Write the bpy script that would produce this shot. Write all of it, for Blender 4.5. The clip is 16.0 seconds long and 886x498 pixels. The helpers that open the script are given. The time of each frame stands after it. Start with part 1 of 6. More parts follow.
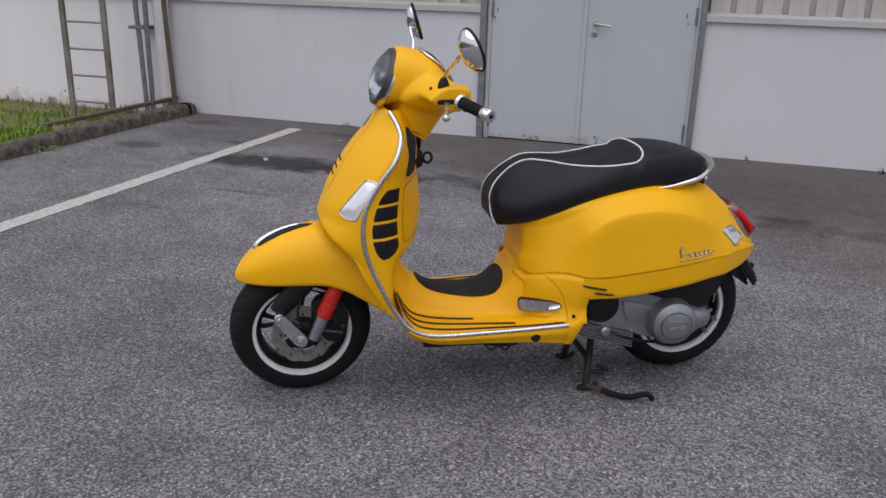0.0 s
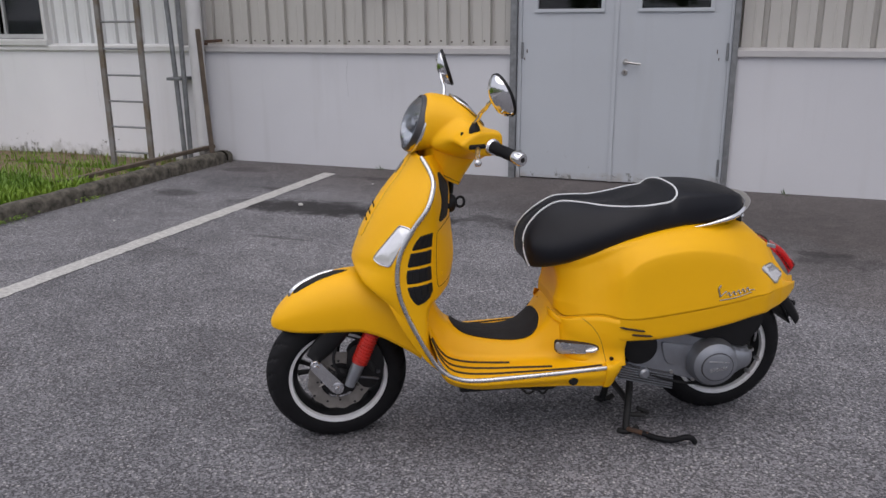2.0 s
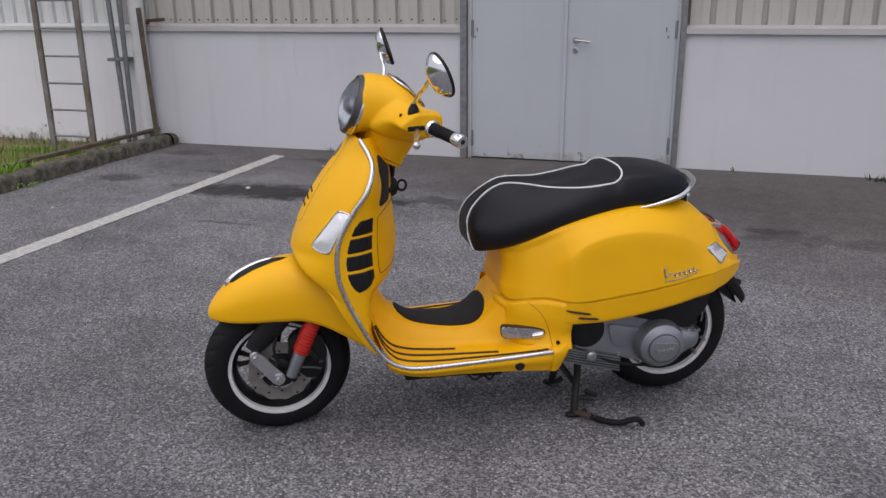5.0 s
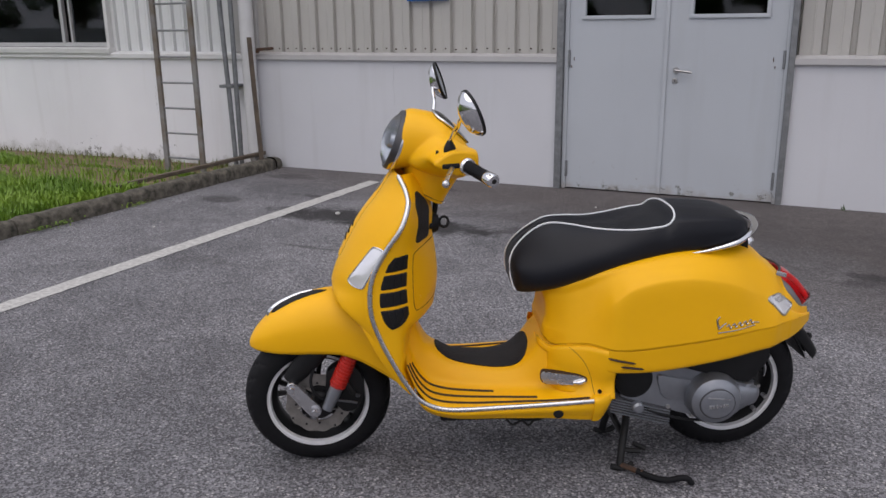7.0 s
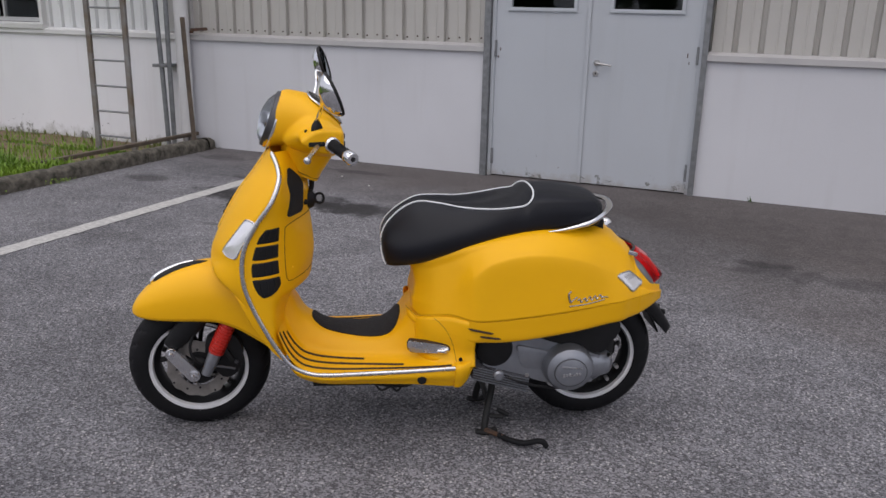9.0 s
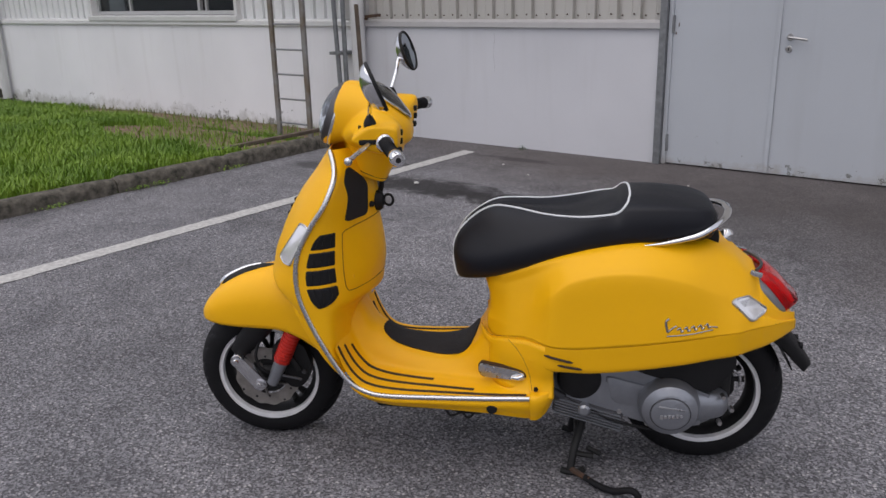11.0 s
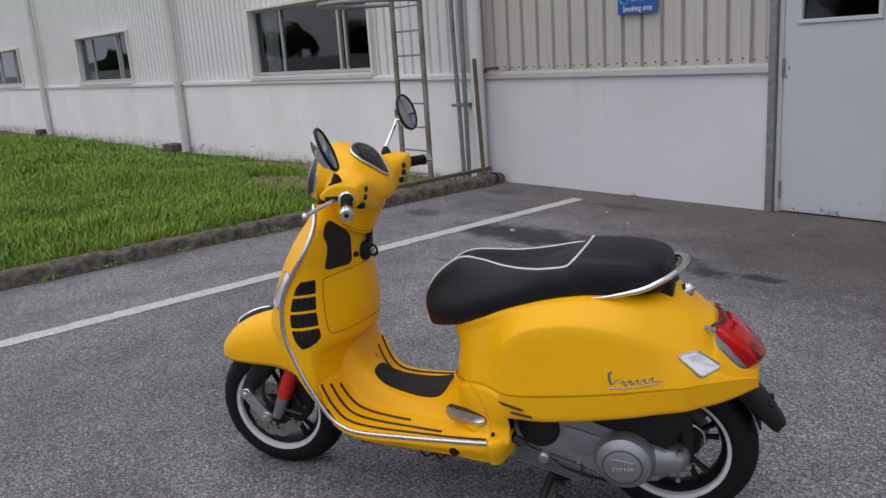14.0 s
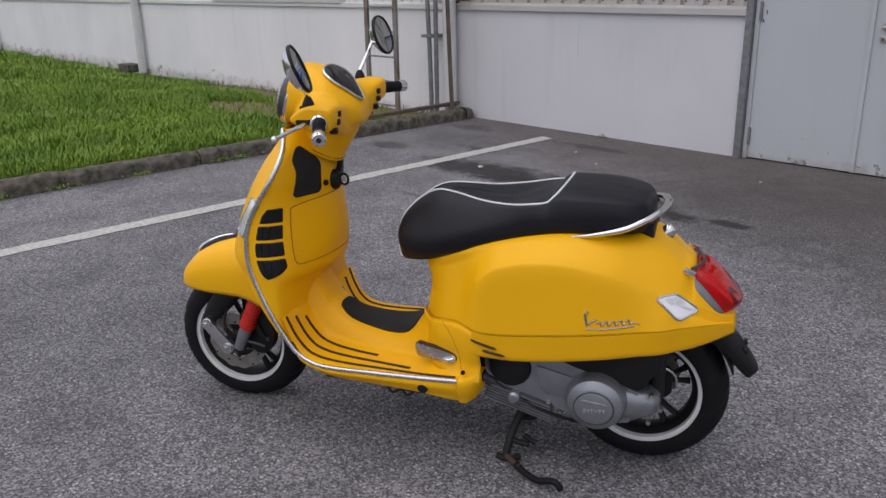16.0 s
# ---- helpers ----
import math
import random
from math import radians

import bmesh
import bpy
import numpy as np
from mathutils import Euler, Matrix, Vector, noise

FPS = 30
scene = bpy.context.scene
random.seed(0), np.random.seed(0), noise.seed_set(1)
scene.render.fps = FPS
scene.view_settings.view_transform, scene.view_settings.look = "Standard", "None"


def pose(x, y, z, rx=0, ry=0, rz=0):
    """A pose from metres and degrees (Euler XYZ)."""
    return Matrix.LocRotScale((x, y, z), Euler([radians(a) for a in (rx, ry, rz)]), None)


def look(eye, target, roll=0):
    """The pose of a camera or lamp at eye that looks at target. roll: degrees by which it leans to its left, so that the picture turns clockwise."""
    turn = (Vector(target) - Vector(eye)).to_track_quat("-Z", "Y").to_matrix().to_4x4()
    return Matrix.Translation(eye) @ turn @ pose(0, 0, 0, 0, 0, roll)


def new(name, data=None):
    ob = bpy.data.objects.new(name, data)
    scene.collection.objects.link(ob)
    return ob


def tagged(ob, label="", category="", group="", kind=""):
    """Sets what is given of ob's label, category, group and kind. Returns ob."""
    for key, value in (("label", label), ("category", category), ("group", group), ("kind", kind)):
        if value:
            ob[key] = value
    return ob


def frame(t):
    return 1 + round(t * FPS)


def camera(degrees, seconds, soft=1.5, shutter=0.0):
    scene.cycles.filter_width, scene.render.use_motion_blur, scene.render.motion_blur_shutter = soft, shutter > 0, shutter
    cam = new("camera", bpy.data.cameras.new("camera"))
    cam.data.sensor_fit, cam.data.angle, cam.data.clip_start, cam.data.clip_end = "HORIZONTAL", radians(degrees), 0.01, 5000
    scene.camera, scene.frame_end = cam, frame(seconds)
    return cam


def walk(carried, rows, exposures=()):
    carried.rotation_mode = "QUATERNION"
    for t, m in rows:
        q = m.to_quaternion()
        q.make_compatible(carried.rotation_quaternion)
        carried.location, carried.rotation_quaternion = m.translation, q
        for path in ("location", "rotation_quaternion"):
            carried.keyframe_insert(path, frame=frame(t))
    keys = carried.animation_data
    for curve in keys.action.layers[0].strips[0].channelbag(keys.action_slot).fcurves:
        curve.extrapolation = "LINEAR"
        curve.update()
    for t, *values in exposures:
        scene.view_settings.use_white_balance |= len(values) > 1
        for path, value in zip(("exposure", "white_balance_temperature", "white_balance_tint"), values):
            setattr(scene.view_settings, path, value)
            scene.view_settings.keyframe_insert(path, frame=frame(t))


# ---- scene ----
cam = camera(57.0, 16.0)
PATH = [
    (0, (0.03, 0.422, 1.379), (-0.548, 2.23, 0.747), 1.6),
    (0.5, (0.047, 0.434, 1.38), (-0.507, 2.258, 0.774), 0.6),
    (1, (0.041, 0.421, 1.387), (-0.535, 2.241, 0.789), -0.7),
    (1.5, (0.021, 0.416, 1.395), (-0.633, 2.219, 0.828), -0.6),
    (2, (0.029, 0.43, 1.393), (-0.639, 2.236, 0.852), -0.3),
    (2.5, (0.046, 0.431, 1.391), (-0.576, 2.256, 0.861), -0.6),
    (3, (0.052, 0.428, 1.394), (-0.512, 2.274, 0.871), -0.7),
    (3.5, (0.048, 0.432, 1.388), (-0.51, 2.277, 0.854), -1.1),
    (3.7, (0.05, 0.434, 1.387), (-0.528, 2.269, 0.839), -1.4),
    (5.8, (0.063, 0.613, 1.394), (-0.46, 2.449, 0.796), 1.1),
    (6, (0.068, 0.639, 1.404), (-0.445, 2.48, 0.813), 1.5),
    (6.5, (0.104, 0.654, 1.414), (-0.482, 2.482, 0.851), 0.9),
    (7, (0.255, 0.656, 1.414), (-0.582, 2.393, 0.885), -0.6),
    (7.5, (0.357, 0.638, 1.411), (-0.579, 2.316, 0.857), -0.4),
    (8, (0.401, 0.575, 1.418), (-0.411, 2.329, 0.906), 0.3),
    (8.5, (0.465, 0.521, 1.413), (-0.269, 2.29, 0.839), 1.5),
    (8.7, (0.513, 0.551, 1.418), (-0.22, 2.325, 0.856), 1.4),
    (10.8, (0.738, 1.075, 1.415), (-0.299, 2.676, 0.815), -0.5),
    (11, (0.765, 1.118, 1.408), (-0.403, 2.627, 0.809), -1.3),
    (11.5, (0.903, 1.221, 1.406), (-0.412, 2.599, 0.797), -0.6),
    (12, (0.991, 1.247, 1.418), (-0.341, 2.638, 0.881), -0.1),
    (12.5, (1.107, 1.179, 1.415), (-0.234, 2.565, 0.889), -0.0),
    (13, (1.201, 1.241, 1.436), (-0.128, 2.646, 0.927), -1.3),
    (13.5, (1.267, 1.371, 1.43), (-0.17, 2.678, 0.951), -2.8),
    (14, (1.308, 1.433, 1.439), (-0.185, 2.675, 0.963), -3.8),
    (14.5, (1.303, 1.452, 1.439), (-0.113, 2.795, 1.003), -3.3),
    (15, (1.274, 1.443, 1.41), (-0.14, 2.747, 0.862), -2.6),
    (15.5, (1.264, 1.437, 1.398), (-0.16, 2.691, 0.767), -2.1),
    (16, (1.212, 1.458, 1.405), (-0.187, 2.74, 0.776), -1.0),
]
walk(cam, [(t, look(eye, target, roll)) for t, eye, target, roll in PATH])

from mathutils.bvhtree import BVHTree

# ---- light ----
world = bpy.data.worlds.new("overcast_sky")
scene.world = world
world.use_nodes = True
wn, wl = world.node_tree.nodes, world.node_tree.links
sky = wn.new("ShaderNodeTexSky")
sky.sky_type = "NISHITA"
sky.sun_disc = False
sky.sun_elevation, sky.sun_rotation = radians(58), radians(150)
sky.air_density, sky.dust_density, sky.ozone_density = 1.0, 6.0, 1.0
soften = wn.new("ShaderNodeMixRGB")
soften.inputs[0].default_value = 0.8
soften.inputs[2].default_value = (6.1, 6.15, 7.05, 1)
wl.new(sky.outputs[0], soften.inputs[1])
wl.new(soften.outputs[0], wn["Background"].inputs[0])
wn["Background"].inputs[1].default_value = 0.12

sun_data = bpy.data.lights.new("sun", "SUN")
sun_data.energy, sun_data.angle, sun_data.color = 1.27, radians(80), (1.0, 0.955, 0.95)
sun = new("sun", sun_data)
sun.matrix_world = look((-3, -4, 11), (0, 0, 0))


# ---- helpers ----
def material(name, color, rough=0.5, metal=0.0, spot=0.0, scale=20.0, bump=0.0, bump_scale=200.0, rough_var=0.0, color2=None, detail=6.0, coat=0.0, spec=0.5):
    """A Principled material with stains at one scale and fine relief at another."""
    m = bpy.data.materials.new(name)
    m.use_nodes = True
    n, l = m.node_tree.nodes, m.node_tree.links
    b = n["Principled BSDF"]
    b.inputs["Base Color"].default_value = (*color, 1)
    b.inputs["Roughness"].default_value = rough
    b.inputs["Metallic"].default_value = metal
    b.inputs["Coat Weight"].default_value = coat
    b.inputs["Specular IOR Level"].default_value = spec
    b.inputs["Coat Roughness"].default_value = 0.15
    tc = n.new("ShaderNodeTexCoord")
    if spot or color2:
        t = n.new("ShaderNodeTexNoise")
        t.inputs["Scale"].default_value, t.inputs["Detail"].default_value, t.inputs["Roughness"].default_value = scale, detail, 0.6
        l.new(tc.outputs["Object"], t.inputs["Vector"])
        r = n.new("ShaderNodeValToRGB")
        dark = color2 or tuple(c * (1 - spot) for c in color)
        r.color_ramp.elements[0].position, r.color_ramp.elements[0].color = 0.3, (*dark, 1)
        r.color_ramp.elements[1].position, r.color_ramp.elements[1].color = 0.7, (*color, 1)
        l.new(t.outputs["Fac"], r.inputs["Fac"])
        l.new(r.outputs["Color"], b.inputs["Base Color"])
        if rough_var:
            mr = n.new("ShaderNodeMapRange")
            mr.inputs["To Min"].default_value, mr.inputs["To Max"].default_value = rough + rough_var, rough - rough_var
            l.new(t.outputs["Fac"], mr.inputs["Value"])
            l.new(mr.outputs["Result"], b.inputs["Roughness"])
    if bump:
        t2 = n.new("ShaderNodeTexNoise")
        t2.inputs["Scale"].default_value, t2.inputs["Detail"].default_value = bump_scale, 3.0
        l.new(tc.outputs["Object"], t2.inputs["Vector"])
        bp = n.new("ShaderNodeBump")
        bp.inputs["Strength"].default_value, bp.inputs["Distance"].default_value = bump, 0.002
        l.new(t2.outputs["Fac"], bp.inputs["Height"])
        l.new(bp.outputs["Normal"], b.inputs["Normal"])
    return m


def glass_material(name, color, rough=0.03, transmission=1.0, gloss=0.5):
    m = bpy.data.materials.new(name)
    m.use_nodes = True
    b = m.node_tree.nodes["Principled BSDF"]
    b.inputs["Base Color"].default_value = (*color, 1)
    b.inputs["Roughness"].default_value = rough
    b.inputs["Transmission Weight"].default_value = transmission
    b.inputs["IOR"].default_value = 1.45
    b.inputs["Specular IOR Level"].default_value = gloss
    return m


# x, y, radii, depth; the last two only darken the ground broadly and faintly
STAINS_AND_PATCHES = [(-3.03, 5.86, 0.75, 0.26, 0.92), (-2.33, 5.82, 0.65, 0.21, 0.92), (-1.7, 5.92, 0.3, 0.12, 0.55), (-1.33, 5.76, 0.17, 0.10, 0.95), (-1.03, 5.80, 0.16, 0.08, 0.92), (0.54, 5.72, 0.2, 0.08, 0.7), (-4.43, 6.01, 0.26, 0.17, 0.6), (-3.03, 7.11, 0.36, 0.09, 0.6), (-4.53, 7.11, 0.28, 0.15, 0.5), (-2.83, 4.98, 0.33, 0.03, 0.5), (-3.68, 6.41, 0.3, 0.06, 0.5), (1.62, 4.66, 0.22, 0.1, 0.5), (-0.48, 6.26, 1.9, 1.0, 0.28), (0.17, 5.26, 0.9, 0.65, 0.12), (-3.98, 6.56, 0.8, 0.3, 0.3), (-5.08, 3.66, 0.6, 0.25, 0.25), (-3.48, 4.46, 0.55, 0.16, 0.3), (0.67, 5.56, 0.35, 0.12, 0.4), (1.12, 5.56, 0.4, 0.14, 0.35), (-2.1, 2.2, 1.7, 1.1, 0.14), (-2.6, 3.4, 1.2, 0.9, 0.10)]


def asphalt_material():
    m = bpy.data.materials.new("asphalt")
    m.use_nodes = True
    n, l = m.node_tree.nodes, m.node_tree.links
    b = n["Principled BSDF"]
    tc = n.new("ShaderNodeTexCoord")

    def noise_tex(scale, detail=4.0, rough=0.6):
        t = n.new("ShaderNodeTexNoise")
        t.inputs["Scale"].default_value, t.inputs["Detail"].default_value, t.inputs["Roughness"].default_value = scale, detail, rough
        l.new(tc.outputs["Object"], t.inputs["Vector"])
        return t

    def ramp(src, p0, c0, p1, c1):
        r = n.new("ShaderNodeValToRGB")
        r.color_ramp.elements[0].position, r.color_ramp.elements[0].color = p0, (*c0, 1)
        r.color_ramp.elements[1].position, r.color_ramp.elements[1].color = p1, (*c1, 1)
        l.new(src, r.inputs["Fac"])
        return r

    def mix(kind, fac, a, c):
        x = n.new("ShaderNodeMixRGB")
        x.blend_type = kind
        if isinstance(fac, float):
            x.inputs[0].default_value = fac
        else:
            l.new(fac, x.inputs[0])
        l.new(a, x.inputs[1])
        l.new(c, x.inputs[2])
        return x

    stones = n.new("ShaderNodeTexVoronoi")
    stones.inputs["Scale"].default_value = 150.0
    l.new(tc.outputs["Object"], stones.inputs["Vector"])
    grains = noise_tex(175.0, 3.0, 0.7)
    base = ramp(grains.outputs["Fac"], 0.36, (0.020, 0.020, 0.022), 0.68, (0.330, 0.326, 0.345))
    chips = n.new("ShaderNodeSeparateColor")
    l.new(stones.outputs["Color"], chips.inputs["Color"])
    chip_col = ramp(chips.outputs[0], 0.25, (0.036, 0.036, 0.040), 1.0, (0.475, 0.468, 0.492))
    col = mix("MIX", 0.55, base.outputs["Color"], chip_col.outputs["Color"])
    fine = n.new("ShaderNodeTexVoronoi")
    fine.inputs["Scale"].default_value = 85.0
    l.new(tc.outputs["Object"], fine.inputs["Vector"])
    fsep = n.new("ShaderNodeSeparateColor")
    l.new(fine.outputs["Color"], fsep.inputs["Color"])
    pale = ramp(fsep.outputs[1], 0.82, (0, 0, 0), 0.88, (1, 1, 1))
    near = ramp(fine.outputs["Distance"], 0.28, (1, 1, 1), 0.45, (0, 0, 0))
    spots = mix("MULTIPLY", 1.0, pale.outputs["Color"], near.outputs["Color"])
    light = n.new("ShaderNodeRGB")
    light.outputs[0].default_value = (0.52, 0.50, 0.49, 1)
    col = mix("MIX", spots.outputs["Color"], col.outputs["Color"], light.outputs[0])
    big = noise_tex(0.55, 5.0, 0.6)
    big_r = ramp(big.outputs["Fac"], 0.35, (0.86, 0.86, 0.87), 0.7, (1.05, 1.04, 1.04))
    col = mix("MULTIPLY", 1.0, col.outputs["Color"], big_r.outputs["Color"])
    blot = noise_tex(2.6, 4.0, 0.55)
    blot_r = ramp(blot.outputs["Fac"], 0.30, (0.68, 0.68, 0.69), 0.56, (1.05, 1.05, 1.05))
    col = mix("MULTIPLY", 0.8, col.outputs["Color"], blot_r.outputs["Color"])
    # the damp, dirty strip along the building
    sep = n.new("ShaderNodeSeparateXYZ")
    l.new(tc.outputs["Object"], sep.inputs[0])
    wob = noise_tex(0.9, 5.0, 0.65)
    add = n.new("ShaderNodeMath")
    add.operation = "MULTIPLY_ADD"
    l.new(wob.outputs["Fac"], add.inputs[0])
    add.inputs[1].default_value = 2.0
    l.new(sep.outputs["Y"], add.inputs[2])
    slant = n.new("ShaderNodeMath")
    slant.operation = "MULTIPLY_ADD"
    l.new(sep.outputs["X"], slant.inputs[0])
    slant.inputs[1].default_value = 0.33
    l.new(add.outputs[0], slant.inputs[2])
    strip = n.new("ShaderNodeMapRange")
    strip.inputs["From Min"].default_value, strip.inputs["From Max"].default_value = 6.0, 7.3
    l.new(slant.outputs[0], strip.inputs["Value"])
    # a second damp tongue that runs out from the door
    lean = n.new("ShaderNodeMath")
    lean.operation = "MULTIPLY_ADD"
    l.new(sep.outputs["X"], lean.inputs[0])
    lean.inputs[1].default_value = 1.1
    l.new(add.outputs[0], lean.inputs[2])
    tongue = n.new("ShaderNodeMapRange")
    tongue.inputs["From Min"].default_value, tongue.inputs["From Max"].default_value = 5.9, 6.7
    l.new(lean.outputs[0], tongue.inputs["Value"])
    reach = n.new("ShaderNodeMapRange")
    reach.inputs["From Min"].default_value, reach.inputs["From Max"].default_value = 5.0, 5.7
    reach.inputs["To Max"].default_value = 0.6
    l.new(add.outputs[0], reach.inputs["Value"])
    both = n.new("ShaderNodeMath")
    both.operation = "MULTIPLY"
    l.new(tongue.outputs["Result"], both.inputs[0])
    l.new(reach.outputs["Result"], both.inputs[1])
    damp = n.new("ShaderNodeMath")
    damp.operation = "MAXIMUM"
    l.new(both.outputs[0], damp.inputs[0])
    l.new(strip.outputs["Result"], damp.inputs[1])
    dirty = n.new("ShaderNodeRGB")
    dirty.outputs[0].default_value = (0.66, 0.61, 0.59, 1)
    dm = mix("MULTIPLY", 1.0, col.outputs["Color"], dirty.outputs[0])
    silt = n.new("ShaderNodeRGB")
    silt.outputs[0].default_value = (0.104, 0.090, 0.083, 1)
    dm = mix("MIX", 0.50, dm.outputs["Color"], silt.outputs[0])
    col = mix("MIX", damp.outputs[0], col.outputs["Color"], dm.outputs["Color"])
    # oil and water stains, and broad faint darker patches, each with a ragged outline
    edge = noise_tex(5.0, 6.0, 0.7)
    for x, y, rx, ry, depth in STAINS_AND_PATCHES:
        mp = n.new("ShaderNodeMapping")
        mp.vector_type = "POINT"
        mp.inputs["Location"].default_value = (-x / rx, -y / ry, 0)
        mp.inputs["Scale"].default_value = (1 / rx, 1 / ry, 0)
        l.new(tc.outputs["Object"], mp.inputs["Vector"])
        ln = n.new("ShaderNodeVectorMath")
        ln.operation = "LENGTH"
        l.new(mp.outputs["Vector"], ln.inputs[0])
        ad = n.new("ShaderNodeMath")
        ad.operation = "MULTIPLY_ADD"
        l.new(edge.outputs["Fac"], ad.inputs[0])
        ad.inputs[1].default_value = 2.4
        l.new(ln.outputs["Value"], ad.inputs[2])
        rm = n.new("ShaderNodeMapRange")
        rm.inputs["From Min"].default_value, rm.inputs["From Max"].default_value = 1.75, 2.25
        rm.inputs["To Min"].default_value, rm.inputs["To Max"].default_value = depth, 0.0
        l.new(ad.outputs[0], rm.inputs["Value"])
        darkened = n.new("ShaderNodeMixRGB")
        l.new(rm.outputs["Result"], darkened.inputs[0])
        l.new(col.outputs["Color"], darkened.inputs[1])
        darkened.inputs[2].default_value = (0.022, 0.020, 0.021, 1)
        col = darkened
    l.new(col.outputs["Color"], b.inputs["Base Color"])
    b.inputs["Roughness"].default_value = 0.78
    b.inputs["Specular IOR Level"].default_value = 0.35
    bp = n.new("ShaderNodeBump")
    bp.inputs["Strength"].default_value, bp.inputs["Distance"].default_value = 0.8, 0.005
    h = mix("MIX", 0.5, grains.outputs["Fac"], stones.outputs["Distance"])
    l.new(h.outputs["Color"], bp.inputs["Height"])
    l.new(bp.outputs["Normal"], b.inputs["Normal"])
    return m


def wall_paint_material(name, color, grime, splash=0.0):
    """White masonry paint with runs, patches and a dirty splash zone."""
    m = bpy.data.materials.new(name)
    m.use_nodes = True
    n, l = m.node_tree.nodes, m.node_tree.links
    b = n["Principled BSDF"]
    b.inputs["Roughness"].default_value = 0.7
    tc = n.new("ShaderNodeTexCoord")
    big = n.new("ShaderNodeTexNoise")
    big.inputs["Scale"].default_value, big.inputs["Detail"].default_value = 0.8, 6.0
    l.new(tc.outputs["Object"], big.inputs["Vector"])
    r = n.new("ShaderNodeValToRGB")
    r.color_ramp.elements[0].position, r.color_ramp.elements[0].color = 0.3, (*(c * 0.9 for c in color), 1)
    r.color_ramp.elements[1].position, r.color_ramp.elements[1].color = 0.7, (*color, 1)
    l.new(big.outputs["Fac"], r.inputs["Fac"])
    mp = n.new("ShaderNodeMapping")
    mp.inputs["Scale"].default_value = (7.0, 7.0, 0.5)
    l.new(tc.outputs["Object"], mp.inputs["Vector"])
    runs = n.new("ShaderNodeTexNoise")
    runs.inputs["Scale"].default_value, runs.inputs["Detail"].default_value = 1.0, 4.0
    l.new(mp.outputs["Vector"], runs.inputs["Vector"])
    rr = n.new("ShaderNodeValToRGB")
    rr.color_ramp.elements[0].position, rr.color_ramp.elements[0].color = 0.25, (0.86, 0.85, 0.83, 1)
    rr.color_ramp.elements[1].position, rr.color_ramp.elements[1].color = 0.45, (1, 1, 1, 1)
    l.new(runs.outputs["Fac"], rr.inputs["Fac"])
    mul = n.new("ShaderNodeMixRGB")
    mul.blend_type = "MULTIPLY"
    mul.inputs[0].default_value = 0.4
    l.new(r.outputs["Color"], mul.inputs[1])
    l.new(rr.outputs["Color"], mul.inputs[2])
    # splashed dirt with a ragged upper edge
    sep = n.new("ShaderNodeSeparateXYZ")
    l.new(tc.outputs["Object"], sep.inputs[0])
    rag = n.new("ShaderNodeTexNoise")
    rag.inputs["Scale"].default_value, rag.inputs["Detail"].default_value, rag.inputs["Roughness"].default_value = 5.0, 6.0, 0.7
    l.new(tc.outputs["Object"], rag.inputs["Vector"])
    ma = n.new("ShaderNodeMath")
    ma.operation = "MULTIPLY_ADD"
    l.new(rag.outputs["Fac"], ma.inputs[0])
    ma.inputs[1].default_value = -0.5
    l.new(sep.outputs["Z"], ma.inputs[2])
    mr = n.new("ShaderNodeMapRange")
    mr.inputs["From Min"].default_value, mr.inputs["From Max"].default_value = -0.36 + splash, -0.24 + splash
    mr.inputs["To Min"].default_value, mr.inputs["To Max"].default_value = 0.5, 0.0
    l.new(ma.outputs[0], mr.inputs["Value"])
    dirt = n.new("ShaderNodeMixRGB")
    l.new(mr.outputs["Result"], dirt.inputs[0])
    l.new(mul.outputs["Color"], dirt.inputs[1])
    dirt.inputs[2].default_value = (*grime, 1)
    chip = n.new("ShaderNodeTexNoise")
    chip.inputs["Scale"].default_value, chip.inputs["Detail"].default_value, chip.inputs["Roughness"].default_value = 6.0, 8.0, 0.75
    l.new(tc.outputs["Object"], chip.inputs["Vector"])
    low = n.new("ShaderNodeMath")
    low.operation = "MULTIPLY_ADD"
    l.new(sep.outputs["Z"], low.inputs[0])
    low.inputs[1].default_value = -0.42
    l.new(chip.outputs["Fac"], low.inputs[2])
    cm = n.new("ShaderNodeMapRange")
    cm.inputs["From Min"].default_value, cm.inputs["From Max"].default_value = 0.63 - splash, 0.65 - splash
    cm.inputs["To Min"].default_value, cm.inputs["To Max"].default_value = 0.0, 0.75
    l.new(low.outputs[0], cm.inputs["Value"])
    flaked = n.new("ShaderNodeMixRGB")
    l.new(cm.outputs["Result"], flaked.inputs[0])
    l.new(dirt.outputs["Color"], flaked.inputs[1])
    flaked.inputs[2].default_value = (0.11, 0.105, 0.085, 1)
    l.new(flaked.outputs["Color"], b.inputs["Base Color"])
    t2 = n.new("ShaderNodeTexNoise")
    t2.inputs["Scale"].default_value, t2.inputs["Detail"].default_value = 60.0, 4.0
    l.new(tc.outputs["Object"], t2.inputs["Vector"])
    bp = n.new("ShaderNodeBump")
    bp.inputs["Strength"].default_value, bp.inputs["Distance"].default_value = 0.25, 0.003
    l.new(t2.outputs["Fac"], bp.inputs["Height"])
    l.new(bp.outputs["Normal"], b.inputs["Normal"])
    return m


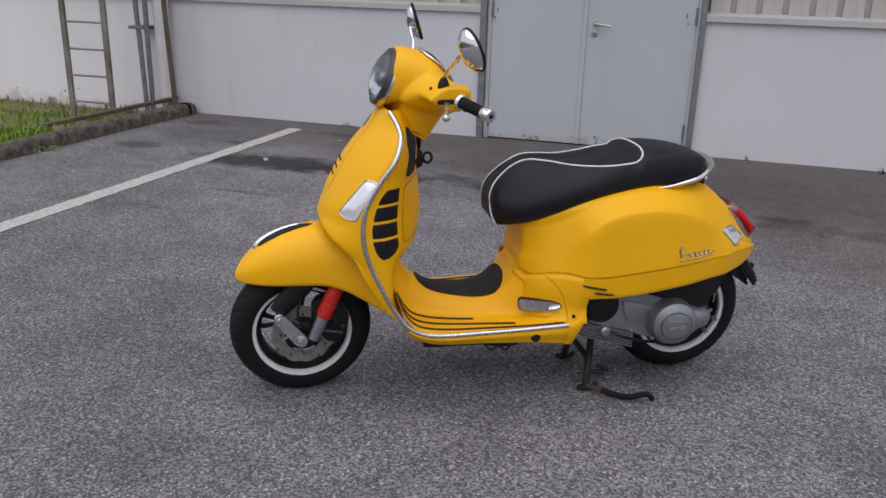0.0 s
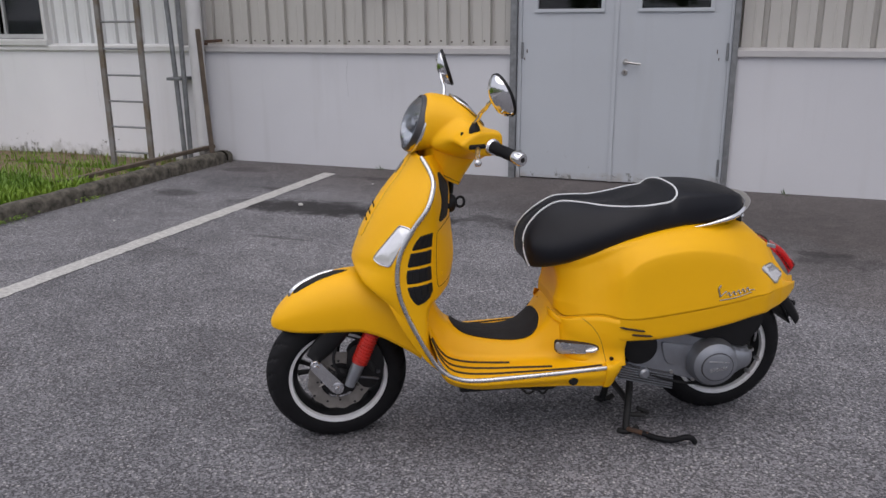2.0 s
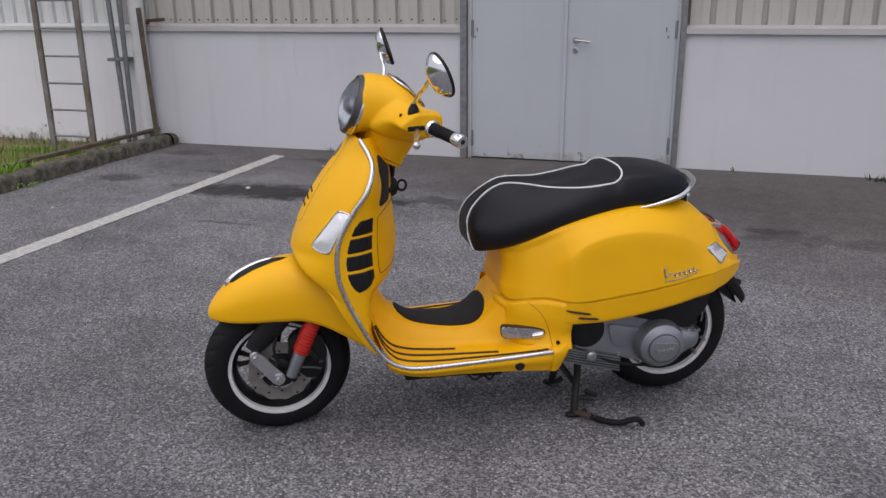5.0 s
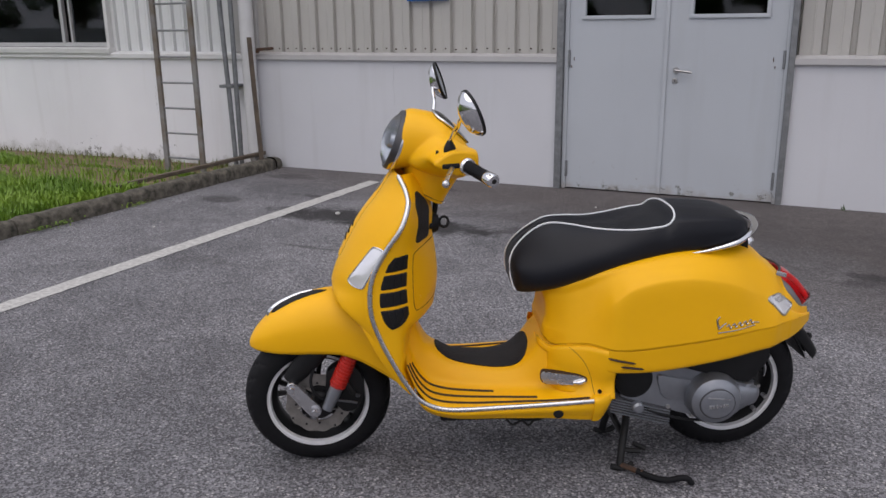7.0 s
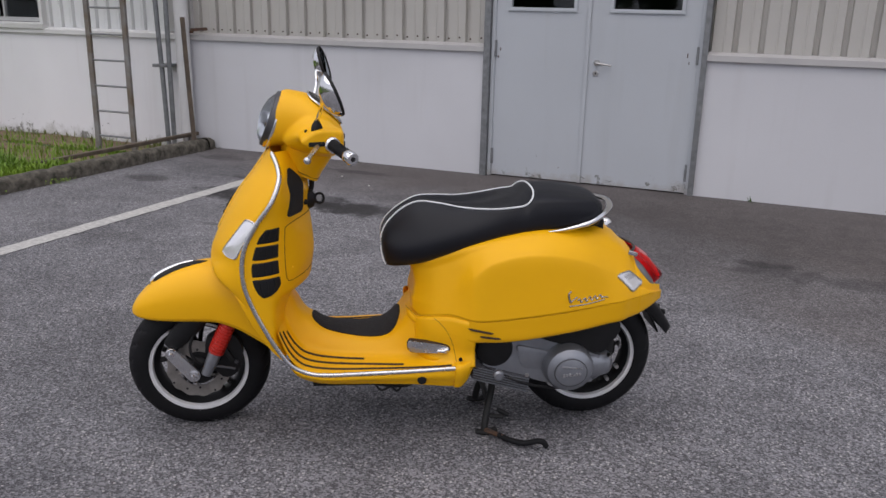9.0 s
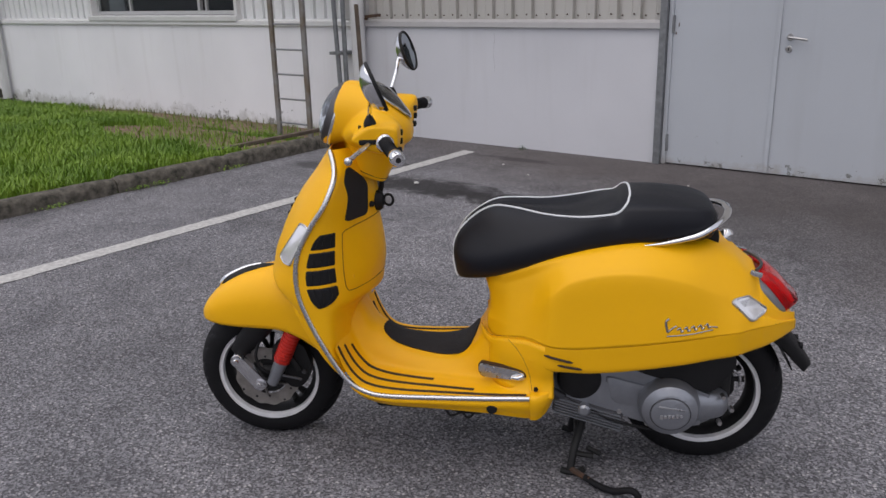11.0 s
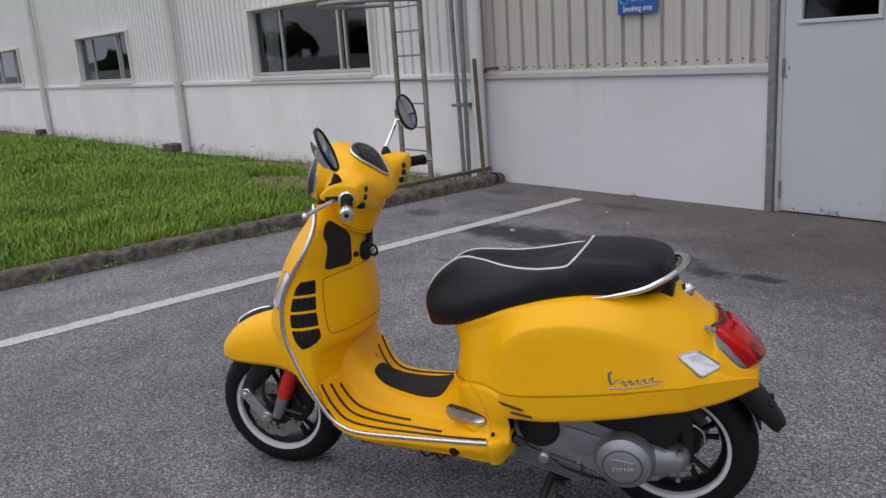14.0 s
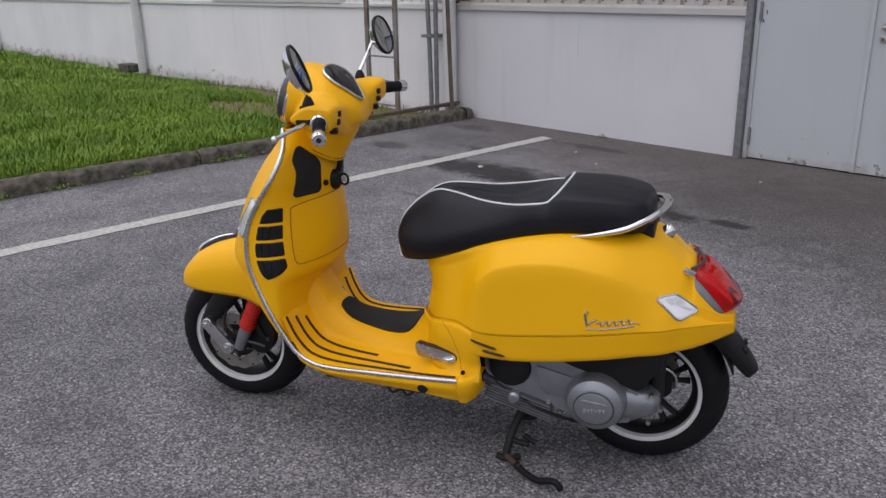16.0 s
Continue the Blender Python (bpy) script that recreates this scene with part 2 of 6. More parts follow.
# ---- materials ----
YELLOW = material("matt_yellow_paint", (0.92, 0.475, 0.003), 0.40, spot=0.05, scale=3.0, bump=0.04, bump_scale=900, rough_var=0.05, spec=0.28)
RUBBER = material("tyre_rubber", (0.0075, 0.0075, 0.009), 0.68, spot=0.35, scale=14.0, bump=0.15, bump_scale=300, rough_var=0.1, spec=0.25)
VINYL = material("black_vinyl", (0.0065, 0.0075, 0.012), 0.44, spot=0.2, scale=6.0, bump=0.25, bump_scale=700, rough_var=0.07, spec=0.3)
PLASTIC = material("black_plastic", (0.009, 0.009, 0.010), 0.55, spot=0.3, scale=20.0, bump=0.2, bump_scale=600, rough_var=0.1, spec=0.3)
MATRUB = material("dark_rubber_mat", (0.022, 0.021, 0.023), 0.7, spot=0.3, scale=15.0, bump=0.4, bump_scale=900, spec=0.3)
SEAM = material("shadowed_panel_gap", (0.26, 0.11, 0.004), 0.7, spot=0.3, scale=30.0)
STRIP = material("brown_rubber_strip", (0.035, 0.016, 0.008), 0.6, spot=0.3, scale=30.0)
GREYMETAL = material("grey_cast_alloy", (0.33, 0.345, 0.375), 0.36, 0.75, spot=0.3, scale=9.0, bump=0.2, bump_scale=300, rough_var=0.1)
DARKMETAL = material("dark_grey_alloy", (0.12, 0.12, 0.13), 0.5, 0.7, spot=0.4, scale=14.0, bump=0.25, bump_scale=250)
CHROME = material("chrome", (0.82, 0.82, 0.83), 0.08, 1.0, spot=0.08, scale=12.0, rough_var=0.03)
SATIN = material("satin_chrome", (0.66, 0.66, 0.67), 0.27, 1.0, spot=0.12, scale=15.0, rough_var=0.06)
RIMLIP = material("machined_rim_lip", (0.84, 0.84, 0.85), 0.34, 0.1, spot=0.15, scale=20.0, rough_var=0.08)
FLANK = material("satin_grey_trim", (0.26, 0.26, 0.275), 0.35, 0.5, spot=0.2, scale=20.0)
LINKALLOY = material("bright_polished_alloy", (0.70, 0.70, 0.72), 0.18, 0.95, spot=0.15, scale=30.0, rough_var=0.08)
RIMBLACK = material("black_rim_paint", (0.005, 0.005, 0.006), 0.6, spot=0.3, scale=20.0)
DISC = material("brake_disc_steel", (0.30, 0.28, 0.26), 0.42, 0.45, spot=0.35, scale=30.0, rough_var=0.1)
RED = material("red_spring_paint", (0.55, 0.022, 0.012), 0.45, spot=0.2, scale=25.0, coat=0.2)
RUST = material("rusty_steel", (0.055, 0.043, 0.037), 0.8, spot=0.0, scale=30.0, color2=(0.10, 0.045, 0.02), bump=0.4, bump_scale=200)
BLACKMETAL = material("black_painted_steel", (0.007, 0.007, 0.007), 0.6, spot=0.4, scale=25.0, bump=0.3, bump_scale=300)
REDGLASS = glass_material("red_tail_lens", (0.95, 0.004, 0.008), 0.07, gloss=0.05)
REDINNER = material("red_lamp_reflector", (0.78, 0.004, 0.007), 0.30, 0.0, spot=0.3, scale=30.0, bump=0.3, bump_scale=120)
CLEARLENS = material("clear_lens_reflector", (0.97, 0.97, 0.98), 0.14, 0.5, spot=0.12, scale=40.0, bump=0.35, bump_scale=60, coat=0.6)
LENS = glass_material("headlamp_glass", (0.95, 0.97, 1.0), 0.04)
REFLECTOR = material("lamp_reflector", (0.36, 0.38, 0.42), 0.20, 0.8, spot=0.3, scale=12.0)
MIRROR = material("mirror_glass", (0.50, 0.52, 0.55), 0.02, 1.0)
DIAL = material("dial_face", (0.008, 0.008, 0.009), 0.4, spot=0.3, scale=40.0)
CLUSTERGLASS = glass_material("cluster_glass", (0.30, 0.31, 0.33), 0.02, gloss=0.08)
BADGE = material("badge_chrome", (0.45, 0.43, 0.40), 0.25, 1.0, spot=0.15, scale=40.0)
ASPHALT = asphalt_material()
LINEPAINT = material("worn_road_paint", (0.62, 0.61, 0.58), 0.75, scale=40.0, color2=(0.34, 0.33, 0.32), bump=0.5, bump_scale=150)
WALLPAINT = wall_paint_material("white_masonry_paint", (0.655, 0.662, 0.69), (0.34, 0.31, 0.28), -0.05)
# left wing: its stronger light is put into a paler copy of the paint
WALLPAINT_LIT = wall_paint_material("lit_masonry_paint", (0.86, 0.86, 0.88), (0.30, 0.29, 0.25), 0.06)
SHEET = material("cream_cladding_sheet", (0.49, 0.477, 0.445), 0.5, spot=0.08, scale=1.2, rough_var=0.08)
SHEETWHITE = material("white_cladding_sheet", (0.74, 0.75, 0.75), 0.5, spot=0.06, scale=1.2, rough_var=0.08)
FLASHING = material("white_flashing", (0.49, 0.48, 0.475), 0.45, spot=0.1, scale=5.0)
DOORPAINT = wall_paint_material("pale_grey_door_paint", (0.50, 0.53, 0.565), (0.26, 0.19, 0.13), 0.07)
GALV = material("galvanised_steel", (0.30, 0.31, 0.32), 0.5, 0.6, spot=0.35, scale=18.0, rough_var=0.1, bump=0.2, bump_scale=120)
GALVRUST = material("weathered_ladder_steel", (0.30, 0.30, 0.30), 0.6, 0.3, scale=6.0, color2=(0.17, 0.13, 0.09), bump=0.3, bump_scale=150)
PVC = material("white_pipe", (0.70, 0.70, 0.70), 0.4, spot=0.12, scale=5.0)
STEEL = material("brushed_steel", (0.55, 0.54, 0.53), 0.3, 1.0, spot=0.15, scale=30.0)
WINDOWTRIM = material("white_window_trim", (0.70, 0.70, 0.69), 0.45, spot=0.1, scale=5.0)
WINDOWGLASS = glass_material("window_glass", (0.36, 0.40, 0.42), 0.01)
ALUFRAME = material("aluminium_frame", (0.55, 0.55, 0.55), 0.45, 0.5, spot=0.12, scale=12.0)
# indoor shade put into the colour, so that panes and gaps read dark
INTERIOR = material("shade_dark_interior", (0.06, 0.06, 0.06), 0.9, spot=0.3, scale=1.0)
CONCRETE = material("mossy_kerb_concrete", (0.170, 0.152, 0.125), 0.9, scale=16.0, color2=(0.020, 0.020, 0.013), bump=0.9, bump_scale=70)
SOIL = material("bare_soil", (0.25, 0.165, 0.105), 0.95, scale=9.0, color2=(0.09, 0.075, 0.04), bump=0.8, bump_scale=40)
LAWNBASE = material("lawn_soil", (0.055, 0.085, 0.018), 0.95, scale=6.0, color2=(0.035, 0.05, 0.012), bump=0.8, bump_scale=60)
GRASS = material("grass_blades", (0.235, 0.36, 0.034), 0.55, scale=1.3, color2=(0.105, 0.21, 0.014))
DRYGRASS = material("dry_weeds", (0.20, 0.19, 0.07), 0.7, scale=3.0, color2=(0.10, 0.14, 0.03))
OLDWOOD = material("weathered_timber", (0.16, 0.125, 0.09), 0.9, scale=8.0, color2=(0.07, 0.055, 0.045), bump=0.5, bump_scale=60)
SIGNBLUE = material("blue_sign", (0.012, 0.10, 0.36), 0.4, spot=0.08, scale=8.0)
SIGNWHITE = material("white_sign_print", (0.75, 0.77, 0.78), 0.45)
SIGNCYAN = material("cyan_sign_print", (0.05, 0.40, 0.65), 0.45)
FOLIAGE = material("tree_leaves", (0.055, 0.105, 0.022), 0.6, scale=1.3, color2=(0.03, 0.06, 0.012))
BARK = material("bark", (0.10, 0.075, 0.055), 0.9, spot=0.4, scale=10.0)


def mesh_of(bm, mat, smooth=True, angle=40):
    me = bpy.data.meshes.new("m")
    bmesh.ops.recalc_face_normals(bm, faces=bm.faces)
    if smooth:
        lim = radians(angle)
        for f in bm.faces:
            f.smooth = True
        for e in bm.edges:
            if len(e.link_faces) == 2 and e.calc_face_angle(0) > lim:
                e.smooth = False
    bm.to_mesh(me)
    bm.free()
    for x in (mat if isinstance(mat, (list, tuple)) else [mat]):
        me.materials.append(x)
    return me


def thing(name, label, category, m=None, group="", kind=""):
    ob = new(name)
    ob.empty_display_size = 0.1
    if m:
        ob.matrix_world = m
    return tagged(ob, label, category, group, kind)


def part(name, bm, mat, parent, label="", smooth=True, angle=40, thick=0.0):
    ob = new(name, mesh_of(bm, mat, smooth, angle))
    ob.data.name = name
    ob.parent = parent
    if label:
        ob["label"] = label
    if thick:
        s = ob.modifiers.new("thickness", "SOLIDIFY")
        s.thickness, s.offset = thick, 0
    return ob


def solo(name, bm, mat, label="", category="", kind="", group="", smooth=True, angle=40, m=None):
    ob = new(name, mesh_of(bm, mat, smooth, angle))
    ob.data.name = name
    if m:
        ob.matrix_world = m
    return tagged(ob, label, category, group, kind)


def spline(pts, n, closed=False):
    """Catmull-Rom through the points, n samples."""
    P = np.array(pts, float)
    k = len(P)
    out = []
    span = k if closed else k - 1
    for i in range(n):
        t = i / n * span if closed else i / (n - 1) * span
        j = min(int(t), span - 1)
        f = t - j
        if closed:
            a, b, c, d = (P[(j + o) % k] for o in (-1, 0, 1, 2))
        else:
            b, c = P[j], P[j + 1]
            a = P[j - 1] if j > 0 else 2 * b - c
            d = P[j + 2] if j + 2 < k else 2 * c - b
        out.append(0.5 * (2 * b + (c - a) * f + (2 * a - 5 * b + 4 * c - d) * f ** 2 + (3 * b - a - 3 * c + d) * f ** 3))
    return np.array(out)


def grid_mesh(G, closed_u=False, closed_v=False, bm=None):
    """Quads over a grid of points, G[u][v]."""
    bm = bm or bmesh.new()
    V = [[bm.verts.new(p) for p in row] for row in G]
    nu, nv = len(V), len(V[0])
    for i in range(nu if closed_u else nu - 1):
        for j in range(nv if closed_v else nv - 1):
            q = (V[i][j], V[(i + 1) % nu][j], V[(i + 1) % nu][(j + 1) % nv], V[i][(j + 1) % nv])
            try:
                bm.faces.new(q)
            except ValueError:
                pass
    return bm


def smooth_grid(rows, nu, nv):
    """A dense grid through rows of control points."""
    R = [spline(r, nv) for r in rows]
    cols = [spline([R[i][j] for i in range(len(R))], nu) for j in range(nv)]
    return [[cols[j][i] for j in range(nv)] for i in range(nu)]


def tube(pts, r, seg=12, closed=False, caps=True, bm=None, flat=1.0):
    """A round bar along points; r may be a list."""
    P = [Vector(p) for p in pts]
    n = len(P)
    rad = [float(v) for v in r] if isinstance(r, (list, tuple, np.ndarray)) else [r] * n
    bm = bm or bmesh.new()
    rings, up = [], None
    for i in range(n):
        a = P[i - 1] if (i > 0 or closed) else P[i]
        b = P[(i + 1) % n] if (i < n - 1 or closed) else P[i]
        d = (b - a).normalized()
        if up is None:
            up = Vector((0, 0, 1)) if abs(d.z) < 0.9 else Vector((1, 0, 0))
        s = d.cross(up).normalized()
        up = s.cross(d).normalized()
        rings.append([bm.verts.new(P[i] + rad[i] * (math.cos(t) * s + flat * math.sin(t) * up)) for t in (2 * math.pi * k / seg for k in range(seg))])
    for i in range(n if closed else n - 1):
        A, B = rings[i], rings[(i + 1) % n]
        for k in range(seg):
            bm.faces.new((A[k], A[(k + 1) % seg], B[(k + 1) % seg], B[k]))
    if caps and not closed:
        bm.faces.new(rings[0][::-1])
        bm.faces.new(rings[-1])
    return bm


def lathe(profile, seg=64, axis="y", centre=(0, 0, 0), bm=None, closed=False):
    """Turns a profile of (radius, along) pairs round an axis."""
    G = []
    for k in range(seg):
        t = 2 * math.pi * k / seg
        row = []
        for r, h in profile:
            c, s = r * math.cos(t), r * math.sin(t)
            p = {"y": (c, h, s), "z": (c, s, h), "x": (h, c, s)}[axis]
            row.append((p[0] + centre[0], p[1] + centre[1], p[2] + centre[2]))
        G.append(row)
    return grid_mesh(G, closed_u=True, closed_v=closed, bm=bm)


def box(size, at=(0, 0, 0), bevel=0.0, bm=None, rot=None, segs=2):
    own = bmesh.new()
    bmesh.ops.create_cube(own, size=1)
    bmesh.ops.scale(own, vec=size, verts=own.verts)
    if bevel:
        bmesh.ops.bevel(own, geom=own.edges[:], offset=bevel, segments=segs, affect="EDGES", profile=0.6)
    if rot:
        bmesh.ops.transform(own, matrix=Euler([radians(a) for a in rot]).to_matrix().to_4x4(), verts=own.verts)
    bmesh.ops.translate(own, vec=at, verts=own.verts)
    if bm is None:
        return own
    return join(bm, own)


def join(bm, other):
    me = bpy.data.meshes.new("tmp")
    other.to_mesh(me)
    other.free()
    bm.from_mesh(me)
    bpy.data.meshes.remove(me)
    return bm


def moved(bm, m):
    bmesh.ops.transform(bm, matrix=m, verts=bm.verts)
    return bm


def mirrored(bm):
    bmesh.ops.scale(bm, vec=(1, -1, 1), verts=bm.verts)
    bmesh.ops.reverse_faces(bm, faces=bm.faces)
    return bm


def plate(outline, y0, y1, bevel=0.0, segs=2):
    """An outline in x and z, given thickness along y."""
    bm = bmesh.new()
    a = [bm.verts.new((x, y0, z)) for x, z in outline]
    b = [bm.verts.new((x, y1, z)) for x, z in outline]
    n = len(a)
    fa, fb = bm.faces.new(a), bm.faces.new(b[::-1])
    for i in range(n):
        bm.faces.new((a[i], b[i], b[(i + 1) % n], a[(i + 1) % n]))
    if bevel:
        es = [e for e in bm.edges if any(f in (fa, fb) for f in e.link_faces)]
        bmesh.ops.bevel(bm, geom=es, offset=bevel, segments=segs, affect="EDGES", profile=0.6)
    return bm


def rounded(pts, r, n=5):
    """The outline with its corners rounded."""
    out, k = [], len(pts)
    for i in range(k):
        p, a, b = (Vector((*pts[j % k], 0)) for j in (i, i - 1, i + 1))
        u, v = (a - p), (b - p)
        d = min(r, u.length * 0.45, v.length * 0.45)
        s, e = p + u.normalized() * d, p + v.normalized() * d
        for j in range(n):
            t = j / (n - 1)
            q = (1 - t) ** 2 * s + 2 * t * (1 - t) * p + t ** 2 * e
            out.append((q.x, q.y))
    return out


def tree_of(bm):
    bm.normal_update()
    return BVHTree.FromBMesh(bm)


def cast(tree, p, way):
    co, no, _, _ = tree.ray_cast(Vector(p), Vector(way))
    if co is None:
        co, no, _, _ = tree.find_nearest(Vector(p))
    if no.dot(Vector(way)) > 0:
        no = -no
    return co, no


def patch(tree, outline, way, start, rings=5, lift=0.003, dome=0.0):
    """A thin piece that lies on a surface: a star-shaped outline thrown on it along way."""
    way = Vector(way).normalized()
    pts = [Vector(p) - way * start for p in outline]
    c = sum(pts, Vector()) / len(pts)
    bm = bmesh.new()
    co, no = cast(tree, c, way)
    mid = bm.verts.new(co + no * (lift + dome))
    loops = []
    for k in range(1, rings + 1):
        f = k / rings
        loop = []
        for p in pts:
            co, no = cast(tree, c + (p - c) * f, way)
            loop.append(bm.verts.new(co + no * (lift + dome * (1 - f * f))))
        loops.append(loop)
    edge = []
    for p in pts:
        co, no = cast(tree, c + (p - c) * 1.01, way)
        edge.append(bm.verts.new(co - no * 0.004))
    loops.append(edge)
    n = len(pts)
    for i in range(n):
        bm.faces.new((mid, loops[0][i], loops[0][(i + 1) % n]))
    for a, b in zip(loops[:-1], loops[1:]):
        for i in range(n):
            bm.faces.new((a[i], b[i], b[(i + 1) % n], a[(i + 1) % n]))
    return bm


def line_on(tree, pts, way, start, n=40, lift=0.0):
    way = Vector(way).normalized()
    out = []
    for p in spline(pts, n):
        co, no = cast(tree, Vector(p) - way * start, way)
        out.append(co + no * lift)
    return out


# ---- the scooter: x runs to its rear, y to its right, z up; it leans a little on its stand ----
PLACE = pose(-1.236, 2.749, 0, 0, 0, 28.23) @ pose(0, 0, -0.003, 0.32, -0.18, 0) @ Matrix.Scale(1.0036, 4)
scooter = thing("scooter", "matt yellow motor scooter with black seat, parked on its centre stand", "scooter", PLACE)

FRONT_AXLE = Vector((0.013, 0, 0.232))
REAR_AXLE = Vector((1.379, 0, 0.240))


def rear_x(x):
    """Stretch of the rear body towards the tail."""
    return x + .012 * min(1, max(0, (x - .80) / .25)) + .004 * min(1, max(0, (x - 1.45) / .15))



# steering: all that turns with the bars
_pivot = Vector((0.375, 0, 0.96))
STEER = Matrix.Translation(_pivot) @ Matrix.Rotation(radians(4.5), 4, Vector((0.40, 0, 1.0)).normalized()) @ Matrix.Translation(-_pivot)

TRIM = [(.300, .128, .985), (.322, .182, .943), (.326, .222, .907), (.304, .256, .847), (.261, .257, .786), (.223, .258, .718), (.209, .262, .658),
        (.212, .266, .587), (.237, .266, .51), (.269, .266, .441), (.302, .262, .378), (.345, .26, .316), (.398, .263, .287), (.463, .268, .280),
        (.596, .273, .285), (.753, .278, .293), (.878, .281, .301)]


def wheel(name, centre, radius, width, steer, front):
    g = new(name)
    g.parent = scooter
    cx, cy, cz = centre
    seg, w = 200, width / 2
    rim_r = 0.166 if front else 0.170
    prof = []
    for k in range(29):
        t = -1 + 2 * k / 28
        a = abs(t)
        if a < 0.62:
            r = radius - 0.024 * (a / 0.62) ** 2
            y = t / 0.62 * w * 0.80
        else:
            f = (a - 0.62) / 0.38
            r = (radius - 0.024) + (rim_r - radius + 0.024) * f
            y = math.copysign(w * (0.80 + 0.24 * math.sin(f * math.pi * 0.62) - 0.14 * f), t)
        prof.append((r, y))
    bm = bmesh.new()
    G = []
    for i in range(seg):
        a = 2 * math.pi * i / seg
        row = []
        for r, y in prof:
            yy = abs(y) / w
            if yy < 0.86:
                side = 0.5 if y > 0 else 0.0
                ph = (i / seg * 24 + yy * 0.9 + side) % 1.0
                if (ph < 0.15 and yy > 0.14) or (0.10 < yy < 0.17):
                    r -= 0.0045
            row.append((cx + r * math.cos(a), cy + y, cz + r * math.sin(a)))
        G.append(row)
    tyre = part("tyre", moved(grid_mesh(G, closed_u=True, bm=bm), steer), RUBBER, g, "worn black rubber tyre", angle=25)
    lip = lathe([(rim_r - .014, -w * .62), (rim_r - .011, -w * .80), (rim_r + .004, -w * .84), (rim_r + .005, -w * .70), (rim_r - .004, -w * .5), (rim_r - .004, w * .5),
                 (rim_r + .005, w * .70), (rim_r + .004, w * .84), (rim_r - .011, w * .80), (rim_r - .014, w * .62), (rim_r - .012, w * .5), (rim_r - .012, -w * .5)], 96, "y", centre, closed=True)
    part("rim", moved(lip, steer), RIMLIP, g, "machined silver rim lip", angle=30)
    barrel = lathe([(rim_r - .014, -w * .60), (rim_r - .030, -w * .3), (rim_r - .030, w * .3), (rim_r - .014, w * .60)], 96, "y", centre)
    part("rim_barrel", moved(barrel, steer), RIMBLACK, g, "gloss black rim barrel")
    hub = lathe([(.0, -.05), (.030, -.05), (.042, -.03), (.046, .02), (.040, .045), (.0, .045)], 48, "y", centre)
    part("hub", moved(hub, steer), RIMBLACK, g)
    for k in range(5):
        a = 2 * math.pi * (k + 0.3) / 5
        for d in (-0.16, 0.16):
            p0 = (cx + .035 * math.cos(a), cy + .012, cz + .035 * math.sin(a))
            p1 = (cx + .085 * math.cos(a + d * .7), cy - .004, cz + .085 * math.sin(a + d * .7))
            p2 = (cx + .134 * math.cos(a + d), cy - .012, cz + .134 * math.sin(a + d))
            part("spoke", moved(tube(spline([p0, p1, p2], 8), [.014, .012, .0105, .010, .010, .010, .011, .013], 8, flat=.8), steer), RIMBLACK, g)
    return g


front_wheel = wheel("front_wheel", FRONT_AXLE, .239, .134, STEER, True)
rear_wheel = wheel("rear_wheel", REAR_AXLE, .2435, .138, Matrix(), False)


# --- front brake and leading-link suspension ---
def brake_disc(parent, centre, y, steer, r=0.11):
    bm = bmesh.new()
    seg = 72
    G = []
    for k in range(seg):
        a = 2 * math.pi * k / seg
        w = .0025 * math.sin(a * 12)
        G.append([(centre[0] + rr * math.cos(a), y + yy, centre[2] + rr * math.sin(a)) for rr, yy in ((.064, -.002), (r + w, -.002), (r + w, .002), (.064, .002))])
    grid_mesh(G, closed_u=True, closed_v=True, bm=bm)
    d = part("brake_disc", moved(bm, steer), DISC, parent, "drilled steel brake disc", angle=30)
    for k in range(24):
        a = 2 * math.pi * k / 24
        rr = .072 + .026 * ((k * 7) % 3) / 2
        h = lathe([(.0, -.0006), (.0042, -.0006), (.0042, .0006)], 8, "y", (centre[0] + rr * math.cos(a), y - .0022, centre[2] + rr * math.sin(a)))
        if k % 2 == 0:
            part("drill_hole", moved(h, steer), RIMBLACK, d)
    part("wheel_hub", moved(lathe([(0, .004), (.056, .004), (.062, .010), (.062, .05), (0, .05)], 32, "y", (centre[0], y, centre[2])), steer), RIMBLACK, parent, "black wheel hub")
    part("disc_carrier", moved(lathe([(.0, -.012), (.030, -.012), (.036, -.006), (.044, -.004), (.044, .002), (.0, .002)], 40, "y", (centre[0], y, centre[2])), steer), RIMBLACK, d)
    for k in range(5):
        a = 2 * math.pi * (k + .5) / 5
        q0, q1 = .040, .070
        part("disc_arm", moved(tube([(centre[0] + q0 * math.cos(a), y, centre[2] + q0 * math.sin(a)), (centre[0] + q1 * math.cos(a + .25), y, centre[2] + q1 * math.sin(a + .25))], .007, 8, flat=.5), steer), DISC, d)
    return d


brake_disc(front_wheel, FRONT_AXLE, -.074, STEER, .104)
# chrome link from its pivot ahead of the axle, down to the axle
la, lb = Vector((-.064, .313)), Vector((.003, .230))
ld = (lb - la).normalized()
ln = Vector((-ld.y, ld.x))
capsule = [la + (ln * math.cos(a) - ld * math.sin(a)) * .019 for a in np.linspace(0, math.pi, 14)] + [lb + (-ln * math.cos(a) + ld * math.sin(a)) * .022 for a in np.linspace(0, math.pi, 14)]
part("suspension_link", moved(plate([tuple(p) for p in capsule], -.130, -.104, .007, 3), STEER), LINKALLOY, scooter, "silver leading link cover")
for x, z, r in ((-.064, .313, .017), (.003, .230, .018)):
    bm = lathe([(.0, -.143), (r * .45, -.143), (r * .55, -.139), (r, -.137), (r, -.12), (r * .9, -.118)], 32, "y", (x, 0, z))
    part("link_bolt", moved(bm, STEER), LINKALLOY, scooter, "silver bolt cap")
